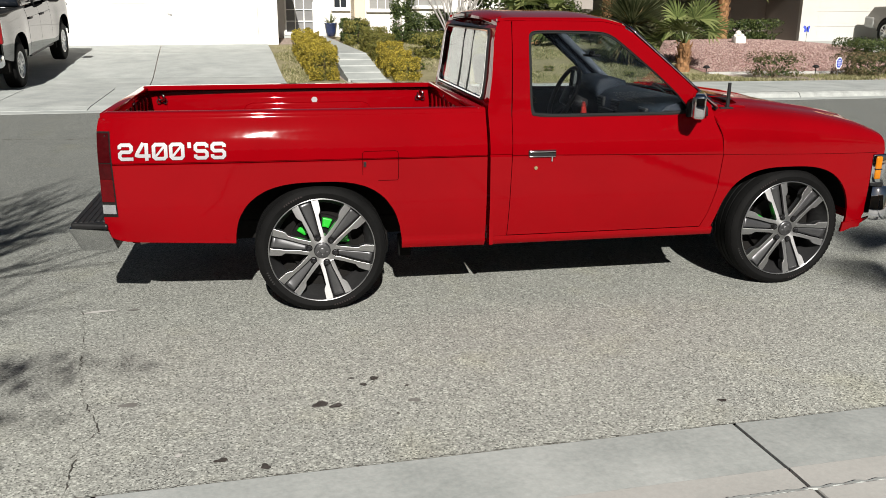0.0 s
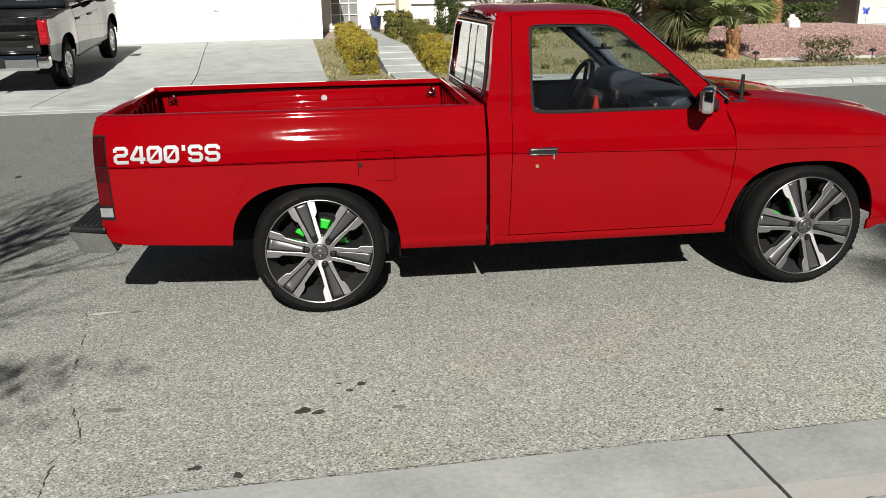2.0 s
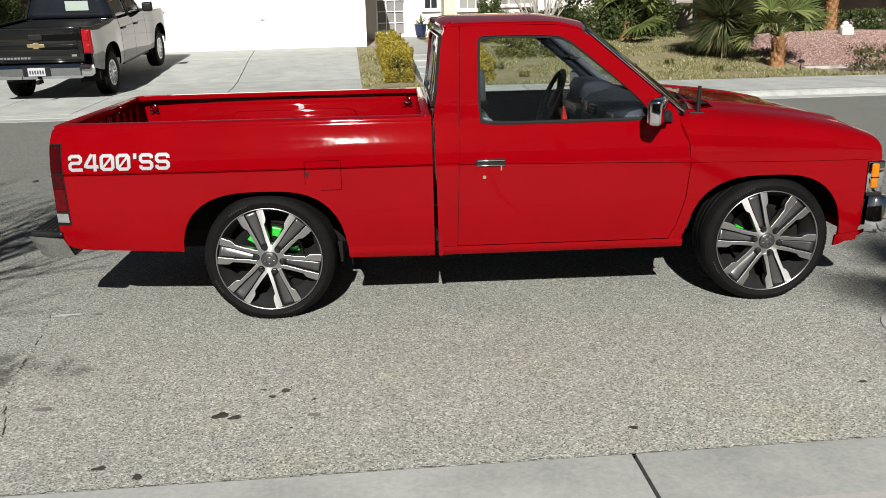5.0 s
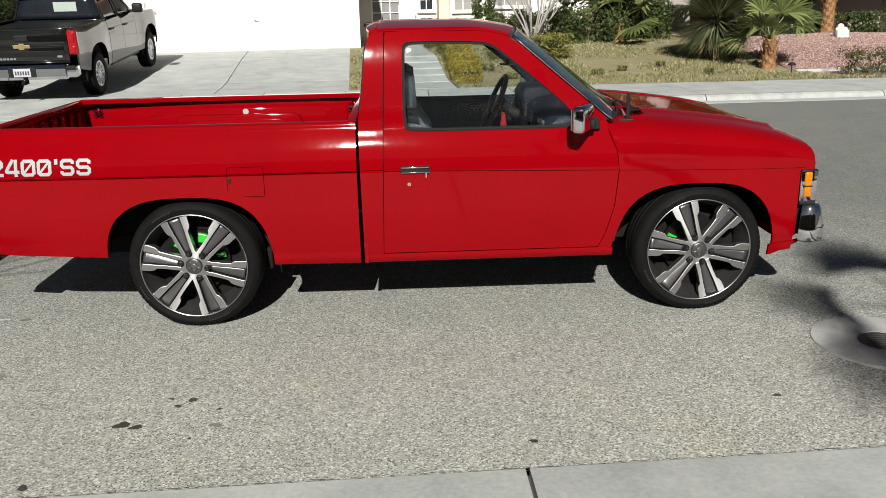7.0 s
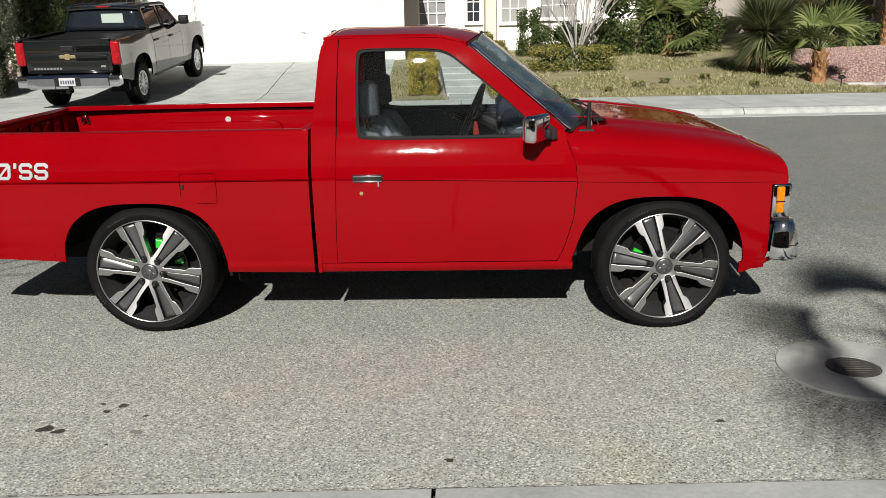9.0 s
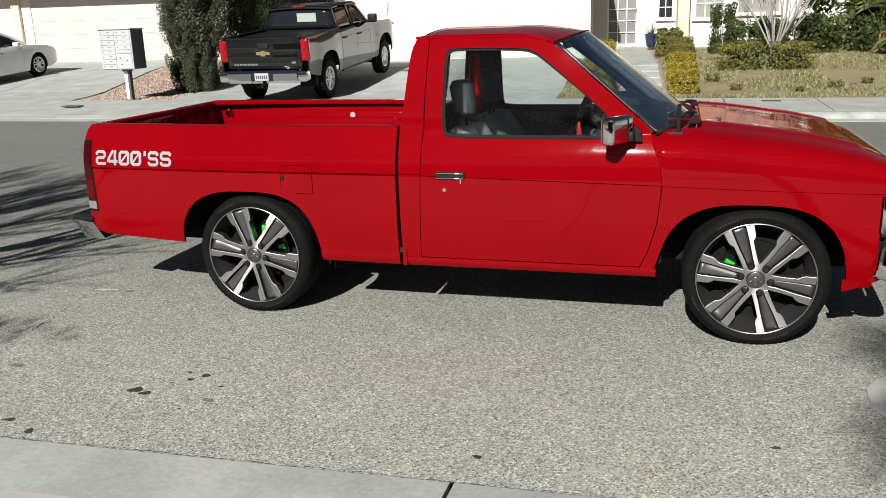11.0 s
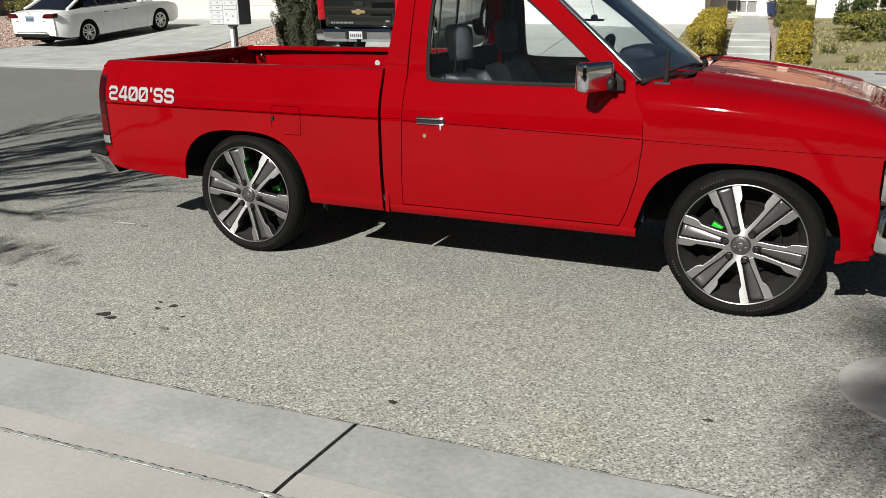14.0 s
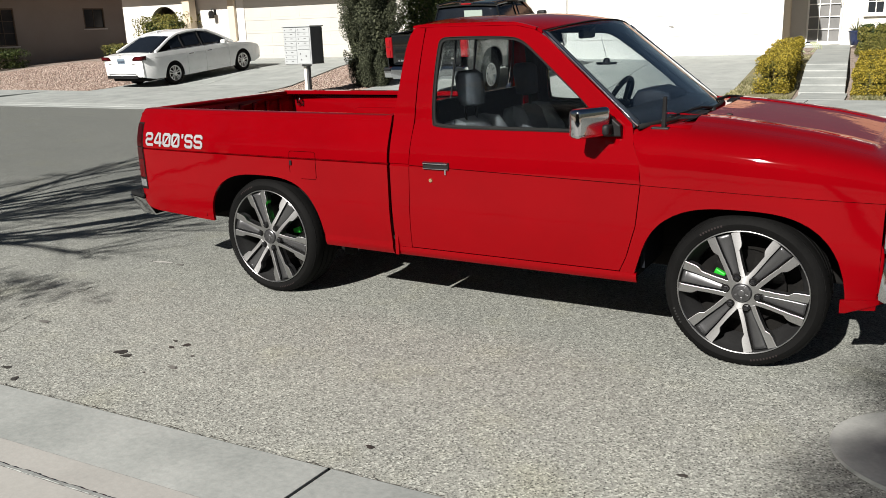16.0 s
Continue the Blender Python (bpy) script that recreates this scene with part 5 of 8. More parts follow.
# ---- cab ----
cab = thing("cab", "", "")
cab.parent = truck
REAR = [(0.32, 0.884), (1.06, 0.876), (1.2, 0.9), (1.40, 0.921), (1.455, 0.934), (1.485, 0.953), (1.5, 0.968)]
DOOR_R = [(0.36, 0.984), (0.8, 0.998), (1.03, 1.004), (1.5, 1.022)]
DOOR_F = [(0.36, 2.098), (0.45, 2.14), (0.6, 2.182), (0.79, 2.2), (0.9, 2.188), (1.03, 2.13), (1.06, 2.115)]
WIN_IN = [(1.132, 1.005), (1.104, 1.032), (1.108, 1.40), (1.118, 1.432), (1.16, 1.442), (1.50, 1.437), (1.56, 1.42), (1.61, 1.388), (1.90, 1.15), (2.0, 1.04), (2.018, 1.006), (1.55, 1.006)]
WIN_OUT = [(1.0035, 0.985), (1.008, 1.06), (1.02, 1.43), (1.024, 1.488), (1.10, 1.4925), (1.52, 1.488), (1.62, 1.467), (1.69, 1.43), (2.04, 1.135), (2.135, 1.05), (2.15, 0.985), (1.55, 0.985)]


def cut_corners(inner, outer):
    """Rounds the inner outline; the outer one keeps its corners and gets as many points."""
    k = len(inner)
    a, b = [], []
    for i in range(k):
        p, q, o, u = Vector(inner[i]), Vector(inner[(i + 1) % k]), Vector(outer[i]), Vector(outer[(i + 1) % k])
        a += [tuple(p.lerp(q, 0.25)), tuple(p.lerp(q, 0.75))]
        b += [tuple(o), tuple(o.lerp(u, 0.5))]
    return a, b


def top_of(outline, x):
    """The highest point of an outline over x."""
    zs = [a[1] + (b[1] - a[1]) * (x - a[0]) / (b[0] - a[0]) for a, b in zip(outline, outline[1:] + outline[:1]) if a[0] != b[0] and min(a[0], b[0]) <= x <= max(a[0], b[0])]
    return max(zs) if zs else min(p[1] for p in outline)


for i in range(2):
    WIN_IN, WIN_OUT = cut_corners(WIN_IN, WIN_OUT)
for side in (-1, 1):
    zs = spread(0.375, 0.808, 14) + [0.8125, 0.8175, 0.822] + spread(0.84, 1.49, 20)
    red("cab_corner", slanted(side, lambda z: lerp(REAR, z), lambda z: lerp(DOOR_R, z) - 0.0035, zs, body_half, lambda x: 0.815, 6), cab)
    red("sill", flank(side, spread(0.886, 2.185, 24), lambda x: 0.327, lambda x: 0.3725, lambda x, z: body_half(x, z) + 0.004 - 12 * (z - 0.352) ** 2, None, (4, 3)), cab)
    red("sill_step", prism([(0.9, 0.374), (2.16, 0.374), (2.16, 0.362), (0.9, 0.362)], side * 0.80, side * 0.74, "y"), cab)
    part("door_jamb", slanted(side, lambda z: lerp(DOOR_R, z) - 0.035, lambda z: lerp(DOOR_R, z) + 0.03, spread(0.4, 1.47, 12), lambda x, z: body_half(x, z) - 0.022, None, 3), "under", cab)
    # roof gutter strip over the door
    red("roof_side", flank(side, spread(0.945, 1.63, 18), lambda x: lerp([(0.94, 1.487), (1.0, 1.4935), (1.52, 1.4905), (1.63, 1.466)], x), lambda x: lerp([(0.94, 1.50), (1.0, 1.508), (1.52, 1.505), (1.63, 1.478)], x), lambda x, z: body_half(x, z) + 0.001, None, (3, 2), 0.03), cab)
    # door skin, frame, seal, glass
    door = red("door", slanted(side, lambda z: lerp(DOOR_R, z), lambda z: lerp(DOOR_F, z) - 0.002, spread(0.379, 0.78, 12) + [0.786, 0.79, 0.795, 0.80] + spread(0.806, 0.985, 8), body_half, None, 20), cab)
    pts = [(x, -(-side) * (body_half(x, belt(x)) - 0.0002), belt(x)) for x in spread(1.0, 2.196, 24)]
    part("pressed_line", tube(pts, 0.0018, 6), "groove", door)
    red("window_frame", ring(side, WIN_OUT, WIN_IN, body_half, 2), door)
    inner = [(1.55 + (x - 1.55) * 0.974, 1.21 + (z - 1.21) * 0.943) for x, z in WIN_IN]
    part("window_seal", ring(side, WIN_IN, inner, body_half, 2, 0.018, 0.002), "rubber", door, "black rubber window seal", True)
    bright = [(1.55 + (x - 1.55) * 1.006, 1.21 + (z - 1.21) * 1.014) for x, z in WIN_IN]
    part("bright_strip", ring(side, bright, WIN_IN, body_half, 2, 0.008, -0.003), "rubber", door, "thin dark edge of the window seal", True)
    cols = []
    x_in = [p[0] for p in inner]
    z_in = min(p[1] for p in inner)
    for x in spread(min(x_in) + 0.0005, max(x_in) - 0.0005, 44):
        cols.append([(x, side * (body_half(x, z) - 0.014), z) for z in spread(z_in - 0.003, max(z_in, top_of(inner, x)) + 0.003, 8)])
    pane = part("window_glass", shell(cols, (0, -side * 0.004, 0)), "pane", door, "clear side glass, wound up", True)
    sharp(pane, 30)
    pane.visible_shadow = False
    # handle and lock
    hz, hx = 0.822, 1.158
    yy = side * (body_half(hx, hz) + 0.0)
    hd = part("handle", box((0.15, 0.012, 0.036), (hx, yy + side * 0.004, hz), 0.005), "rubber", door, "chrome flap handle in a black cup")
    part("flap", box((0.142, 0.014, 0.0105), (hx, yy + side * 0.012, hz + 0.0115), 0.004), "chrome", hd, smooth=True)
    part("lower_edge", box((0.146, 0.01, 0.006), (hx, yy + side * 0.009, hz - 0.0155), 0.0025), "chrome", hd, smooth=True)
    part("lock", lathe([(0.001, 0.006), (0.009, 0.006), (0.011, 0.0), (0.011, -0.01)], 16), "gold", door).matrix_basis = pose(1.125, side * (body_half(1.1, 0.745) + 0.001), 0.745, 0, 0, 0 if side > 0 else 180)
    part("trim_panel", box((1.16, 0.02, 0.64), (1.55, side * 0.752, 0.672), 0.008), "trim_dark", door, "dark inner door panel")
    part("pillar_lining", ring(side, [(x + 0.004 * (1 if x < 1.5 else -1), z - 0.004) for x, z in WIN_OUT], WIN_IN, body_half, 2, 0.004, 0.0225), "dash", door, "blue-grey pillar lining", True)
part("keyring", box((0.008, 0.004, 0.03), (1.212, -0.828, 0.792), 0.002), "chrome", cab, "small bright key tag hanging below the handle").rotation_euler = (0, 0, 0)


# roof skin: crowned, with soft edges
def roof_z(x, y):
    e = abs(y) / 0.637
    top = 1.508 + 0.034 * (1 - e ** 2.4)
    f = max(0.0, (x - 1.42) / 0.24)
    r = max(0.0, (1.03 - x) / 0.09)
    return top - 0.046 * f ** 2 - 0.028 * r ** 2


ys = [0.637 * math.sin(math.pi / 2 * s) for s in spread(-1, 1, 29)]
red("roof", shell([[(x + (0.08 * (1 - (y / 0.637) ** 2) if x > 1.5 else 0) * (x - 1.5) / 0.16, y, roof_z(x, y)) for y in ys] for x in spread(0.942, 1.655, 30)], (0, 0, -0.02)), cab)
red("roof_visor", shell([[(0.985 - f * (0.035 + 0.035 * (1 - (y / 0.56) ** 4)), y, roof_z(0.985 - 0.04 * f, y) + 0.004 - 0.006 * f * f) for y in [0.56 * math.sin(math.pi / 2 * s) for s in spread(-1, 1, 21)]] for f in spread(0, 1, 6)], (0, 0, -0.014)), cab)
lamp3 = part("brake_lamp", box((0.05, 0.16, 0.03), (0.925, 0, 1.512), 0.008), "black", cab, "high brake lamp in a black housing")
part("lens", box((0.012, 0.14, 0.02), (0.9, 0, 1.512), 0.003), "tail_dark", lamp3)


# rear wall of the cab with its sliding window
def rear_x(z):
    return lerp(REAR, z)


RW = [(-0.60, 1.078), (-0.615, 1.09), (-0.625, 1.11), (-0.575, 1.42), (-0.54, 1.45), (0.54, 1.45), (0.575, 1.42), (0.625, 1.11), (0.615, 1.09), (0.60, 1.078)]
RO = [(-0.81, 0.33), (-0.81, 0.8), (-0.75, 1.03), (-0.65, 1.46), (-0.62, 1.497), (0.62, 1.497), (0.65, 1.46), (0.75, 1.03), (0.81, 0.8), (0.81, 0.33)]


def rear_ring(outer, inner, inset, thick, k=6):
    cols = []
    n = len(outer)
    for i in range(n):
        o, p, o2, p2 = outer[i], inner[i], outer[(i + 1) % n], inner[(i + 1) % n]
        for s in range(k):
            f = s / k
            cols.append(((o[0] + (o2[0] - o[0]) * f, o[1] + (o2[1] - o[1]) * f), (p[0] + (p2[0] - p[0]) * f, p[1] + (p2[1] - p[1]) * f)))
    grid = [[(rear_x(o[1] + (p[1] - o[1]) * f) + inset, o[0] + (p[0] - o[0]) * f, o[1] + (p[1] - o[1]) * f) for f in spread(0, 1, 6)] for o, p in cols]
    bm = shell(grid, (thick, 0, 0), closed=True)
    bmesh.ops.remove_doubles(bm, verts=bm.verts[:], dist=1e-4)
    return bm


red("rear_wall", rear_ring(RO, RW, 0.0, 0.02), cab)
rw_seal = [(y * 0.984, 1.265 + (z - 1.265) * 0.95) for y, z in RW]
rw_in = [(y * 0.968, 1.265 + (z - 1.265) * 0.91) for y, z in RW]
part("rear_window_seal", rear_ring(RW, rw_seal, -0.01, 0.03, 4), "rubber", cab, "black rubber round the rear window", True)
rear_win = part("rear_window_frame", rear_ring(rw_seal, rw_in, -0.012, 0.03, 4), "chrome", cab, "bright metal frame of the sliding rear window", True)
sharp(rear_win)
rg = shell([[(rear_x(z) + 0.006, y, z) for y in spread(-0.58, 0.58, 5)] for z in spread(1.092, 1.436, 6)], (0.004, 0, 0))
pane = part("rear_glass", rg, "pane", rear_win, "clear sliding rear glass")
pane.visible_shadow = False
for y, w in ((-0.17, 0.010), (0.07, 0.022)):
    part("divider", prism([(rear_x(z) + o, z) for z, o in ((1.09, 0.002), (1.2, 0.002), (1.44, 0.002), (1.44, 0.012), (1.2, 0.012), (1.09, 0.012))], y - w / 2, y + w / 2, "y"), "rubber", rear_win)


# windscreen, its bright edge strips
def screen_pt(s, v):
    """s across from -1 to 1, v up from 0 to 1."""
    bow = 1 - s * s
    lowx, topx = 2.165 + 0.16 * bow, 1.668 + 0.075 * bow
    lowz, topz = 1.036 + 0.012 * bow, 1.456 + 0.044 * bow
    y = s * (0.752 + (0.652 - 0.752) * v)
    return lowx + (topx - lowx) * v, y, lowz + (topz - lowz) * v


ws = part("windscreen", shell([[screen_pt(s, v) for s in spread(-0.985, 0.985, 25)] for v in spread(0.015, 0.985, 12)], (-0.003, 0, -0.004)), "screen_glass", cab, "clear raked windscreen", True)
sharp(ws, 30)
ws.visible_shadow = False
part("screen_seal", tube([screen_pt(-1, v) for v in spread(0, 1, 10)] + [screen_pt(s, 1) for s in spread(-0.95, 0.95, 16)] + [screen_pt(1, v) for v in spread(1, 0, 10)], 0.0045, 8), "rubber", cab, smooth=True)
for s in (-1, 1):
    part("bright_trim", tube([Vector(screen_pt(s * 1.012, v)) + Vector((0.004, 0, 0.006)) for v in spread(0.0, 1, 12)], 0.006, 8), "chrome", cab, "bright strip along the windscreen pillar", True)
for s in (-1, 1):
    part("pillar_lining", tube([Vector(screen_pt(s * 0.965, v)) + Vector((-0.02, 0, -0.012)) for v in spread(0.02, 0.98, 10)], 0.026, 10), "pillar_grey", cab, "grey windscreen pillar lining", True)
part("screen_base", tube([screen_pt(s, 0) for s in spread(-1, 1, 20)], 0.012, 8), "rubber", cab, smooth=True)

# cab interior
part("cab_floor", box((1.25, 1.45, 0.03), (1.5, 0, 0.4)), "trim_dark", cab)
part("rear_lining", box((0.02, 1.4, 0.72), (0.93, 0, 0.74)), "trim_dark", cab)
part("headliner", box((0.62, 1.16, 0.012), (1.28, 0, 1.475), 0.004), "trim_dark", cab)
part("bulkhead", box((0.02, 1.5, 0.62), (2.2, 0, 0.7)), "trim_dark", cab)
dash_poly = [(2.19, 0.6), (2.19, 1.02), (2.12, 1.06), (2.0, 1.07), (1.9, 1.045), (1.85, 1.0), (1.83, 0.9), (1.88, 0.8), (1.95, 0.6)]
sharp(part("dashboard", prism(dash_poly, -0.70, 0.70, "y", 0.015), "dash", cab, "dark blue-grey moulded dashboard", True))
part("instrument_hood", prism([(2.06, 1.03), (2.04, 1.1), (1.95, 1.125), (1.86, 1.115), (1.83, 1.07), (1.84, 0.98)], 0.2, 0.56, "y", 0.02), "dash", cab, smooth=True)
for y in (-0.52, -0.12, 0.12):
    vent = part("air_vent", box((0.02, 0.11, 0.06), (1.842, y, 0.985), 0.006), "black", cab, "dark slatted air vent")
    for k in range(3):
        part("slat", box((0.008, 0.095, 0.006), (1.83, y, 0.967 + 0.018 * k)), "trim_dark", vent)
part("glove_box", box((0.02, 0.4, 0.16), (1.838, -0.45, 0.87), 0.01), "dash", cab)
part("console", box((0.4, 0.2, 0.2), (1.75, 0.02, 0.52), 0.03), "trim_dark", cab)
part("radio_panel", box((0.02, 0.26, 0.16), (1.835, 0.0, 0.87), 0.008), "black", cab)
part("pillar_trim", box((0.04, 0.02, 0.3), (1.06, 0.66, 1.2), 0.006), "trim_dark", cab)
sw = thing("steering_wheel", "", "")
sw.parent = cab
sw.matrix_basis = pose(1.68, 0.38, 1.0, 0, -66, 0)
part("rim", tube([(0.185 * math.cos(a), 0.185 * math.sin(a), 0) for a in spread(0, 2 * math.pi, 41)[:-1]], 0.0155, 10, closed=True), "black", sw, "black steering wheel rim", True)
part("hub", box((0.13, 0.15, 0.05), (0, 0, -0.03), 0.02), "black", sw, smooth=True)
for a in (0.25, math.pi - 0.25, -math.pi / 2 - 0.0):
    part("spoke", tube([(0.05 * math.cos(a), 0.05 * math.sin(a), -0.03), (0.18 * math.cos(a), 0.18 * math.sin(a), 0)], 0.014, 8), "black", sw)
part("column", tube([(0, 0, -0.05), (0, 0, -0.3)], 0.035, 12), "black", sw)
for y in (-0.36, 0.36):
    st = thing("seat", "", "")
    st.parent = cab
    st.location = (0.02, 0, -0.045)
    sharp(part("cushion", prism([(1.12, 0.52), (1.14, 0.66), (1.3, 0.70), (1.58, 0.72), (1.64, 0.69), (1.62, 0.55)], y - 0.26, y + 0.26, "y", 0.03), "seat", st, "grey cloth seat cushion", True), 50)
    sharp(part("backrest", prism([(1.09, 0.66), (1.03, 0.99), (1.045, 1.05), (1.09, 1.062), (1.14, 1.02), (1.23, 0.72)], y - 0.23, y + 0.23, "y", 0.035), "seat", st, "grey cloth backrest", True), 50)
    for side in (-1, 1):
        part("bolster", tube([(1.24, y + side * 0.205, 0.74), (1.21, y + side * 0.215, 0.9), (1.14, y + side * 0.19, 1.02), (1.08, y + side * 0.15, 1.045)], [0.05, 0.055, 0.045, 0.02], 12), "seat", st, smooth=True)
    sharp(part("headrest", prism([(1.06, 1.125), (1.035, 1.27), (1.05, 1.305), (1.11, 1.31), (1.15, 1.285), (1.16, 1.13), (1.11, 1.115)], y - 0.085, y + 0.085, "y", 0.035), "headrest", st, "dark grey padded headrest", True), 50)
    for dy in (-0.06, 0.06):
        part("headrest_post", tube([(1.1, y + dy, 1.04), (1.1, y + dy, 1.14)], 0.008, 8), "under", st)
part("belt_buckle", prism([(1.685, 0.9), (1.725, 0.9), (1.71, 0.985), (1.695, 0.985)], 0.05, 0.075, "y", 0.004), "red_plastic", cab, "red tag on the belt stalk")
part("belt_strap", tube([(1.02, -0.66, 1.36), (1.03, -0.665, 1.05), (1.05, -0.67, 0.7)], 0.012, 6), "black", cab)
im = part("inner_mirror", box((0.03, 0.2, 0.05), (1.64, 0.0, 1.43), 0.012), "black", cab, "black inside mirror")
part("stalk", tube([(1.65, 0, 1.44), (1.7, 0, 1.485)], 0.008, 8), "black", im)
hat = lathe([(0.001, 0.045), (0.018, 0.043), (0.024, 0.03), (0.028, 0.008), (0.065, 0.004), (0.075, 0.014), (0.07, 0.0), (0.001, -0.002)], 20, "z")
ht = part("hanging_ornament", hat, "black", cab, "small dark hat-shaped ornament hanging on a cord", True)
ht.matrix_basis = pose(1.735, 0.05, 1.265) @ Matrix.Scale(0.75, 4)
part("cord", tube([(0, 0, 0.04), (-0.04, 0, 0.18)], 0.0018, 5), "black", ht)

# door mirrors
for side in (-1, 1):
    mir = thing("door_mirror", "", "")
    mir.parent = truck
    turned = pose(1.99, side * 0.895, 1.066, 0, 0, 27 * side)
    sharp(part("shell", box((0.066, 0.195, 0.13), (0, 0, 0), 0.02, 4), "chrome", mir, "squarish chrome mirror housing", True), 50).matrix_basis = turned
    part("mirror_glass", box((0.004, 0.17, 0.1), (-0.0345, 0, 0), 0.001), "chrome", mir).matrix_basis = turned
    part("foot", prism([(1.98, 0.992), (2.1, 0.996), (2.095, 1.045), (2.03, 1.10), (1.985, 1.07)], side * 0.762, side * 0.80, "y", 0.006), "black", mir, "black triangular mirror foot")
    part("arm", box((0.07, 0.1, 0.05), (2.03, side * 0.815, 1.03), 0.012), "black", mir, smooth=True)


# ---- nose: wings, bonnet, lamps, bumper ----
HOOD_H = [(2.1, 0.262), (2.3, 0.262), (2.5, 0.247), (2.7, 0.222), (2.874, 0.197), (3.0, 0.172), (3.1, 0.148), (3.16, 0.126), (3.2, 0.111), (3.23, 0.096), (3.241, 0.078), (3.247, 0.02)]
front = thing("nose", "", "")
front.parent = truck
FEN_LOW = [(2.1, 0.35), (2.2, 0.328), (3.03, 0.315), (3.12, 0.312), (3.165, 0.318), (3.2, 0.33)]


def fender_low(x):
    return max(lerp(FEN_LOW, x), arch(x, 2.62, 0.432, lerp(FEN_LOW, x) - 0.02, 0.708))


def hood_half(x):
    return body_half(x, 0.8) - 0.001


for side in (-1, 1):
    xs = sorted(spread(2.12, 2.3, 26) + spread(2.31, 3.165, 24) + [x for x in arch_xs(2.62, 0.432) if x > 2.31])

    def wing_x(x, z):
        """Stations bend to the door's curved front edge."""
        return x + (lerp(DOOR_F, z) + 0.0022 - 2.12) * (1 - (x - 2.12) / 0.18) if x < 2.3 else x
    grid = []
    for x in xs:
        zl = fender_low(wing_x(x, 0.45))
        zl = fender_low(wing_x(x, zl))
        zl = fender_low(wing_x(x, zl))
        grid.append([(wing_x(x, z), side * body_half(wing_x(x, z), z), z) for z in spread(zl, belt(x) - 0.005, 16)])
    red("wing", shell(grid, (0, -side * 0.016, 0)), front)


def hood_pt(x, a):
    """Cross-section from one belt line over to the other, a from -1 to 1."""
    w, h = hood_half(x), lerp(HOOD_H, x) + 0.8 - belt(x)
    phi = math.pi / 2 * (1 - abs(a))
    c, s = math.cos(phi), math.sin(phi)
    y, z = w * c ** 0.4, belt(x) + h * s ** 0.4
    z += 0.012 * math.exp(-((abs(y) - 0.5) / 0.05) ** 2) * (1 if x < 3.1 else 0)
    return x, math.copysign(y, a), z


aa = [math.copysign(abs(t) ** 0.8, t) for t in spread(-1, 1, 61)]
hood_grid = []
for i, u in enumerate(spread(0, 1, 44)):
    row = []
    for a in aa:
        y0 = abs(hood_pt(2.3, a)[1])
        x0 = 2.372 if y0 < 0.62 else 2.372 - (2.372 - 2.135) * min(1, (y0 - 0.62) / 0.1)
        if y0 > 0.72:
            zz = hood_pt(2.16, a)[2]
            x0 = lerp(DOOR_F, zz) + 0.0022
        x = x0 + (3.247 - x0) * (1 - (1 - u) ** 1.35)
        row.append(hood_pt(x, a))
    hood_grid.append(row)
red("bonnet", shell(hood_grid, (0, 0, -0.014)), front, "long red bonnet with rolled shoulders", 40)
for side in (-1, 1):
    part("pressed_line", tube([(x, side * (body_half(x, belt(x)) - 0.003), belt(x) - 0.002) for x in spread(2.2, 3.19, 24)], 0.0026, 6), "groove", front)
    red("shoulder_line", tube([hood_pt(x, side * 0.14) for x in spread(2.2, 3.0, 20)], 0.0035, 6), front)
# cowl with vents, wipers, aerial
cowl = part("cowl", shell([[(screen_pt(s, 0)[0] + 0.01 + f * (2.37 - screen_pt(s, 0)[0]), screen_pt(s, 0)[1] * 0.97, 1.035 + 0.012 * (1 - s * s)) for s in spread(-0.95, 0.95, 20)] for f in (0, 0.5, 0.98)], (0, 0, -0.02)), "red", front, "red cowl below the windscreen", True)
part("cowl_grille", prism([(2.3, -0.60), (2.365, -0.56), (2.365, -0.26), (2.335, -0.24)], 1.055, 1.062, "z", 0.003), "black", cowl, "dark cowl vent grille")
part("cowl_grille", prism([(2.3, 0.60), (2.365, 0.56), (2.365, 0.26), (2.335, 0.24)], 1.055, 1.062, "z", 0.003), "black", cowl)
for y in (-0.12, 0.5):
    wp = part("wiper", tube([(2.345, y, 1.062), (2.31, y - 0.1, 1.074), (2.245, y - 0.42, 1.062)], [0.008, 0.006, 0.004], 8), "black", front, "black windscreen wiper")
    part("blade", tube([(2.305, y - 0.02, 1.066), (2.21, y - 0.52, 1.045)], 0.005, 6), "rubber", wp)
    part("pivot", lathe([(0.001, 0.018), (0.012, 0.016), (0.016, 0.0)], 14, "z"), "black", wp).matrix_basis = pose(2.345, y, 1.05)
for x, y in ((2.46, -0.3), (2.46, 0.3)):
    part("washer_jet", box((0.03, 0.024, 0.012), (x, y, hood_pt(x, 0.35)[2] + 0.014), 0.004), "black", front)
aer = part("aerial", tube([(2.262, -0.70, 1.02), (2.264, -0.70, 1.165)], [0.0115, 0.0095], 8), "black", front, "short black aerial")
part("foot", box((0.08, 0.045, 0.014), (2.25, -0.70, 1.026), 0.005), "black", aer)
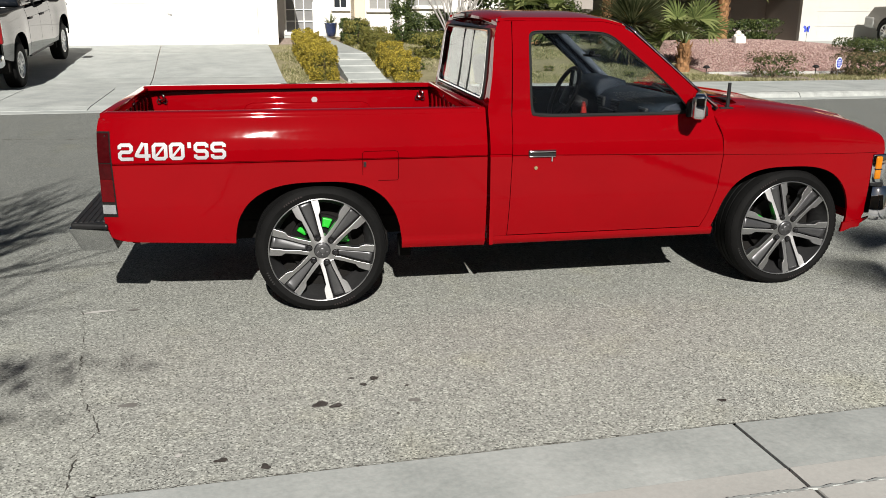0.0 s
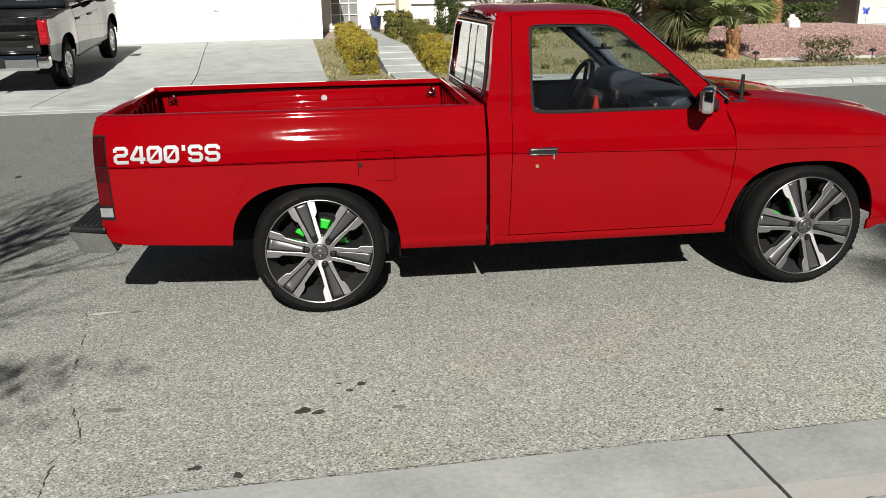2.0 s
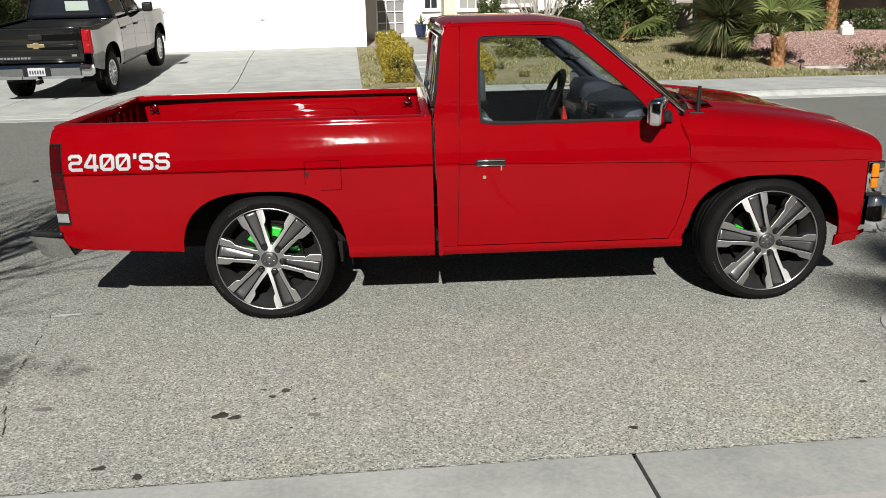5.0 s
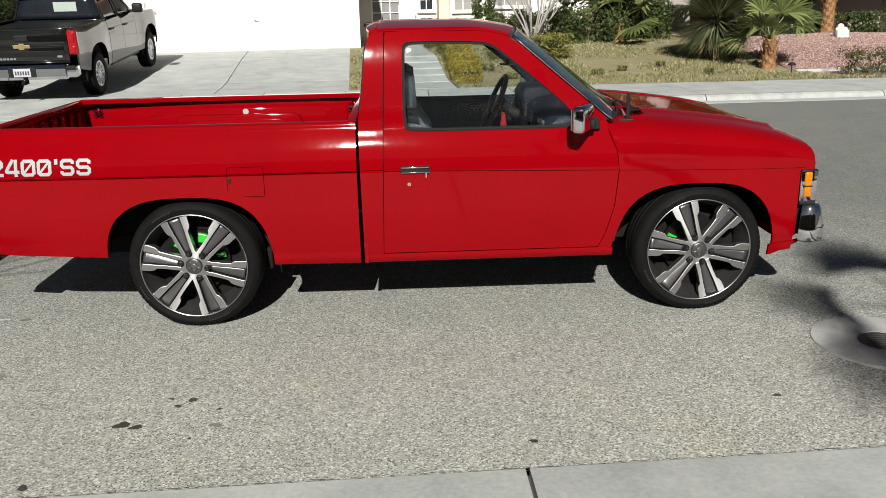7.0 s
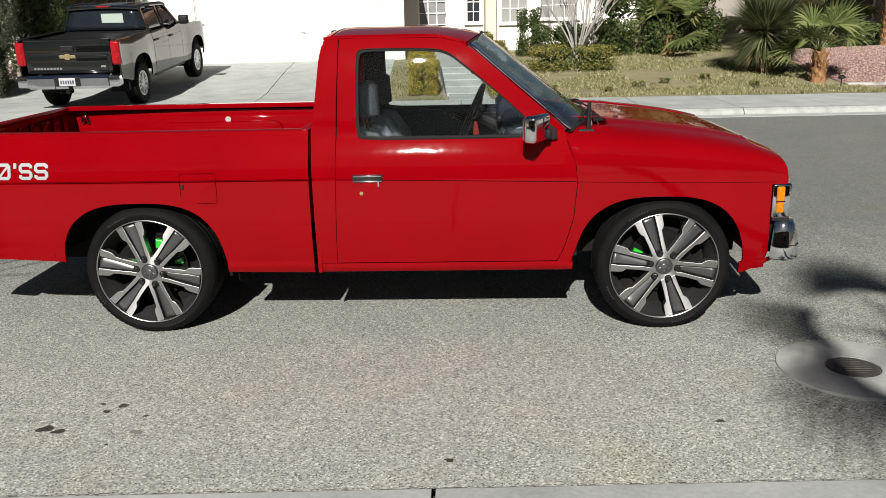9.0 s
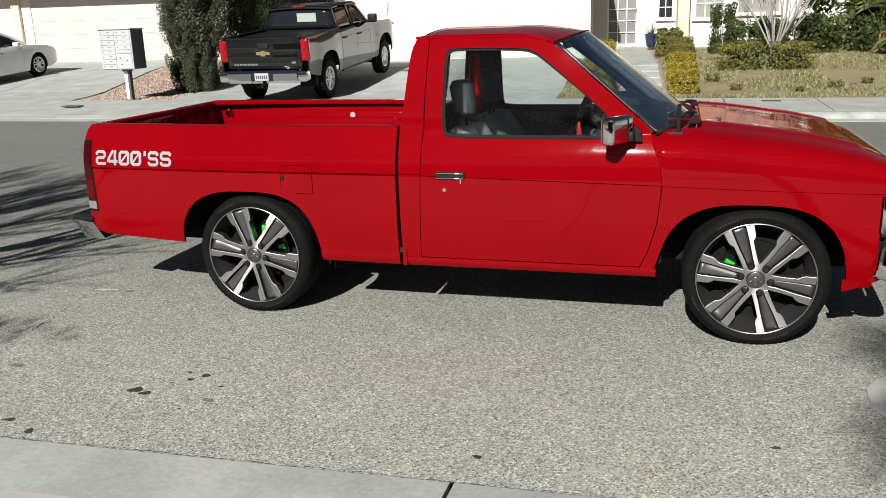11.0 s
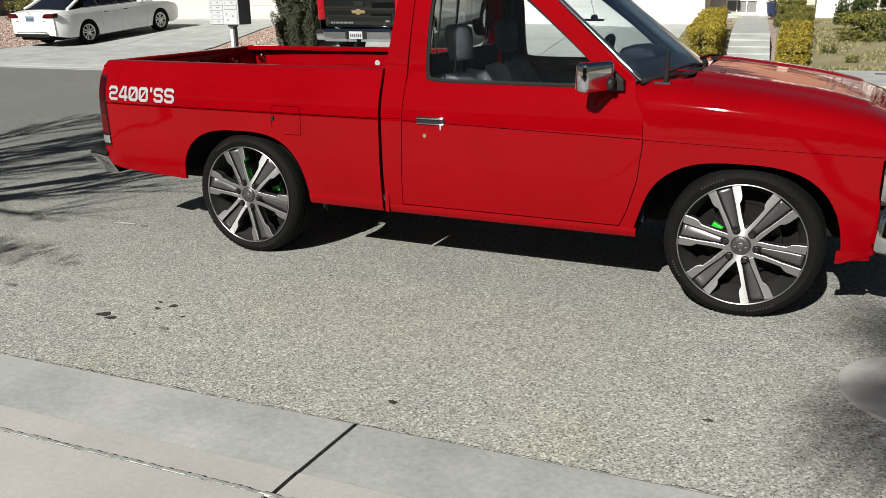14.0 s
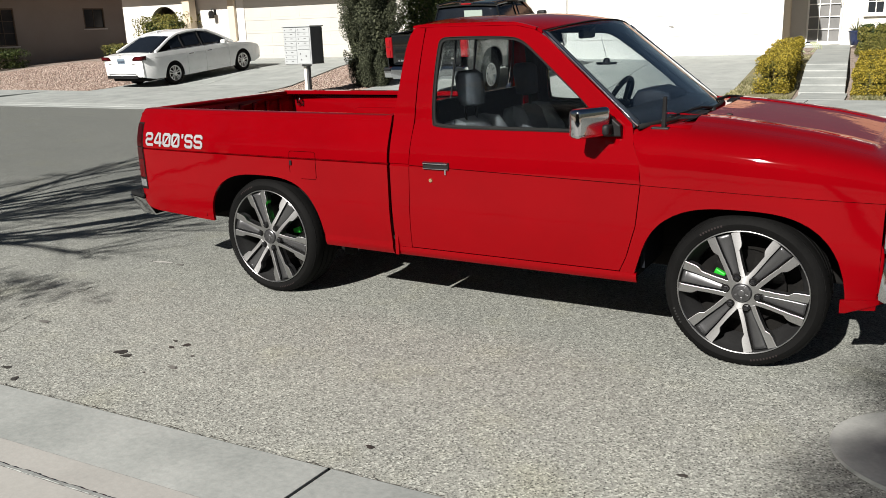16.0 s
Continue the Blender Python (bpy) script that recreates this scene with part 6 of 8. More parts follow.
# lamps at the corners, grille
for side in (-1, 1):
    cl = part("corner_lamp", box((0.095, 0.05, 0.175), (3.218, side * 0.757, 0.668), 0.01), "chrome", front, "amber corner lamp in a chrome surround", True)
    part("amber_lens", box((0.04, 0.05, 0.135), (3.211, side * 0.765, 0.675), 0.008), "amber", cl, smooth=True)
    part("divider", box((0.042, 0.052, 0.006), (3.211, side * 0.7655, 0.668)), "black", cl)
    part("foot", box((0.085, 0.05, 0.02), (3.218, side * 0.758, 0.577), 0.004), "black", cl)
    hl = part("headlamp", box((0.05, 0.3, 0.15), (3.21, side * 0.57, 0.675), 0.012), "chrome", front, "rectangular headlamp in a chrome surround", True)
    part("lens", box((0.02, 0.25, 0.11), (3.234, side * 0.57, 0.675), 0.008), "clear_lens", hl, smooth=True)
gr = part("grille", box((0.04, 0.82, 0.16), (3.2, 0, 0.675), 0.008), "black", front, "black slatted grille")
for i in range(4):
    part("slat", box((0.016, 0.78, 0.01), (3.226, 0, 0.62 + 0.036 * i), 0.003), "chrome", gr)
red("valance", box((0.08, 1.46, 0.08), (3.15, 0, 0.395), 0.02), front)
red("front_panel", box((0.06, 1.52, 0.2), (3.15, 0, 0.49), 0.01), front)
for side in (-1, 1):
    red("valance_end", flank(side, spread(3.033, 3.235, 10), lambda x: 0.294 + 0.42 * max(0, x - 3.05), lambda x: 0.354 + 0.1 * (x - 3.033), lambda x, z: body_half(x, z) + 0.006 - 0.5 * max(0, x - 3.15) ** 1.5, None, (3, 3)), front)
fb = thing("front_bumper", "", "")
fb.parent = truck
plan = [(3.18, 0.797), (3.205, 0.818), (3.245, 0.826), (3.285, 0.815), (3.312, 0.775), (3.325, 0.7), (3.345, 0.35), (3.35, 0)]
plan = [(x, -y) for x, y in plan] + [(x, y) for x, y in plan[-2::-1]]
prof = [(-0.035, 0.375), (-0.005, 0.371), (0.01, 0.381), (0.013, 0.398), (0.007, 0.45), (-0.003, 0.51), (-0.012, 0.55), (-0.021, 0.564), (-0.045, 0.568)]
grid = []
for i, p in enumerate(plan):
    a, b = Vector(plan[max(0, i - 1)]), Vector(plan[min(len(plan) - 1, i + 1)])
    d = (b - a).normalized()
    nrm = Vector((d.y, -d.x))
    grid.append([(p[0] + nrm.x * o, p[1] + nrm.y * o, z) for o, z in prof])
sharp(part("bumper_bar", sheet(grid), "chrome", fb, "polished chrome front bumper", True), 40)
part("rub_strip", tube([(x + 0.004, y, 0.45) for x, y in plan], 0.007, 6), "black", fb)
part("bumper_back", box((0.1, 1.5, 0.14), (3.22, 0, 0.47)), "under", fb)

# underside: frame, axles, wells, exhaust
chassis = thing("chassis", "", "")
chassis.parent = truck
for y in (-0.42, 0.42):
    part("frame_rail", box((4.1, 0.07, 0.11), (1.05, y, 0.38), 0.01), "under", chassis)
for x in (-0.85, 0.45, 1.2, 1.9, 2.9):
    part("cross_member", box((0.08, 0.9, 0.07), (x, 0, 0.38), 0.01), "under", chassis)
part("axle_tube", tube([(0, -0.66, 0.345), (0, 0.66, 0.345)], 0.045, 14), "under", chassis)
part("differential", lathe([(0.001, -0.14), (0.09, -0.11), (0.14, 0), (0.09, 0.11), (0.001, 0.14)], 18, "x"), "under", chassis).matrix_basis = pose(0, 0, 0.345)
part("prop_shaft", tube([(0.1, 0, 0.35), (1.6, 0, 0.38)], 0.04, 12), "under", chassis)
part("front_axle", tube([(2.65, -0.62, 0.33), (2.65, 0.62, 0.33)], 0.04, 12), "under", chassis)
part("exhaust", tube([(1.7, -0.3, 0.3), (0.6, -0.32, 0.28), (0.15, -0.3, 0.42), (-0.4, -0.34, 0.42), (-0.95, -0.5, 0.36)], 0.028, 10), "steel", chassis)
part("silencer", tube([(0.75, -0.32, 0.285), (1.25, -0.32, 0.295)], 0.075, 14), "under", chassis)
part("fuel_tank", box((0.75, 0.42, 0.2), (-0.3, 0.58, 0.43), 0.03), "under", chassis)
part("engine_pan", box((0.6, 0.5, 0.35), (2.55, 0, 0.5), 0.04), "under", chassis)
part("cab_floor_pan", box((1.3, 1.5, 0.03), (1.53, 0, 0.365)), "under", chassis)
for x, y in ((0.33, -0.55), (0.45, -0.62)):
    part("spring_hanger", box((0.07, 0.05, 0.12), (x, y, 0.3), 0.008), "under", chassis)
for x in (-0.018, 2.613):
    for side in (-1, 1):
        well = [(x + 0.475 * math.copysign(abs(math.cos(a)) ** 0.75, math.cos(a)), 0.33 + 0.405 * math.copysign(abs(math.sin(a)) ** 0.75, math.sin(a))) for a in spread(0.14, math.pi - 0.14, 28)]
        wl = [[(px, side * yy, pz) for px, pz in well] for yy in (0.80 if x < 1 else 0.766, 0.45)]
        part("wheel_well", sheet(wl), "under", chassis, smooth=True)
        part("well_back", prism(well, side * 0.45, side * 0.44, "y"), "under", chassis)


# ---- wheels ----
def alloy_wheel(parent, m, caliper, turn):
    """A 22 inch six-lobed alloy: machined rib pairs, dark pockets between them, low tyre. Faces -y."""
    w = thing("wheel", "", "")
    w.parent = parent
    w.matrix_basis = m
    R, half = 0.342, 0.118
    prof = [(0.272, -half + 0.008), (0.285, -half - 0.002), (0.305, -half - 0.006), (0.322, -half + 0.002), (0.335, -half + 0.018), (R, -half + 0.04), (R + 0.001, -0.05), (R - 0.004, -0.048), (R - 0.004, -0.042), (R + 0.001, -0.04),
            (R + 0.001, -0.004), (R - 0.004, -0.002), (R - 0.004, 0.004), (R + 0.001, 0.006), (R + 0.001, 0.04), (R - 0.004, 0.042), (R - 0.004, 0.048), (R, 0.05), (R, half - 0.04), (0.335, half - 0.018), (0.31, half + 0.004), (0.272, half - 0.008)]
    ty = part("tyre", lathe(prof, 96), "tyre", w, "low-profile black tyre", True)
    sharp(ty, 30)
    blocks = bmesh.new()
    for i in range(72):
        a = 2 * math.pi * i / 72
        for y0, y1, sk in ((-half + 0.012, -0.056, 0.06), (0.056, half - 0.012, -0.06)):
            am, wd = a, 0.0095
            pts = []
            for y, da in ((y0, 0.0), (y1, sk)):
                for s in (-1, 1):
                    rr = 0.3315 if (abs(y) > 0.1) else R + 0.0005
                    an = am + da + s * wd / R
                    pts.append((rr, an, y))
            vs = []
            for lift in (0.0, 0.0024):
                for rr, an, y in (pts[0], pts[1], pts[3], pts[2]):
                    vs.append(blocks.verts.new(((rr + lift) * math.cos(an), y, (rr + lift) * math.sin(an))))
            blocks.faces.new(vs[4:])
            for j in range(4):
                blocks.faces.new((vs[j], vs[(j + 1) % 4], vs[(j + 1) % 4 + 4], vs[j + 4]))
    part("shoulder_tread", blocks, "tyre", ty)["kind"] = "stuff"
    # raised print on the sidewall, as plain bars
    for a0, k, mt in ((1.9, 8, "tyre_red"), (4.9, 9, "tyre_red"), (3.5, 6, "tyre_grey")):
        bars = bmesh.new()
        for i in range(k):
            a = a0 + 0.045 * i
            pts = [(r * math.cos(a + d), -half - 0.0068, r * math.sin(a + d)) for r, d in ((0.300, -0.011), (0.300, 0.011), (0.309, 0.011), (0.309, -0.011))]
            bars.faces.new([bars.verts.new(p) for p in pts])
        part("sidewall_print", bars, mt, ty)
    rim = part("rim", lathe([(0.277, -half + 0.0), (0.2765, -half - 0.004), (0.2725, -half - 0.0045), (0.271, -half + 0.001)], 96), "turned", w, "machined alloy rim edge", True)
    part("barrel", lathe([(0.271, -half + 0.001), (0.268, -half + 0.016), (0.258, -half + 0.05), (0.235, -0.02), (0.232, 0.06), (0.255, half - 0.01), (0.275, half)], 72), "barrel", rim, smooth=True)
    # added black disc stands for the shade in the voids behind the spokes
    part("barrel_back", lathe([(0.001, 0.03), (0.234, 0.03)], 48), "under", rim)
    face = -half + 0.002

    def polar(r, t, a):
        return r * math.cos(a) - t * math.sin(a), r * math.sin(a) + t * math.cos(a)

    for i in range(6):
        a = turn + math.pi / 3 * i
        # satin pocket between two ribs, hollow across and rising to the rim
        grid = []
        for r in spread(0.076, 0.262, 12):
            wd = lerp([(0.076, 0.0135), (0.10, 0.0145), (0.19, 0.0235), (0.262, 0.0285)], r)
            row = []
            for f in spread(-1, 1, 7):
                x, z = polar(r, f * wd, a)
                row.append((x, face + 0.011 - 0.005 * f - 0.006 * max(0, (r - 0.22) / 0.042) ** 2 + 0.004 * f * f, z))
            grid.append(row)
        part("pocket", shell(grid, (0, 0.012, 0)), "gunmetal", rim, smooth=True)
        # black plate gives the shaded groove between rib and pocket its colour
        part("pocket_bed", prism([polar(r, t, a) for r, t in ((0.07, -0.03), (0.25, -0.05), (0.262, -0.05), (0.262, 0.05), (0.25, 0.05), (0.07, 0.03))], face + 0.026, face + 0.04, "y"), "under", rim)
        for s in (-1, 1):
            rib = [(0.0645, 0.0185), (0.10, 0.0185), (0.19, 0.0285), (0.2655, 0.034), (0.2645, 0.072), (0.215, 0.0655), (0.2, 0.0605), (0.184, 0.0465), (0.13, 0.0405), (0.0665, 0.037)]
            ob = part("spoke", prism([polar(r, s * t, a) for r, t in rib][::s], face, face + 0.018, "y", 0.0012), "turned", rim, "machined bright spoke")
            sides = [(0.068, 0.0205), (0.10, 0.021), (0.19, 0.031), (0.262, 0.0365), (0.262, 0.0695), (0.217, 0.063), (0.202, 0.058), (0.186, 0.044), (0.13, 0.038), (0.07, 0.035)]
            part("spoke_side", prism([polar(r, s * t, a) for r, t in sides][::s], face + 0.017, face + 0.05, "y"), "gunmetal", rim)
    part("hub_plate", lathe([(0.001, face + 0.0018), (0.0765, face + 0.0018), (0.079, face + 0.004), (0.08, face + 0.06)], 48), "turned", rim)
    cap = part("centre_cap", lathe([(0.001, face - 0.010), (0.030, face - 0.0095), (0.0385, face - 0.0075), (0.043, face - 0.002), (0.0435, face + 0.01)], 40), "cap_grey", rim, "engraved grey centre cap", True)
    part("cap_mark", lathe([(0.0335, face - 0.0095), (0.0365, face - 0.0092), (0.0365, face - 0.006), (0.0335, face - 0.006)], 36, closed=True), "gunmetal", cap)
    part("cap_mark", lathe([(0.001, face - 0.0112), (0.012, face - 0.011), (0.017, face - 0.0095), (0.017, face - 0.006)], 24), "gunmetal", cap, smooth=True)
    for i in range(5):
        a = 0.6 + 1.2566 * i
        mark = part("cap_mark", box((0.009, 0.004, 0.013), (0, face - 0.0098, 0.0235), 0.0015), "gunmetal", cap)
        mark.rotation_euler = (0, a, 0)
    for i in range(6):
        a = turn + math.pi / 3 * i
        seat = part("nut_seat", lathe([(0.001, face + 0.0008), (0.0178, face + 0.0008), (0.0185, face + 0.003)], 20), "under", rim)
        seat.matrix_basis = pose(0.069 * math.cos(a), 0, 0.069 * math.sin(a))
        nut = part("wheel_nut", lathe([(0.001, face - 0.0155), (0.0075, face - 0.015), (0.012, face - 0.011), (0.015, face - 0.002), (0.016, face + 0.002)], 6), "black_chrome", rim)
        nut.matrix_basis = pose(0.069 * math.cos(a), 0, 0.069 * math.sin(a))
    part("brake_disc", lathe([(0.06, 0.0), (0.165, 0.0), (0.165, 0.02), (0.06, 0.02)], 48, closed=True), "disc_dark", w, "dark brake disc")
    for a0, a1 in caliper:
        arc = [(0.15 * math.cos(a), 0.15 * math.sin(a)) for a in spread(a0, a1, 8)] + [(0.1 * math.cos(a), 0.1 * math.sin(a)) for a in spread(a1, a0, 8)]
        part("caliper", prism(arc, -0.02, 0.06, "y", 0.006), "green", w, "bright green brake caliper")
    return w


alloy_wheel(truck, pose(-0.005, -0.678, 0.338), [(1.14, 1.5), (2.3, 2.55), (0.1, 0.34)], math.radians(48))
alloy_wheel(truck, pose(2.65, -0.678, 0.34), [(2.65, 2.83)], math.radians(50))
alloy_wheel(truck, pose(0, 0.678, 0.344, 0, 0, 180), [(1.14, 1.5), (2.3, 2.55)], math.radians(12))
alloy_wheel(truck, pose(2.65, 0.678, 0.344, 0, 0, 180), [(2.5, 3.2)], math.radians(22))


# ---- the parked cars ----
def plain_wheel(parent, m, R, half, rim_r, spokes, material, label):
    """A road wheel with paired spokes. Faces -y."""
    w = thing("wheel", "", "")
    w.parent = parent
    w.matrix_basis = m
    prof = [(rim_r, -half + 0.01), (rim_r + 0.02, -half - 0.002), (R - 0.03, -half - 0.004), (R - 0.008, -half + 0.02), (R, -half + 0.05), (R, half - 0.05), (R - 0.01, half - 0.02), (rim_r, half - 0.01)]
    part("tyre", lathe(prof, 48), "tyre", w, "black tyre", True)
    rim = part("rim", lathe([(rim_r + 0.004, -half + 0.004), (rim_r - 0.012, -half), (rim_r - 0.02, -half + 0.03), (rim_r - 0.04, 0.02), (rim_r - 0.02, half - 0.02)], 48), material, w, label, True)
    for i in range(spokes):
        a = 2 * math.pi * (i + 0.25) / spokes
        for s in (-1, 1):
            pts = [(0.04, s * 0.004), (rim_r - 0.012, s * 0.03), (rim_r - 0.012, s * 0.062), (0.05, s * 0.03)]
            poly = [(r * math.cos(a) - t * math.sin(a), r * math.sin(a) + t * math.cos(a)) for r, t in pts]
            part("spoke", prism(poly[::s], -half + 0.012, -half + 0.04, "y", 0.003), material, rim)
    part("hub", lathe([(0.001, -half), (0.035, -half + 0.002), (0.06, -half + 0.015), (0.065, -half + 0.05)], 24), material, rim, smooth=True)
    part("brake", lathe([(0.05, 0.0), (0.15, 0.0), (0.15, 0.02), (0.05, 0.02)], 32, closed=True), "under", w)
    return w


def grey_pickup(m):
    t = thing("grey_pickup_truck", "dark grey four-door pickup parked nose-in on the driveway", "pickup truck", m)

    def half(x, z):
        w = 0.985 - 0.25 * max(0, 0.75 - z) ** 2 - 0.5 * max(0, z - 1.02) ** 2
        for cx in (0.0, 3.645):
            w += 0.03 * math.exp(-((x - cx) / 0.6) ** 4) * (0.3 + 0.7 * math.exp(-((z - 0.8) / 0.35) ** 4))
        if x > 4.1:
            w -= 0.09 * ((x - 4.1) / 0.5) ** 2
        return w

    low = [(-1.05, 0.62), (-0.6, 0.52), (0.6, 0.46), (3.0, 0.46), (4.3, 0.48), (4.6, 0.52)]

    def bottom(x):
        return max(lerp(low, x), arch(x, 0.0, 0.53, 0.4, 0.97, 2.6, 2.6), arch(x, 3.645, 0.53, 0.4, 0.97, 2.6, 2.6))

    def gp(name, bm, parent=t, label="", angle=35):
        return sharp(part(name, bm, "grey_paint", parent, label, smooth=True), angle)
    for side in (-1, 1):
        gp("bed_side", flank(side, spread(-1.06, 0.78, 30) + [x for x in arch_xs(0, 0.53)], bottom, lambda x: 1.36, half, None, (14, 8), 0.03))
        gp("front_wing", flank(side, spread(2.62, 4.62, 34) + [x for x in arch_xs(3.645, 0.53)], bottom, lambda x: lerp([(2.62, 1.33), (4.2, 1.27), (4.62, 1.12)], x), half, None, (14, 8), 0.03))
        for nm, a, b in (("rear_door", 0.8, 1.7), ("front_door", 1.71, 2.61)):
            dr = gp(nm, flank(side, spread(a, b, 12), lambda x: 0.47, lambda x: 1.33, half, lambda x: 1.16, (10, 6), 0.03))
            hx = a + 0.14
            part("handle", box((0.2, 0.03, 0.04), (hx + 0.05, side * (half(hx, 1.14) + 0.016), 1.14), 0.01), "black", dr, "black door handle")
            hw = lambda z: 0.9 - 0.32 * (z - 1.33)
            tops = [(0.8, 1.74), (1.3, 1.79), (2.0, 1.79), (2.25, 1.7), (2.7, 1.37)]
            cols = [[(x, side * hw(z), z) for z in spread(1.345, max(1.36, lerp(tops, x) - 0.01), 6)] for x in spread(a + 0.04, b - 0.05, 10)]
            part("window_glass", shell(cols, (0, -side * 0.01, 0)), "tint", dr, "dark tinted side glass", True)
        gp("cab_pillar", slanted(side, lambda z: 0.78 + 0.12 * (z - 1.33), lambda z: 0.85 + 0.12 * (z - 1.33), spread(1.33, 1.8, 6), lambda x, z: 0.905 - 0.32 * (z - 1.33), None, 3, 0.03))
        gp("door_pillar", slanted(side, lambda z: 1.66, lambda z: 1.75, spread(1.33, 1.8, 6), lambda x, z: 0.903 - 0.32 * (z - 1.33), None, 3, 0.02))
        gp("front_pillar", slanted(side, lambda z: 2.64 - 1.02 * (z - 1.33), lambda z: 2.76 - 1.02 * (z - 1.33), spread(1.33, 1.8, 8), lambda x, z: 0.905 - 0.32 * (z - 1.33), None, 3, 0.03))
        gp("roof_rail", tube([(0.82, side * 0.745, 1.82), (1.4, side * 0.75, 1.84), (2.1, side * 0.74, 1.82), (2.3, side * 0.745, 1.78)], 0.045, 10))
        sl = part("tail_lamp", box((0.12, 0.17, 0.44), (-1.03, side * 0.915, 1.1), 0.03), "lamp_red", t, "tall red tail lamp", True)
        part("lens", box((0.02, 0.095, 0.16), (-1.098, side * 0.915, 1.2), 0.01), "lamp_red", sl, smooth=True)
        part("lens", box((0.02, 0.095, 0.13), (-1.098, side * 0.915, 0.98), 0.01), "lamp_red", sl, smooth=True)
        mr = part("door_mirror", box((0.14, 0.22, 0.2), (2.52, side * 1.1, 1.43), 0.04, 3), "black", t, "black door mirror", True)
        part("arm", box((0.08, 0.14, 0.05), (2.55, side * 0.97, 1.37), 0.015), "black", mr)
        part("rocker", box((1.9, 0.05, 0.06), (1.75, side * 0.93, 0.44), 0.015), "black", t)
        for x in (0.0, 3.645):
            part("wheel_well", prism([(x + 0.55 * math.cos(a), 0.40 + 0.56 * math.sin(a)) for a in spread(-0.2, math.pi + 0.2, 16)], side * 0.9, side * 0.5, "y"), "under", t)
            plain_wheel(t, pose(x, side * 0.835, 0.37, 0, 0, 0 if side < 0 else 180), 0.42, 0.13, 0.245, 6, "machined", "bright six-spoke alloy rim")
    gp("roof", shell([[(x, y, 1.83 + 0.035 * (1 - (y / 0.76) ** 2) - 0.06 * max(0, (x - 1.9) / 0.4) ** 2 - 0.03 * max(0, (1.0 - x) / 0.2) ** 2) for y in spread(-0.76, 0.76, 15)] for x in spread(0.8, 2.3, 14)], (0, 0, -0.03)))
    rw = shell([[(0.8 + 0.06 * v, y * (0.86 - 0.14 * v), 1.37 + 0.43 * v) for y in spread(-1, 1, 8)] for v in spread(0, 1, 5)], (0.02, 0, 0))
    rear_g = part("rear_glass", rw, "tint", t, "dark rear window", True)
    # pale panel on the opaque glass paints the brightness seen through it
    part("sticker", box((0.004, 0.46, 0.2), (0.822, -0.16, 1.6)), "window_patch", rear_g, "pale panel painted for the view through the rear window").rotation_euler = (0, 0, 0)
    bl = part("brake_lamp", box((0.05, 0.36, 0.05), (0.82, 0, 1.845), 0.01), "black", t, "high brake lamp above the rear window")
    part("lens", box((0.01, 0.26, 0.03), (0.794, 0, 1.845), 0.003), "lamp_red", bl)
    part("windscreen", shell([[(2.72 - 0.45 * v + 0.08 * (1 - s * s), s * (0.88 - 0.14 * v), 1.34 + 0.47 * v) for s in spread(-1, 1, 9)] for v in spread(0, 1, 5)], (-0.02, 0, -0.01)), "tint", t, "dark windscreen", True)
    gp("cab_back", box((0.04, 1.86, 0.8), (0.8, 0, 0.95), 0.01))
    gp("bonnet", shell([[(x, y, lerp([(2.62, 1.33), (4.2, 1.27), (4.62, 1.12)], x) + 0.05 * (1 - (y / 0.93) ** 4)) for y in spread(-0.93, 0.93, 15)] for x in spread(2.7, 4.62, 12)], (0, 0, -0.03)))
    part("front_grille", box((0.1, 1.8, 0.6), (4.6, 0, 0.85), 0.05), "chrome", t, "chrome front grille")
    tg = gp("tailgate", box((0.07, 1.66, 0.62), (-1.045, 0, 1.04), 0.025))
    gp("top_lip", box((0.1, 1.66, 0.04), (-1.04, 0, 1.355), 0.015), tg)
    gp("pressing", box((0.02, 1.5, 0.28), (-1.083, 0, 0.92), 0.008), tg)
    part("handle", box((0.02, 0.26, 0.11), (-1.09, 0, 1.2), 0.015), "black", tg, "black tailgate handle")
    bow = [(-0.15, 0.028), (-0.16, -0.03), (-0.05, -0.03), (-0.04, -0.055), (0.05, -0.055), (0.06, -0.03), (0.15, -0.028), (0.16, 0.03), (0.05, 0.03), (0.04, 0.055), (-0.05, 0.055), (-0.06, 0.03)]
    part("emblem", prism([(y, 1.05 + z) for y, z in bow], -1.115, -1.083, "x", 0.004), "gold", tg, "gold tailgate emblem")
    for i in range(9):
        part("name_bar", box((0.006, 0.045, 0.035), (-1.0975, 0.66 - 0.062 * i, 0.83)), "box_dark", tg)
    part("badge", box((0.006, 0.09, 0.035), (-1.0975, -0.66, 0.86)), "steel", tg)
    rail = lambda y: box((1.8, 0.09, 0.03), (-0.14, y, 1.365), 0.01)
    part("rail_cap", rail(-0.92), "black", t)
    part("rail_cap", rail(0.92), "black", t)
    part("cover", box((1.8, 1.76, 0.02), (-0.14, 0, 1.31), 0.005), "black", t, "black bed floor cover")
    rb = part("rear_bumper", prism([(-1.27, 0.66), (-1.27, 0.52), (-1.22, 0.46), (-1.02, 0.46), (-1.02, 0.72), (-1.22, 0.72)], -0.78, 0.78, "y", 0.015), "chrome", t, "chrome step bumper", True)
    sharp(rb)
    for s in (-1, 1):
        part("bumper_end", box((0.24, 0.2, 0.22), (-1.13, s * 0.88, 0.6), 0.03), "chrome", rb, smooth=True)
        part("step_hole", box((0.16, 0.16, 0.07), (-1.19, s * 0.88, 0.66), 0.01), "black", rb)
    part("plate_recess", box((0.02, 0.5, 0.17), (-1.268, 0, 0.6), 0.004), "black", rb)
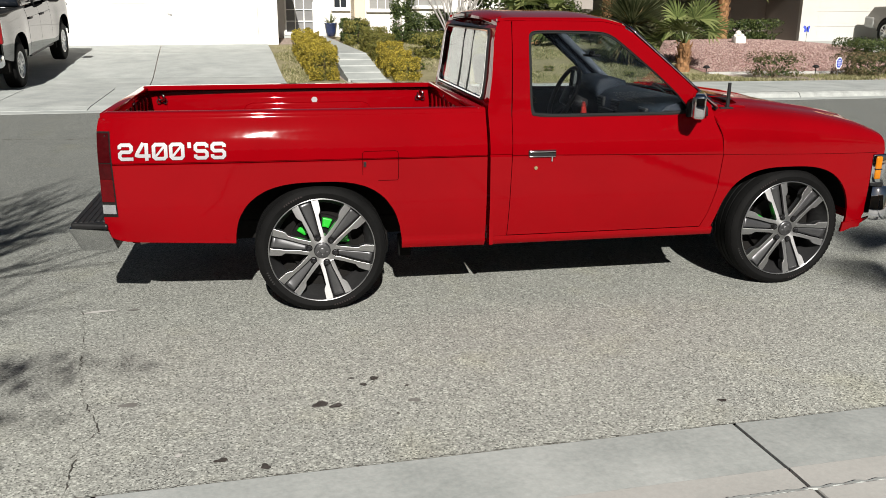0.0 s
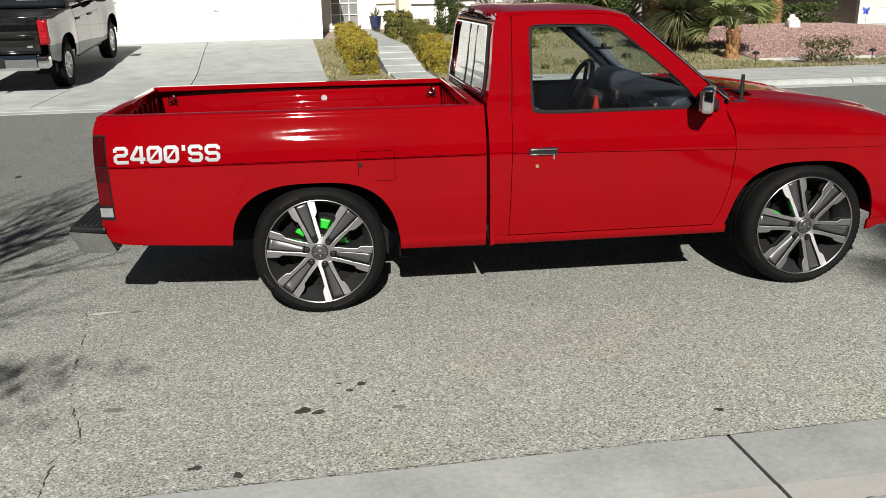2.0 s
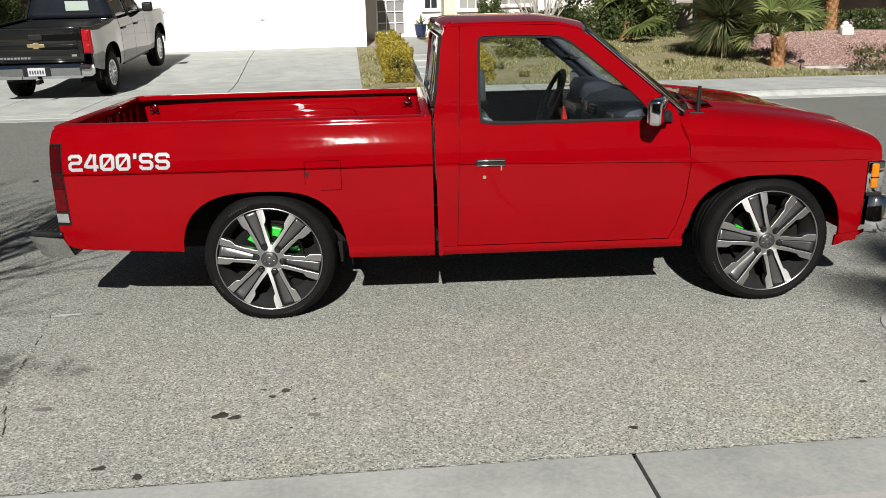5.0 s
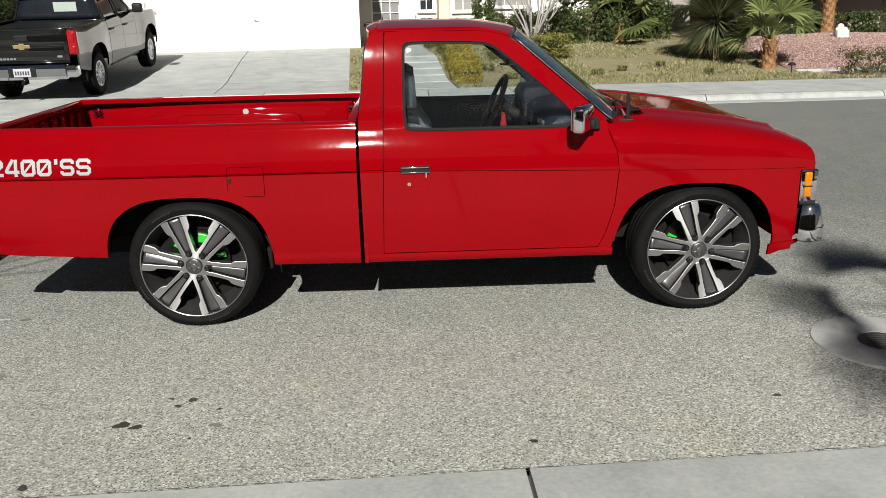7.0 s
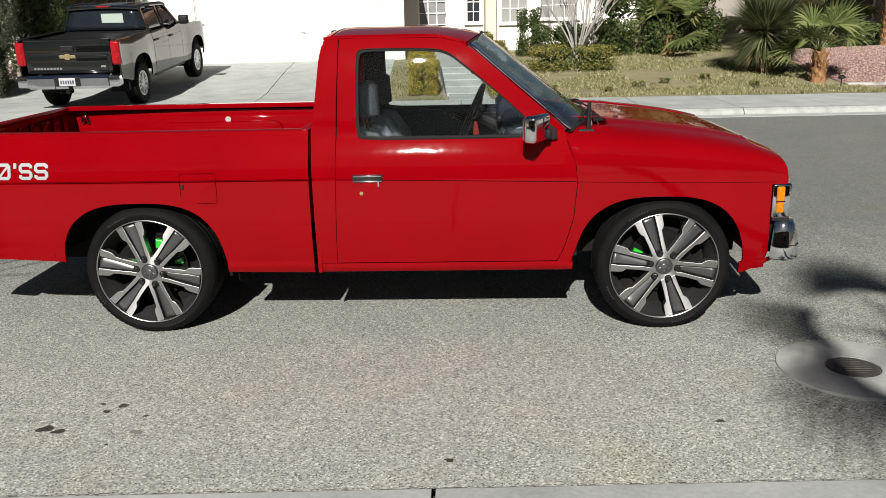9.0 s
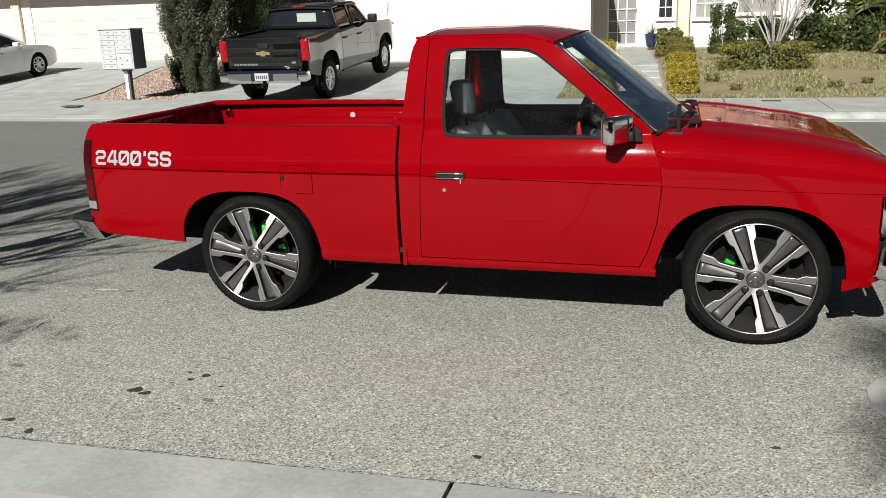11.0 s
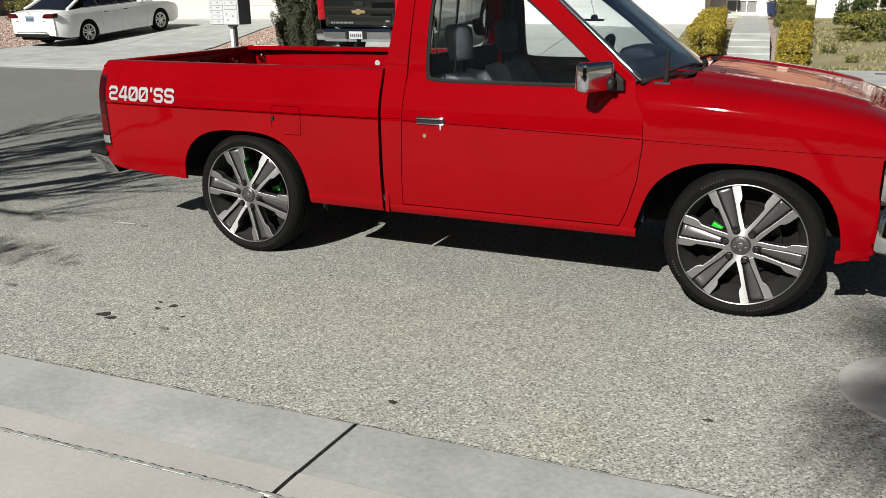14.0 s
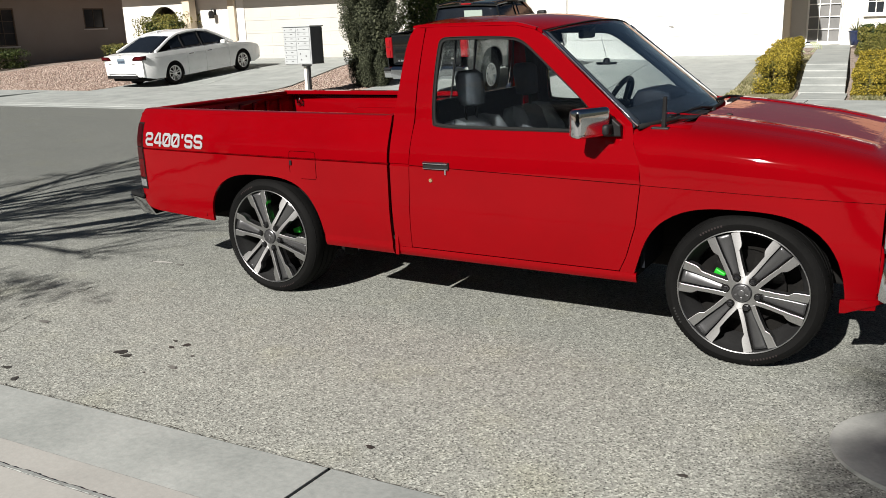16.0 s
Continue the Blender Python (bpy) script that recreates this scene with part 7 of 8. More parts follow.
    pl = part("number_plate", box((0.008, 0.31, 0.15), (-1.283, 0, 0.6), 0.002), "plate", rb, "white number plate with plain bars")
    for i in range(6):
        part("plate_bar", box((0.004, 0.028, 0.07), (-1.289, -0.115 + 0.046 * i, 0.595)), "ink", pl)
    part("tow_bar", box((0.2, 0.07, 0.07), (-1.22, 0, 0.41), 0.01), "under", t)
    part("frame", box((4.6, 0.9, 0.16), (1.6, 0, 0.5), 0.03), "under", t)
    part("axle", tube([(0, -0.75, 0.4), (0, 0.75, 0.4)], 0.06, 12), "under", t)
    part("cab_core", box((1.7, 1.6, 0.5), (1.72, 0, 1.1), 0.05), "under", t)
    return t


grey_pickup(pose(-5.52, 11.35, 0.132, 0, -4.2, 90.8) @ Matrix.Diagonal((0.98, 0.935, 0.935, 1)))


def white_sedan(m):
    t = thing("white_sedan", "white four-door saloon parked nose-in on the neighbour's driveway", "car", m)

    def half(x, z):
        w = 0.915 - 0.32 * max(0, 0.6 - z) ** 2 - 0.5 * max(0, z - 0.72) ** 2
        if x > 3.1:
            w -= 0.2 * ((x - 3.1) / 0.68) ** 2.2
        if x < -0.5:
            w -= 0.13 * ((-0.5 - x) / 0.55) ** 2.2
        return w
    low = [(-1.05, 0.34), (-0.7, 0.26), (0.5, 0.21), (2.4, 0.21), (3.3, 0.23), (3.78, 0.3)]
    top = [(-1.05, 0.93), (-0.7, 0.965), (-0.2, 0.975), (1.0, 0.95), (2.4, 0.93), (3.2, 0.83), (3.6, 0.73), (3.78, 0.62)]

    def bottom(x):
        return max(lerp(low, x), arch(x, 0.0, 0.37, 0.2, 0.68, 2.2, 2.0), arch(x, 2.8, 0.37, 0.2, 0.68, 2.2, 2.0))

    def wp(name, bm, parent=t, label="", angle=35):
        return sharp(part(name, bm, "white_paint_car", parent, label, smooth=True), angle)
    roof_z = [(-0.75, 0.96), (-0.4, 1.1), (0.1, 1.33), (0.45, 1.435), (0.9, 1.475), (1.3, 1.465), (1.6, 1.43), (2.0, 1.25), (2.55, 0.95)]
    for side in (-1, 1):
        for nm, a, b in (("rear_wing", -1.05, 0.52), ("rear_door", 0.53, 1.25), ("front_door", 1.26, 2.22), ("front_wing", 2.23, 3.78)):
            xs = spread(a, b, 22) + [x for x in arch_xs(0, 0.37, 22) + arch_xs(2.8, 0.37, 22) if a < x < b]
            pn = wp(nm, flank(side, xs, bottom, lambda x: lerp(top, x), half, lambda x: 0.83 - 0.012 * x, (12, 5), 0.02))
            if nm.endswith("door"):
                part("handle", box((0.18, 0.02, 0.03), (a + 0.16, side * (half(a, 0.8) + 0.012), 0.8), 0.008), "chrome", pn, "white pull handle")
                wp("rubbing_line", box((b - a - 0.05, 0.012, 0.02), ((a + b) / 2, side * (half(a + 0.3, 0.3) + 0.003), 0.32), 0.004), pn)

        def gh(z):
            return 0.85 - 0.42 * (z - 0.93)
        for a, b in ((0.05, 0.5), (0.54, 1.22), (1.28, 2.12)):
            cols = [[(x, side * gh(z), z) for z in spread(lerp(top, x) + 0.01, max(lerp(top, x) + 0.03, lerp(roof_z, x) - 0.07), 6)] for x in spread(a, b, 10)]
            part("window_glass", shell(cols, (0, -side * 0.01, 0)), "tint", t, "dark side glass", True)
        part("bright_line", tube([(x, side * (gh(lerp(top, x)) + 0.008), lerp(top, x) + 0.012) for x in spread(-0.1, 2.2, 14)], 0.008, 6), "chrome", t)
        edge = [(x, side * gh(lerp(roof_z, x) - 0.05), lerp(roof_z, x) - 0.045) for x in spread(-0.55, 2.5, 26)]
        wp("roof_rail", tube(edge, 0.04, 8))
        for x in (0.52, 1.25):
            part("pillar", tube([(x, side * gh(0.98), 0.96), (x - 0.03, side * gh(1.4), 1.4)], 0.028, 8), "black", t)
        tl = part("tail_lamp", prism([(0.36, 0.8), (0.86, 0.82), (0.89, 0.93), (0.55, 0.925)], -1.09, -0.93, "x", 0.012), "tail_dark", t, "dark red wrap-round tail lamp", True)
        tl.scale = (1, side, 1)
        part("lens", box((0.012, 0.2, 0.05), (-1.095, 0.72, 0.875), 0.004), "tail_red", tl)
        for x in (0.0, 2.8):
            part("wheel_well", prism([(x + 0.39 * math.cos(a), 0.33 + 0.37 * math.sin(a)) for a in spread(-0.2, math.pi + 0.2, 16)], side * 0.85, side * 0.5, "y"), "under", t)
            plain_wheel(t, pose(x, side * 0.785, 0.325, 0, 0, 0 if side < 0 else 180), 0.325, 0.105, 0.215, 5, "machined", "silver alloy rim")
        mr = wp("door_mirror", box((0.12, 0.18, 0.12), (1.98, side * 0.98, 0.99), 0.035, 3))
    rows = []
    for x in spread(0.2, 1.75, 16):
        zr = lerp(roof_z, x)
        w = 0.85 - 0.42 * (zr - 0.98)
        rows.append([(x, s * w, zr - 0.035 + 0.04 * (1 - s * s)) for s in spread(-1, 1, 13)])
    wp("roof", shell(rows, (0, 0, -0.02)))
    part("shark_fin", prism([(0.3, 1.42), (0.5, 1.47), (0.34, 1.5)], -0.015, 0.015, "y", 0.004), "white_paint_car", t)
    rows = [[(x, s * (0.83 - 0.42 * (lerp(roof_z, x) - 0.98)), lerp(roof_z, x) - 0.02 + 0.03 * (1 - s * s)) for s in spread(-0.93, 0.93, 11)] for x in spread(-0.66, 0.2, 10)]
    part("rear_glass", shell(rows, (0.01, 0, -0.015)), "tint", t, "dark sloping rear window", True)
    rows = [[(x, s * (0.83 - 0.42 * (lerp(roof_z, x) - 0.98)), lerp(roof_z, x) - 0.02 + 0.03 * (1 - s * s)) for s in spread(-0.95, 0.95, 11)] for x in spread(1.75, 2.5, 10)]
    part("windscreen", shell(rows, (-0.01, 0, -0.015)), "tint", t, "dark windscreen", True)
    wp("bonnet", shell([[(x, s * (half(x, lerp(top, x)) - 0.0), lerp(top, x) + 0.06 * (1 - s * s)) for s in spread(-1, 1, 13)] for x in spread(2.3, 3.78, 14)], (0, 0, -0.02)))
    wp("boot_lid", shell([[(x, s * (half(x, lerp(top, x)) - 0.0), lerp(top, x) + 0.03 * (1 - s * s)) for s in spread(-1, 1, 13)] for x in spread(-1.05, -0.5, 8)], (0, 0, -0.02)))
    bk = wp("rear_panel", shell([[(-1.05 - 0.06 * (1 - (s * s)) - (0.05 * (1 - s ** 8) if z < 0.7 else 0), s * half(-1.0, z), z) for s in spread(-1, 1, 13)] for z in spread(0.36, 0.945, 12)], (0.02, 0, 0)))
    part("bumper_slot", box((0.02, 1.3, 0.09), (-1.155, 0, 0.37), 0.01), "black", bk, "black lower bumper insert")
    part("chrome_line", box((0.015, 1.2, 0.02), (-1.163, 0, 0.46), 0.004), "chrome", bk)
    pl = part("number_plate", box((0.01, 0.31, 0.15), (-1.118, 0, 0.8), 0.003), "plate_blue", bk, "blue number plate with plain bars")
    for i in range(6):
        part("plate_bar", box((0.004, 0.028, 0.06), (-1.1255, -0.115 + 0.046 * i, 0.79)), "ink", pl)
    part("emblem", lathe([(0.03, 0), (0.042, 0), (0.042, 0.008), (0.03, 0.008)], 20, "x", closed=True), "steel", bk).matrix_basis = pose(-1.12, 0, 0.94)
    for y in (0.5, -0.5):
        part("badge", box((0.006, 0.12, 0.025), (-1.112, y, 0.73)), "steel", bk)
    part("front_panel", box((0.1, 1.3, 0.4), (3.72, 0, 0.5), 0.05), "white_paint_car", t)
    part("floor_pan", box((4.4, 1.5, 0.12), (1.3, 0, 0.27), 0.03), "under", t)
    part("cabin_core", box((2.1, 1.36, 0.42), (0.95, 0, 0.98), 0.08), "under", t, "dark cabin")
    return t


white_sedan(pose(-16.2, 12.9, 0.125, 0, -4.7, 88.5) @ Matrix.Scale(0.97, 4))

# the car on the far right, of which the tail stands in view
def dark_suv(m):
    t = thing("grey_suv", "warm grey sport utility car parked before the cream garage", "car", m)
    body = [(-1.0, 0.45), (-1.05, 0.9), (-1.0, 1.1), (-0.85, 1.68), (-0.6, 1.76), (1.6, 1.75), (2.1, 1.35), (2.3, 1.15), (3.5, 1.05), (3.75, 0.8), (3.75, 0.45)]
    sharp(part("body", prism(body, -0.92, 0.92, "y", 0.06), "suv_paint", t, "warm grey body", True), 40)
    part("rear_glass", box((0.05, 1.5, 0.42), (-0.95, 0, 1.4), 0.02), "tint", t).rotation_euler = (0, radians(14), 0)
    for s in (-1, 1):
        part("side_glass", prism([(-0.7, 1.15), (-0.6, 1.62), (1.5, 1.62), (1.95, 1.2)], s * 0.915, s * 0.925, "y", 0.004), "tint", t, "dark side glass")
        part("tail_lamp", box((0.1, 0.18, 0.3), (-1.02, s * 0.83, 1.0), 0.02), "tail_dark", t)
        for x in (0, 2.75):
            part("wheel_well", prism([(x + 0.42 * math.cos(a), 0.38 + 0.42 * math.sin(a)) for a in spread(0, math.pi, 14)], s * 0.924, s * 0.6, "y"), "under", t)
            plain_wheel(t, pose(x, s * 0.83, 0.37, 0, 0, 0 if s < 0 else 180), 0.37, 0.11, 0.22, 5, "machined", "silver alloy rim")
    part("bumper", box((0.16, 1.76, 0.22), (-1.02, 0, 0.55), 0.04), "bumper_grey", t)
    part("front_bumper", box((0.5, 1.88, 0.34), (3.6, 0, 0.6), 0.07, 3), "bumper_grey", t, "pale grey front bumper")
    return t


dark_suv(pose(18.05, 14.6, 0.3, 0, -3.5, 86))

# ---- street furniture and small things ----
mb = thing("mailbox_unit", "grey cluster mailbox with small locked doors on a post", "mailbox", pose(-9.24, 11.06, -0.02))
part("post", box((0.075, 0.11, 0.72), (0.045, 0, 0.36), 0.006), "stone_white", mb, "pale square post")
# dark strip paints the shade on the post's right side
part("post_channel", box((0.045, 0.1, 0.72), (0.107, 0, 0.36), 0.004), "box_shade", mb, "dark strip painted as the post's shaded side")
part("post_cap", box((0.16, 0.16, 0.05), (0.06, 0, 0.735), 0.008), "box_dark", mb)
part("base_plate", box((0.28, 0.28, 0.02), (0.06, 0, 0.112), 0.004), "box_dark", mb)
bd = part("body", box((0.78, 0.44, 0.82), (0, 0, 1.17), 0.012), "box_grey", mb, "grey painted steel cabinet")
part("top", box((0.82, 0.5, 0.025), (0, 0, 1.592), 0.008), "box_grey", mb)
# thin dark panel puts the right side's shade into its colour
part("side_panel", box((0.006, 0.42, 0.8), (0.3945, 0, 1.17), 0.002), "box_shade", mb, "thin dark panel painted as the cabinet's shaded side")
for c, x in enumerate((-0.19, 0.19)):
    for r in range(8):
        if c == 1 and r < 4:
            continue
        dr = part("letter_door", box((0.355, 0.012, 0.088), (x, -0.226, 0.815 + 0.099 * r), 0.004), "box_grey", mb)
        part("lock", box((0.02, 0.008, 0.02), (x - 0.13, -0.236, 0.825 + 0.099 * r), 0.003), "box_dark", dr)
        part("slot_label", box((0.06, 0.004, 0.014), (x + 0.05, -0.2335, 0.83 + 0.099 * r)), "box_dark", dr)
dr = part("parcel_door", box((0.355, 0.012, 0.3), (0.19, -0.226, 0.925), 0.005), "box_grey", mb)
for dx, dz in ((-0.1, 0.07), (-0.08, -0.06), (0.06, 0.02)):
    part("lock", box((0.03, 0.008, 0.03), (0.19 + dx, -0.236, 0.925 + dz), 0.004), "box_dark", dr)
part("mail_slot", box((0.355, 0.014, 0.07), (0.19, -0.228, 1.125), 0.004), "box_grey", mb)

valve = thing("valve_cover", "round iron cover set in a concrete collar in the street", "manhole cover", pose(3.41, -1.31, 0))
part("collar", lathe([(0.12, -0.01), (0.12, 0.006), (0.33, 0.005), (0.335, -0.01)], 48, "z"), "collar", valve, "grey concrete collar")
part("lid", lathe([(0.001, 0.009), (0.1, 0.009), (0.112, 0.006), (0.114, -0.01)], 40, "z"), "iron", valve, "dark iron lid")
for i in range(-3, 4):
    part("lid_rib", box((0.16 * math.cos(i * 0.38), 0.008, 0.004), (0, 0.025 * i, 0.0105)), "iron", valve)

pot = thing("flower_pot", "dark blue glazed pot with a spiky plant by the door", "pot", pose(1.42, 20.3, 0.62) @ Matrix.Scale(0.82, 4))
part("bowl", lathe([(0.001, 0.01), (0.14, 0.01), (0.19, 0.2), (0.22, 0.42), (0.235, 0.43), (0.235, 0.46), (0.2, 0.46), (0.19, 0.4), (0.001, 0.38)], 28, "z"), "pot_blue", pot, smooth=True)


def spikes(k, r0, length, width, rng, low=-0.2, droop=0.15, base=(0, 0, 0)):
    """Stiff pointed leaves round a centre, two quads and a tip each."""
    v, f = [], []
    for i in range(k):
        a, e = rng.uniform(0, 2 * math.pi), math.asin(rng.uniform(math.sin(low), 1))
        d = np.array([math.cos(a) * math.cos(e), math.sin(a) * math.cos(e), math.sin(e)])
        s = np.array([-math.sin(a), math.cos(a), 0])
        ln = length * rng.uniform(0.86, 1.06)
        p = np.array(base)
        o = len(v)
        for u, w in ((r0, 1.0), (0.55 * ln, 0.8), (ln, 0.05)):
            q = p + d * u - np.array([0, 0, droop * (u / ln) ** 2 * ln * math.cos(e)])
            v += [q - s * width * w * 0.5, q + s * width * w * 0.5]
        f += [(o, o + 1, o + 3, o + 2), (o + 2, o + 3, o + 5, o + 4)]
    return np.array(v), np.array(f)


rng = np.random.default_rng(11)
leaves("spiky_foliage", *spikes(40, 0.03, 0.5, 0.03, rng, 0.35, 0.1, (0, 0, 0.4)), "leaf_yucca", pot)

hose = thing("garden_hose", "coiled pale green hose hanging beside the garage", "hose", pose(0.42, 19.2, 0.62) @ Matrix.Diagonal((0.75, 0.75, 0.55, 1)))
for i in range(5):
    part("coil", tube([((0.2 + 0.025 * i) * math.cos(a) + 0.03 * i, 0.03 * i - 0.06, (0.22 + 0.01 * i) * math.sin(a)) for a in spread(0, 2 * math.pi, 25)[:-1]], 0.013, 6, closed=True), "hose", hose, smooth=True)
part("hanger", box((0.12, 0.3, 0.06), (0.0, 0.0, 0.24), 0.01), "black", hose)
statue = thing("stone_ornament", "weathered white stone garden ornament on the gravel", "garden ornament", pose(12.0, 16.2, mound_z(12.0, 16.2)))
statue_mesh = box((0.3, 0.26, 0.2), (0, 0, 0.09), 0.03, 3)
for cx, cz, rr in ((-0.03, 0.26, 0.085), (0.09, 0.2, 0.06), (-0.11, 0.2, 0.05)):
    bmesh.ops.create_icosphere(statue_mesh, subdivisions=2, radius=rr, matrix=Matrix.Translation((cx, 0, cz)))
part("figure", statue_mesh, "stone_white", statue, smooth=True)
sg = thing("yard_sign", "small blue octagonal security sign with a white rim on a stake", "sign", pose(11.85, 11.7, lot_z(11.7), 0, 0, 25))
part("stake", box((0.025, 0.018, 0.3), (0, 0, 0.13), 0.003), "steel", sg)
for rr, yy, mt in ((0.135, -0.012, "white_trim"), (0.108, -0.017, "sign_blue")):
    part("board", prism([(rr * math.cos(math.pi / 8 + i * math.pi / 4), 0.3 + rr * math.sin(math.pi / 8 + i * math.pi / 4)) for i in range(8)], yy, yy + 0.006, "y"), mt, sg, "blue board with pale bars")
for dz, w in ((0.045, 0.1), (0.0, 0.15), (-0.045, 0.1)):
    part("print_bar", box((w, 0.003, 0.016), (0, -0.0195, 0.3 + dz)), "white_trim", sg)
for x, y in ((8.95, 12.1), (11.55, 12.05)):
    gl = thing("path_light", "small black garden light on a stake", "garden light", pose(x, y, lot_z(y)), group="garden lights")
    part("stake", tube([(0, 0, 0), (0, 0, 0.17)], 0.01, 8), "black", gl)
    part("head", lathe([(0.001, 0.24), (0.04, 0.235), (0.08, 0.195), (0.07, 0.18), (0.025, 0.17), (0.001, 0.17)], 18, "z"), "black", gl, smooth=True)
fly = thing("butterfly_stake", "blue butterfly garden ornament on a thin stake", "garden ornament", pose(15.4, 18.3, lot_z(18.3)) @ Matrix.Scale(0.8, 4))
part("stake", tube([(0, 0, 0), (0, 0, 0.52)], 0.008, 6), "black", fly)
for s in (-1, 1):
    wing = [(s * x, z) for x, z in ((0.01, 0.5), (0.06, 0.62), (0.15, 0.64), (0.17, 0.56), (0.1, 0.5), (0.13, 0.42), (0.07, 0.38), (0.01, 0.45))]
    part("wing", prism(wing[::s], -0.006, 0.006, "y"), "sign_blue", fly).rotation_euler = (0, 0, s * 0.3)
part("body", tube([(0, 0, 0.4), (0, 0, 0.6)], 0.016, 8), "black", fly)
fly.scale = (0.7, 0.7, 0.8)
structure("pavement_plate", box((0.3, 0.18, 0.02), (3.75, 10.3, 0.09), 0.004), "iron", "small rusty utility plate in the pavement", "utility plate")
structure("pavement_plate.001", box((0.4, 0.2, 0.02), (-9.6, 9.7, 0.087), 0.004), "iron", "small rusty utility plate in the pavement", "utility plate")


# ---- plants ----
def clumped(size, k, rng, rough=0.16, round_=0.55, base=0.0):
    """Points and normals over a lumpy rounded box, denser near its skin; size is half extents."""
    p = rng.normal(0, 1, (k, 3))
    p /= np.linalg.norm(p, axis=1)[:, None]
    q = np.sign(p) * np.abs(p) ** round_
    q /= np.maximum(1e-6, np.max(np.abs(q), axis=1))[:, None] ** 0.75
    lump = np.array([noise.noise(Vector((a * 2.6 + base, b * 2.6, c * 2.6))) for a, b, c in q])
    r = (1 + rough * 1.6 * lump) * (1 - 0.3 * rng.random(k) ** 2.5)
    return q * r[:, None] * np.array(size), p


def bush(name, x, y, z, size, k, leaf, material, label, seed, core="leaf_green", category="bush", group=""):
    """A clipped or loose bush: dark twigs inside, thousands of leaves outside."""
    r = np.random.default_rng(seed)
    b = thing(name, label, category, pose(x, y, z), group=group)
    pts, nn = clumped(size, k, r, base=seed)
    pts[:, 2] += size[2] * 0.95
    keep = pts[:, 2] > 0.02
    leaves("foliage", *quads(pts[keep], nn[keep], leaf, leaf * 0.55, r, 0.7), material, b)
    pts, nn = clumped([0.72 * s for s in size], k // 3, r, base=seed + 5)
    pts[:, 2] += size[2] * 0.9
    keep = pts[:, 2] > 0.0
    leaves("inner_foliage", *quads(pts[keep], nn[keep], leaf * 1.6, leaf * 1.1, r, 1.0), core, b)
    tw = bmesh.new()
    for i in range(14):
        a = r.uniform(0, 6.28)
        e = np.array([math.cos(a) * size[0] * 0.7, math.sin(a) * size[1] * 0.7, size[2] * r.uniform(0.9, 1.6)])
        tube([(0, 0, -0.03), tuple(e * 0.45), tuple(e)], [0.014, 0.009, 0.003], 5, tw)
    part("twig_core", tw, "bark", b)
    return b


def path_left(y):
    return 1.25 - 0.077 * (y - 11.2)


# golden hedges along the walk
for i, (y, hx, hy, hz) in enumerate(((12.25, 0.29, 0.47, 0.33), (13.1, 0.28, 0.46, 0.33), (13.95, 0.27, 0.47, 0.32), (14.85, 0.26, 0.47, 0.31), (15.8, 0.25, 0.46, 0.3))):
    bush("golden_hedge_bush", path_left(y) - 0.43, y, lot_z(y), (hx * 0.95, hy, hz), 9500, 0.034, "leaf_gold", "clipped golden-green hedge bush beside the walk", 100 + i, "leaf_olive", group="golden hedge")
for i, (y, hx, hy, hz) in enumerate(((11.75, 0.25, 0.25, 0.23), (12.65, 0.26, 0.28, 0.27), (13.75, 0.27, 0.3, 0.29), (15.0, 0.28, 0.33, 0.3), (16.4, 0.28, 0.38, 0.3))):
    bush("golden_bush", path_left(y) + (1.13, 1.16, 1.22, 1.3, 1.36)[i], y, lot_z(y), (hx, hy, hz), 8000, 0.034, "leaf_gold" if i < 3 else "leaf_olive", "rounded golden-green bush beside the walk", 120 + i, "leaf_olive", group="golden bushes")
bush("low_bush", 4.05, 15.4, lot_z(15.4), (0.95, 0.55, 0.28), 6000, 0.055, "leaf_olive", "low spreading olive-green bush on the lawn", 140)
bush("dark_hedge", 3.85, 18.3, lot_z(18.3), (0.5, 0.35, 0.4), 5200, 0.055, "leaf_green", "dark clipped hedge below the windows", 141, group="window hedges")
bush("dark_hedge", 5.0, 18.6, lot_z(18.6), (0.8, 0.4, 0.42), 6500, 0.055, "leaf_green", "dark clipped hedge below the windows", 142, group="window hedges")
bush("tall_shrub", 3.25, 18.6, lot_z(18.6), (0.3, 0.28, 0.62), 2600, 0.06, "leaf_green", "dark upright shrub by the window", 143)
bush("entry_shrub", 1.95, 18.0, lot_z(18.0), (0.32, 0.4, 0.32), 3600, 0.055, "leaf_olive", "loose green shrub beside the path", 144)
bush("entry_shrub", 1.9, 19.2, lot_z(19.2), (0.28, 0.3, 0.32), 3000, 0.055, "leaf_green", "dark green shrub beside the path", 145)
bush("large_shrub", 6.1, 18.6, lot_z(18.6), (1.0, 0.8, 1.05), 7500, 0.09, "leaf_green", "large dark evergreen shrub in front of the house", 146)
bush("large_shrub", 7.6, 19.2, lot_z(19.2), (0.9, 0.7, 1.3), 7500, 0.09, "leaf_green", "large dark evergreen shrub in front of the house", 147)
bush("gravel_shrub", 10.35, 11.75, lot_z(11.75), (0.55, 0.35, 0.27), 1500, 0.04, "leaf_brown", "sparse brown shrub at the gravel edge", 150, "leaf_green")
bush("gravel_shrub", 12.9, 11.8, lot_z(11.8), (0.9, 0.4, 0.26), 4200, 0.045, "leaf_brown", "straggly green-brown shrub by the pavement", 151, "leaf_green")
bush("gravel_shrub", 15.3, 14.6, lot_z(14.6), (1.25, 0.75, 0.27), 6500, 0.05, "leaf_green", "low spreading green shrub beside the driveway", 152)
bush("garden_shrub", 13.6, 19.4, lot_z(19.4), (1.3, 0.5, 0.32), 4500, 0.07, "leaf_green", "low green planting behind the gravel", 153)
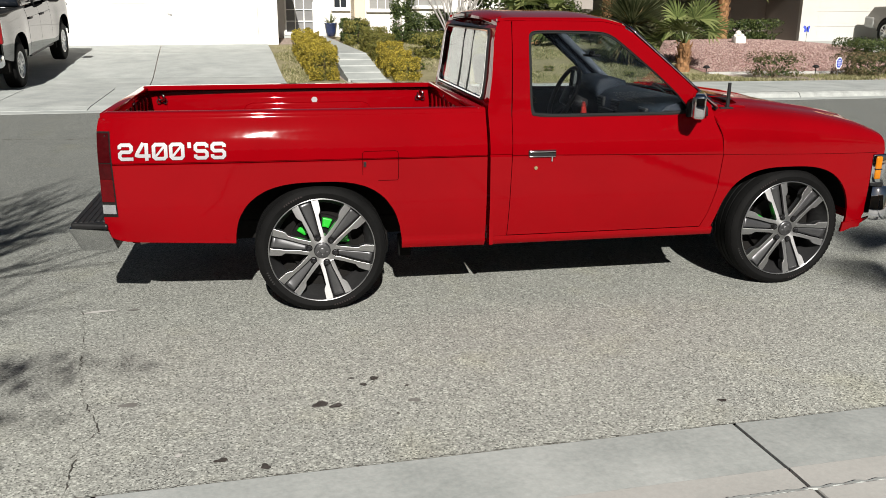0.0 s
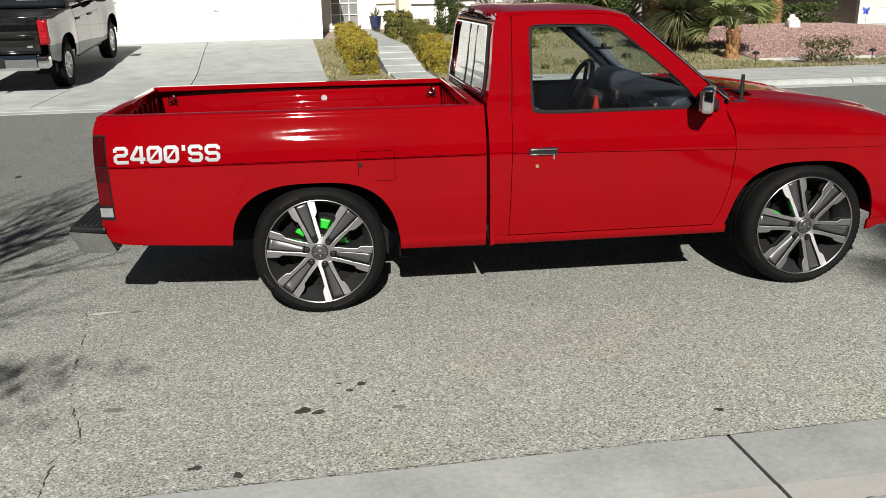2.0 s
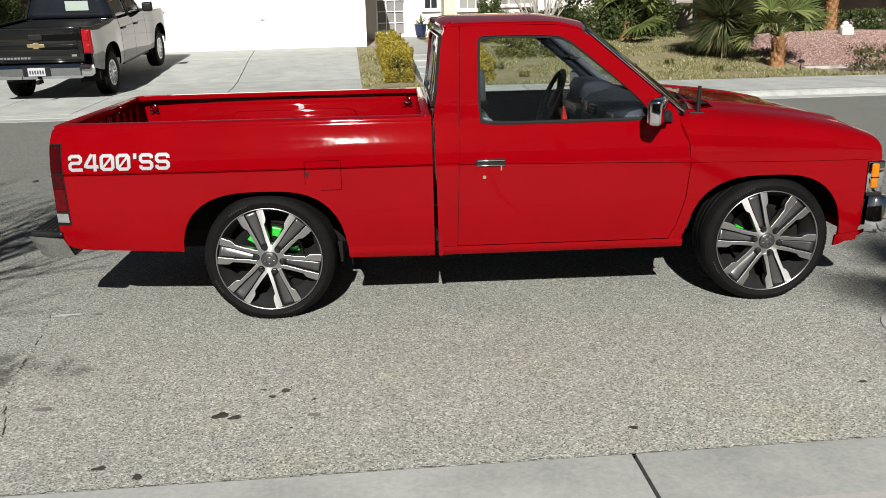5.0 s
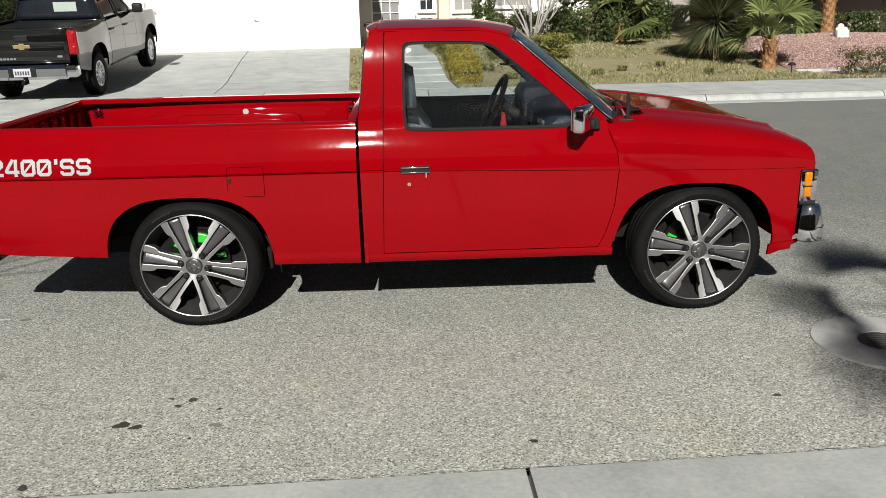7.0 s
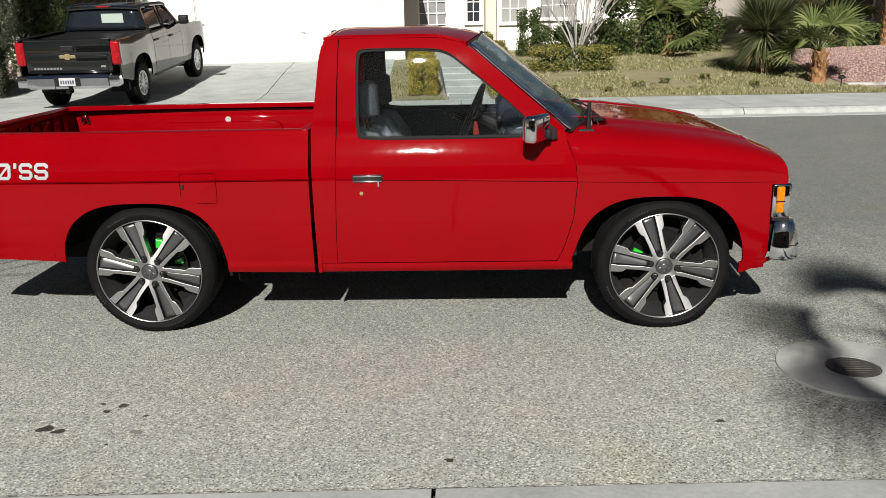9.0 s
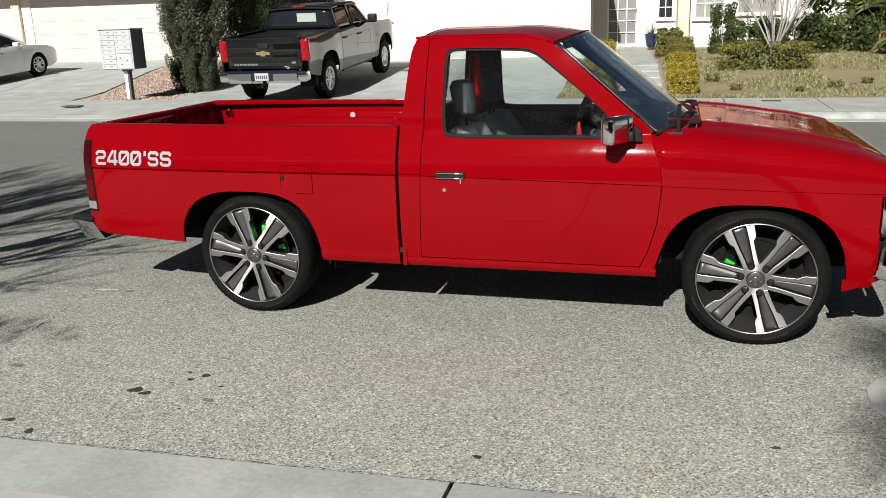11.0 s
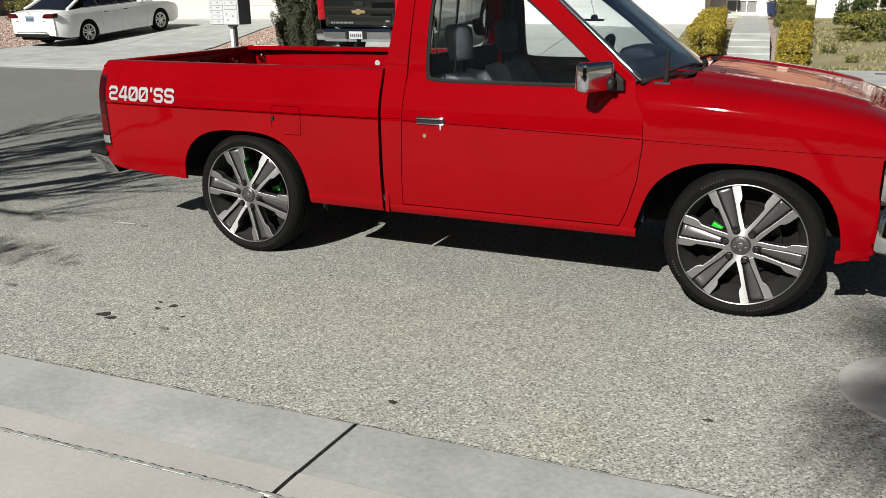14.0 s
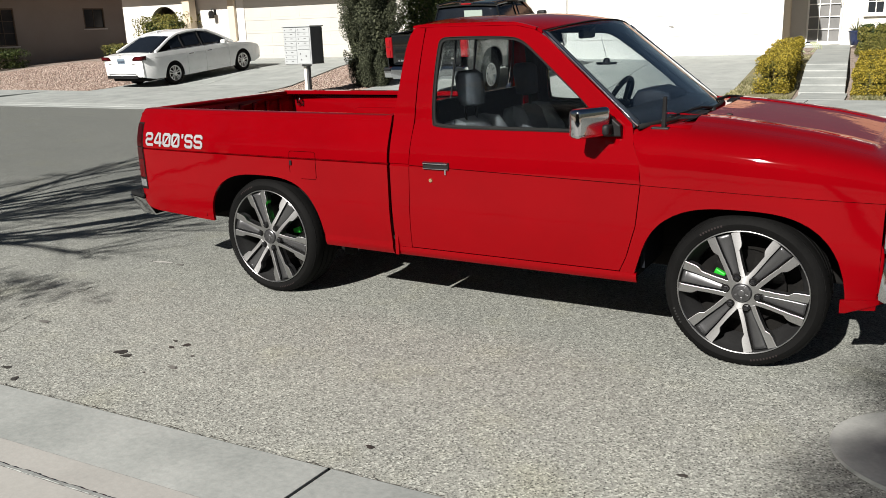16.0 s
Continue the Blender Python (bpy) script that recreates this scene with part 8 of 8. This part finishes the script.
bush("garden_shrub", 11.0, 19.8, lot_z(19.8), (1.4, 0.5, 0.4), 4500, 0.08, "leaf_green", "low green planting behind the gravel", 154)
bush("entry_tree", -21.6, 18.5, lot_z(18.5), (0.95, 0.8, 0.85), 5200, 0.09, "leaf_olive", "round olive-green shrub before the arched entry", 155)
bush("side_shrub", -23.7, 18.0, lot_z(18.0), (0.5, 0.5, 0.36), 2200, 0.07, "leaf_olive", "small green shrub at the corner of the house", 156)
bush("shade_shrub", -28.6, 16.0, lot_z(16), (0.6, 1.2, 0.4), 2600, 0.08, "leaf_green", "dark shrub in the shade of the wall", 157)
for i, (x, y, s) in enumerate(((5.1, 12.7, 0.11), (5.75, 13.2, 0.09), (6.7, 13.6, 0.1), (3.3, 12.4, 0.09), (4.4, 12.0, 0.07), (7.4, 12.5, 0.09), (2.9, 13.6, 0.12))):
    bush("weed", x, y, lot_z(y), (s * 1.2, s * 1.0, s * 0.7), 190, 0.035, "leaf_olive", "dark tuft of weed in the lawn", 160 + i, group="weeds in the lawn")


# the cypress beside the mailbox: upright sprays on a lumpy column
def cypress(x, y, z, height, radius, k, seed, label, leaf="leaf_cypress"):
    r = np.random.default_rng(seed)
    c = thing("cypress_tree", label, "tree", pose(x, y, z))
    part("trunk", tube([(0, 0, -0.05), (0.02, 0, height * 0.5), (0, 0, height * 0.92)], [0.13, 0.08, 0.02], 10), "bark", c)
    limbs = bmesh.new()
    for i in range(26):
        a, h = r.uniform(0, 6.28), r.uniform(0.15, 0.8) * height
        ln = radius * r.uniform(0.5, 0.85)
        tube([(0, 0, h), (ln * 0.5 * math.cos(a), ln * 0.5 * math.sin(a), h + 0.25), (ln * math.cos(a), ln * math.sin(a), h + 0.7)], [0.03, 0.018, 0.006], 5, limbs)
    part("limb_frame", limbs, "bark", c)
    cv, cn = [], []
    for i in range(260):
        a, h = r.uniform(0, 6.28), height * r.random() ** 0.9
        prof = lerp([(0, 0.5), (0.05, 0.8), (0.12, 0.92), (0.19, 0.84), (0.3, 1.02), (0.6, 0.88), (0.85, 0.55), (1.0, 0.12)], h / height) * radius
        prof *= 1 + 0.42 * noise.noise(Vector((math.cos(a) * 1.7, math.sin(a) * 1.7, h * 1.1 + seed)))
        rad = prof * r.uniform(0.82, 1.06)
        # one plume: a dense upright tuft that leans outward
        m = k // 260
        off = r.normal(0, 1, (m, 3))
        off /= np.linalg.norm(off, axis=1)[:, None]
        size = r.uniform(0.75, 1.25)
        fill = (1 - 0.35 * r.random(m) ** 2)[:, None]
        cl = off * fill * np.array([0.12, 0.12, 0.25]) * size
        cl[:, :2] *= (1 - 1.5 * np.clip(cl[:, 2:3], 0, 0.5))
        lean = 0.35 * cl[:, 2:3] * np.array([[math.cos(a), math.sin(a), 0]])
        cv.append(cl + lean + np.array([rad * math.cos(a), rad * math.sin(a), h]))
        cn.append(off + np.array([0.3 * math.cos(a), 0.3 * math.sin(a), 0.25]))
    pts, nn = np.concatenate(cv), np.concatenate(cn)
    keep = pts[:, 2] > 0.0
    leaves("crown", *quads(pts[keep], nn[keep], 0.05, 0.017, r, 0.6), leaf, c)
    inner = r.normal(0, 1, (k // 3, 3))
    inner /= np.linalg.norm(inner, axis=1)[:, None]
    hh = r.random(k // 3) * height * 0.93
    rad = np.array([lerp([(0, 0.6), (0.25, 0.78), (0.6, 0.66), (1.0, 0.05)], h / height) for h in hh]) * radius
    pts = np.stack([inner[:, 0] * rad, inner[:, 1] * rad, hh + 0.05], 1)
    leaves("inner_sprays", *quads(pts, inner, 0.1, 0.06, r, 0.8), leaf, c)
    return c


cypress(-8.66, 12.9, lot_z(12.9), 4.6, 0.62, 110000, 7, "dense dark green cypress beside the driveway")
cypress(-8.5, 15.4, lot_z(15.4), 5.0, 0.68, 26000, 8, "dark evergreen in the shaded side yard", "leaf_green")
cypress(-9.6, 17.3, lot_z(17.3), 5.2, 1.1, 22000, 9, "dark evergreen in the shaded side yard", "leaf_green")


# fan palms
def fan_palm(x, y, z, trunk_h, trunk_r, fronds, reach, seed, label, lean=0.0, thin=1.0, aims=()):
    r = np.random.default_rng(seed)
    p = thing("fan_palm", label, "palm", pose(x, y, z))
    part("trunk", tube([(0, 0, -0.05), (lean * 0.4, 0, trunk_h * 0.5), (lean, 0, trunk_h)], [trunk_r * 1.2, trunk_r, trunk_r * 0.9], 14), "palm_trunk", p)
    boots = bmesh.new()
    k = int(trunk_h * 60)
    for i in range(k):
        h, a = trunk_h * (i + 0.5) / k, i * 2.4
        c = Vector((lean * h / trunk_h + trunk_r * math.cos(a), trunk_r * math.sin(a), h))
        o, s, up = Vector((math.cos(a), math.sin(a), 0.35)), Vector((-math.sin(a), math.cos(a), 0)), Vector((0, 0, 1))
        q = [boots.verts.new(c - s * 0.05 - up * 0.05), boots.verts.new(c + s * 0.05 - up * 0.05), boots.verts.new(c + o * 0.07 + s * 0.022 + up * 0.06), boots.verts.new(c + o * 0.07 - s * 0.022 + up * 0.06)]
        t2 = [boots.verts.new(v.co + Vector((0, 0, 0.02)) - o * 0.03) for v in q[2:]]
        boots.faces.new(q)
        boots.faces.new((q[3], q[2], t2[0], t2[1]))
    part("leaf_base_sheath", boots, "palm_trunk", p)["kind"] = "stuff"
    top = np.array([lean, 0, trunk_h])
    for i in range(fronds):
        a = 2 * math.pi * i / fronds + r.uniform(-0.3, 0.3)
        e = r.uniform(-0.35, 1.35) if i % 3 else r.uniform(0.5, 1.4)
        if aims:
            a, e = aims[i]
        d = np.array([math.cos(a) * math.cos(e), math.sin(a) * math.cos(e), math.sin(e)])
        ln = reach * r.uniform(0.45, 0.62)
        mid = top + d * ln * 0.5 + np.array([0, 0, 0.04])
        end = top + d * ln - np.array([0, 0, 0.06 * ln])
        fr = part("frond", tube([tuple(top), tuple(mid), tuple(end)], [0.018, 0.012, 0.008], 6), "leaf_palm", p)
        s = np.cross(d, [0, 0, 1])
        s = s / (np.linalg.norm(s) + 1e-6)
        nrm = np.cross(s, d)
        tw = 0.1 if aims else r.uniform(-0.5, 0.5)
        s, nrm = s * math.cos(tw) + nrm * math.sin(tw), nrm * math.cos(tw) - s * math.sin(tw)
        v, f = [], []
        blades = 22
        fan = reach * r.uniform(0.48, 0.62)
        for j in range(blades):
            t = -1.75 + 3.5 * j / (blades - 1)
            bd = d * math.cos(t) + s * math.sin(t)
            bs = -d * math.sin(t) + s * math.cos(t)
            L = fan * (1 - 0.16 * abs(t / 1.75) ** 2) * r.uniform(0.92, 1.05)
            o = len(v)
            for u, w in ((0.02, 0.004), (0.5, 0.052 * thin * fan / 0.6), (0.72, 0.04 * thin * fan / 0.6), (1.0, 0.003)):
                sag = np.array([0, 0, -0.10 * fan * max(0, u - 0.5) ** 1.5 * 4 * r.uniform(0.6, 1.4)])
                q = end + bd * L * u + sag + nrm * 0.03 * (j % 2) * u
                v += [q - bs * w * 0.5 * 2, q + bs * w * 0.5 * 2]
            f += [(o, o + 1, o + 3, o + 2), (o + 2, o + 3, o + 5, o + 4), (o + 4, o + 5, o + 7, o + 6)]
        leaves("blade", np.array(v), np.array(f), "leaf_palm", fr)
    return p


fan_palm(8.87, 13.05, lot_z(13.05), 0.62, 0.13, 10, 1.15, 21, "young fan palm with a stubby orange-brown trunk", thin=0.42)
fan_palm(13.0, 19.0, lot_z(19.0), 1.5, 0.16, 14, 1.9, 22, "fan palm behind the gravel mound", thin=0.65)
fan_palm(6.9, 18.2, lot_z(18.2), 0.5, 0.13, 12, 1.5, 23, "small fan palm among the shrubs", thin=0.65)
fan_palm(9.3, 18.8, lot_z(18.8), 1.2, 0.16, 14, 1.8, 24, "fan palm by the shaded wall", thin=0.65)

# spiky yuccas
for i, (x, y, s, k) in enumerate(((8.2, 14.5, 1.2, 2600), (11.4, 19.6, 1.0, 900))):
    yc = thing("yucca", "large round spiky yucca with stiff grey-green leaves", "yucca", pose(x, y, lot_z(y)))
    r = np.random.default_rng(60 + i)
    part("trunk", tube([(0, 0, -0.05), (0, 0, 0.62 * s)], [0.12, 0.1], 10), "bark", yc)
    leaves("leaf_head", *spikes(k, 0.05, 0.92 * s, 0.034, r, -0.75, 0.05, (0, 0, 0.74 * s)), "leaf_yucca", yc)
    leaves("dry_skirt", *spikes(k // 4, 0.05, 0.7 * s, 0.03, r, -1.2, 0.1, (0, 0, 0.6 * s)), "leaf_dry", yc)


# bare trees: limbs that fork
def bare_tree(name, x, y, z, height, seed, material, label, first=0.09, spread_=0.6, forks=5, trunk=0.3, kids=3, limb=None, kids0=5, wander=0.10, rise=0.18, upward=0.0):
    r = np.random.default_rng(seed)
    t = thing(name, label, "tree", pose(x, y, z))
    limbs, twigs = bmesh.new(), bmesh.new()

    def grow(p, d, ln, rad, level):
        pts, q = [p], p.copy()
        dd = d.copy()
        for s in range(3):
            dd = (dd + Vector(r.normal(0, wander, 3))).normalized()
            q = q + dd * ln / 3
            pts.append(q.copy())
        end = rad * 0.74
        tube(pts, [rad, rad * 0.88, rad * 0.75, end], 8 if level < 2 else 5, limbs if level < 2 else twigs, caps=level == 0)
        if level >= forks:
            return
        for i in range(kids if level else kids0):
            side = Vector(r.normal(0, 1, 3))
            nd = (dd + side.normalized() * spread_ * (1.9 if level == 0 and limb else 1.0) * r.uniform(0.6, 1.3) + Vector((0, 0, rise + upward * level))).normalized()
            if nd.z < 0.02:
                nd.z = abs(nd.z) + 0.05
            grow(pts[-1] if i < 2 else pts[2], nd, (limb if limb and level == 0 else ln) * r.uniform(0.62, 0.86), end * r.uniform(0.7, 0.95), level + 1)
    grow(Vector((0, 0, -0.05)), Vector((0, 0, 1)), height * trunk, first, 0)
    part("limb_frame", limbs, material, t, smooth=True)
    part("twig_mass", twigs, material, t, smooth=True)["kind"] = "stuff"
    return t


bare_tree("pale_bare_tree", 4.4, 17.3, lot_z(17.3), 3.0, 71, "palebark", "leafless pale-barked ornamental tree in front of the window", 0.046, 0.32, 5, 0.05, 2, 1.35, 17, 0.06, 0.25)
street_tree = bare_tree("bare_street_tree", -4.25, -4.4, 0.03, 5.6, 72, "bark", "nearly leafless tree on the near side of the street", 0.1, 0.5, 5, 0.55, 3, 1.45, 11, 0.09, 0.0, 0.13)
branch = bmesh.new()
tube([(0, 0, 2.7), (0.9, -1.1, 3.5), (2.1, -2.5, 3.85), (2.5, -3.3, 3.8)], [0.014, 0.007, 0.004, 0.002], 6, branch)
part("low_branch", branch, "bark", street_tree)
rt = np.random.default_rng(76)
tuft = np.concatenate([rt.normal(0, 1, (230, 3)) * (0.34, 0.06, 0.05) + (2.28, -2.78, 3.8), rt.normal(0, 1, (560, 3)) * (0.28, 0.1, 0.06) + (2.05, -3.2, 3.8)])
leaves("branch_foliage", *quads(tuft, rt.normal(0, 1, tuft.shape), 0.09, 0.03, rt, 0.8), "leaf_dry", street_tree)
rt = np.random.default_rng(77)
tips = np.array([v.co[:] for v in street_tree.children[1].data.vertices])
tips = tips[rt.integers(0, len(tips), 2200)]
leaves("sparse_foliage", *quads(tips + rt.normal(0, 0.04, tips.shape), rt.normal(0, 1, tips.shape), 0.07, 0.03, rt, 0.8), "leaf_dry", street_tree)
fan_palm(3.25, -9.36, 0.05, 5.4, 0.07, 8, 0.92, 25, "tall fan palm on the near side of the street", thin=0.42,
         aims=((3.0, 0.32), (3.3, -0.45), (0.2, 0.4), (0.9, 0.0), (-0.7, 0.3), (1.5, 1.0), (0.0, -0.3), (-0.3, 1.0)))

# shade tree over the side yard, above the view
shade = thing("shade_tree", "broad evergreen shading the side yard", "tree", pose(-9.3, 14.6, lot_z(14.6)))
part("trunk", tube([(0, 0, -0.05), (0.1, 0.05, 2.2), (0.0, 0, 4.2)], [0.2, 0.15, 0.07], 12), "bark", shade)
r = np.random.default_rng(80)
pts, nn = clumped((2.0, 1.7, 1.3), 14000, r, 0.3, 0.8, 9)
leaves("crown", *quads(pts + np.array([0, 0, 5.2]), nn, 0.16, 0.09, r, 0.9), "leaf_green", shade)

# grass blades on the lawn


def blades(name, k, x_of, y0, y1, h, label, seed):
    r = np.random.default_rng(seed)
    y = y0 + (y1 - y0) * r.random(k) ** 1.3
    lo, hi = x_of(y)
    x = lo + (hi - lo) * r.random(k)
    dens = np.array([noise.noise(Vector((a * 0.8, b * 0.8, 4.0))) for a, b in zip(x, y)])
    keep = r.random(k) < 0.42 + 1.7 * dens
    x, y = x[keep], y[keep]
    k = len(x)
    z = np.array([lot_z(b) for b in y]) + 0.0
    a = r.uniform(0, 6.28, k)
    hh = h * r.uniform(0.4, 1.3, k)
    w = 0.012 * r.uniform(0.6, 1.5, k)
    lx, ly = r.normal(0, 0.6, k) * hh, r.normal(0, 0.6, k) * hh
    c, s = np.cos(a) * w, np.sin(a) * w
    v = np.stack([np.stack([x - c, y - s, z], 1), np.stack([x + c, y + s, z], 1), np.stack([x + lx, y + ly, z + hh], 1)], 1).reshape(-1, 3)
    return tagged(leaves(name, v, np.arange(3 * k).reshape(-1, 3), "grass", None), label, "grass", kind="stuff")


blades("lawn_grass", 110000, lambda y: (2.15 - 0.06 * (y - 11), 9.55 - 0.02 * (y - 11)), 10.92, 20.0, 0.05, "thin straw-coloured and green winter grass", 91)
blades("strip_grass", 9000, lambda y: (0.05 - 0.056 * (y - 11), 1.15 - 0.077 * (y - 11)), 10.92, 17.5, 0.05, "dry grass beside the driveway", 92)
blades("edge_grass", 9000, lambda y: (9.4 + 0 * y, 15.2 + 0 * y), 10.92, 12.1, 0.06, "dry grass along the pavement edge", 93)
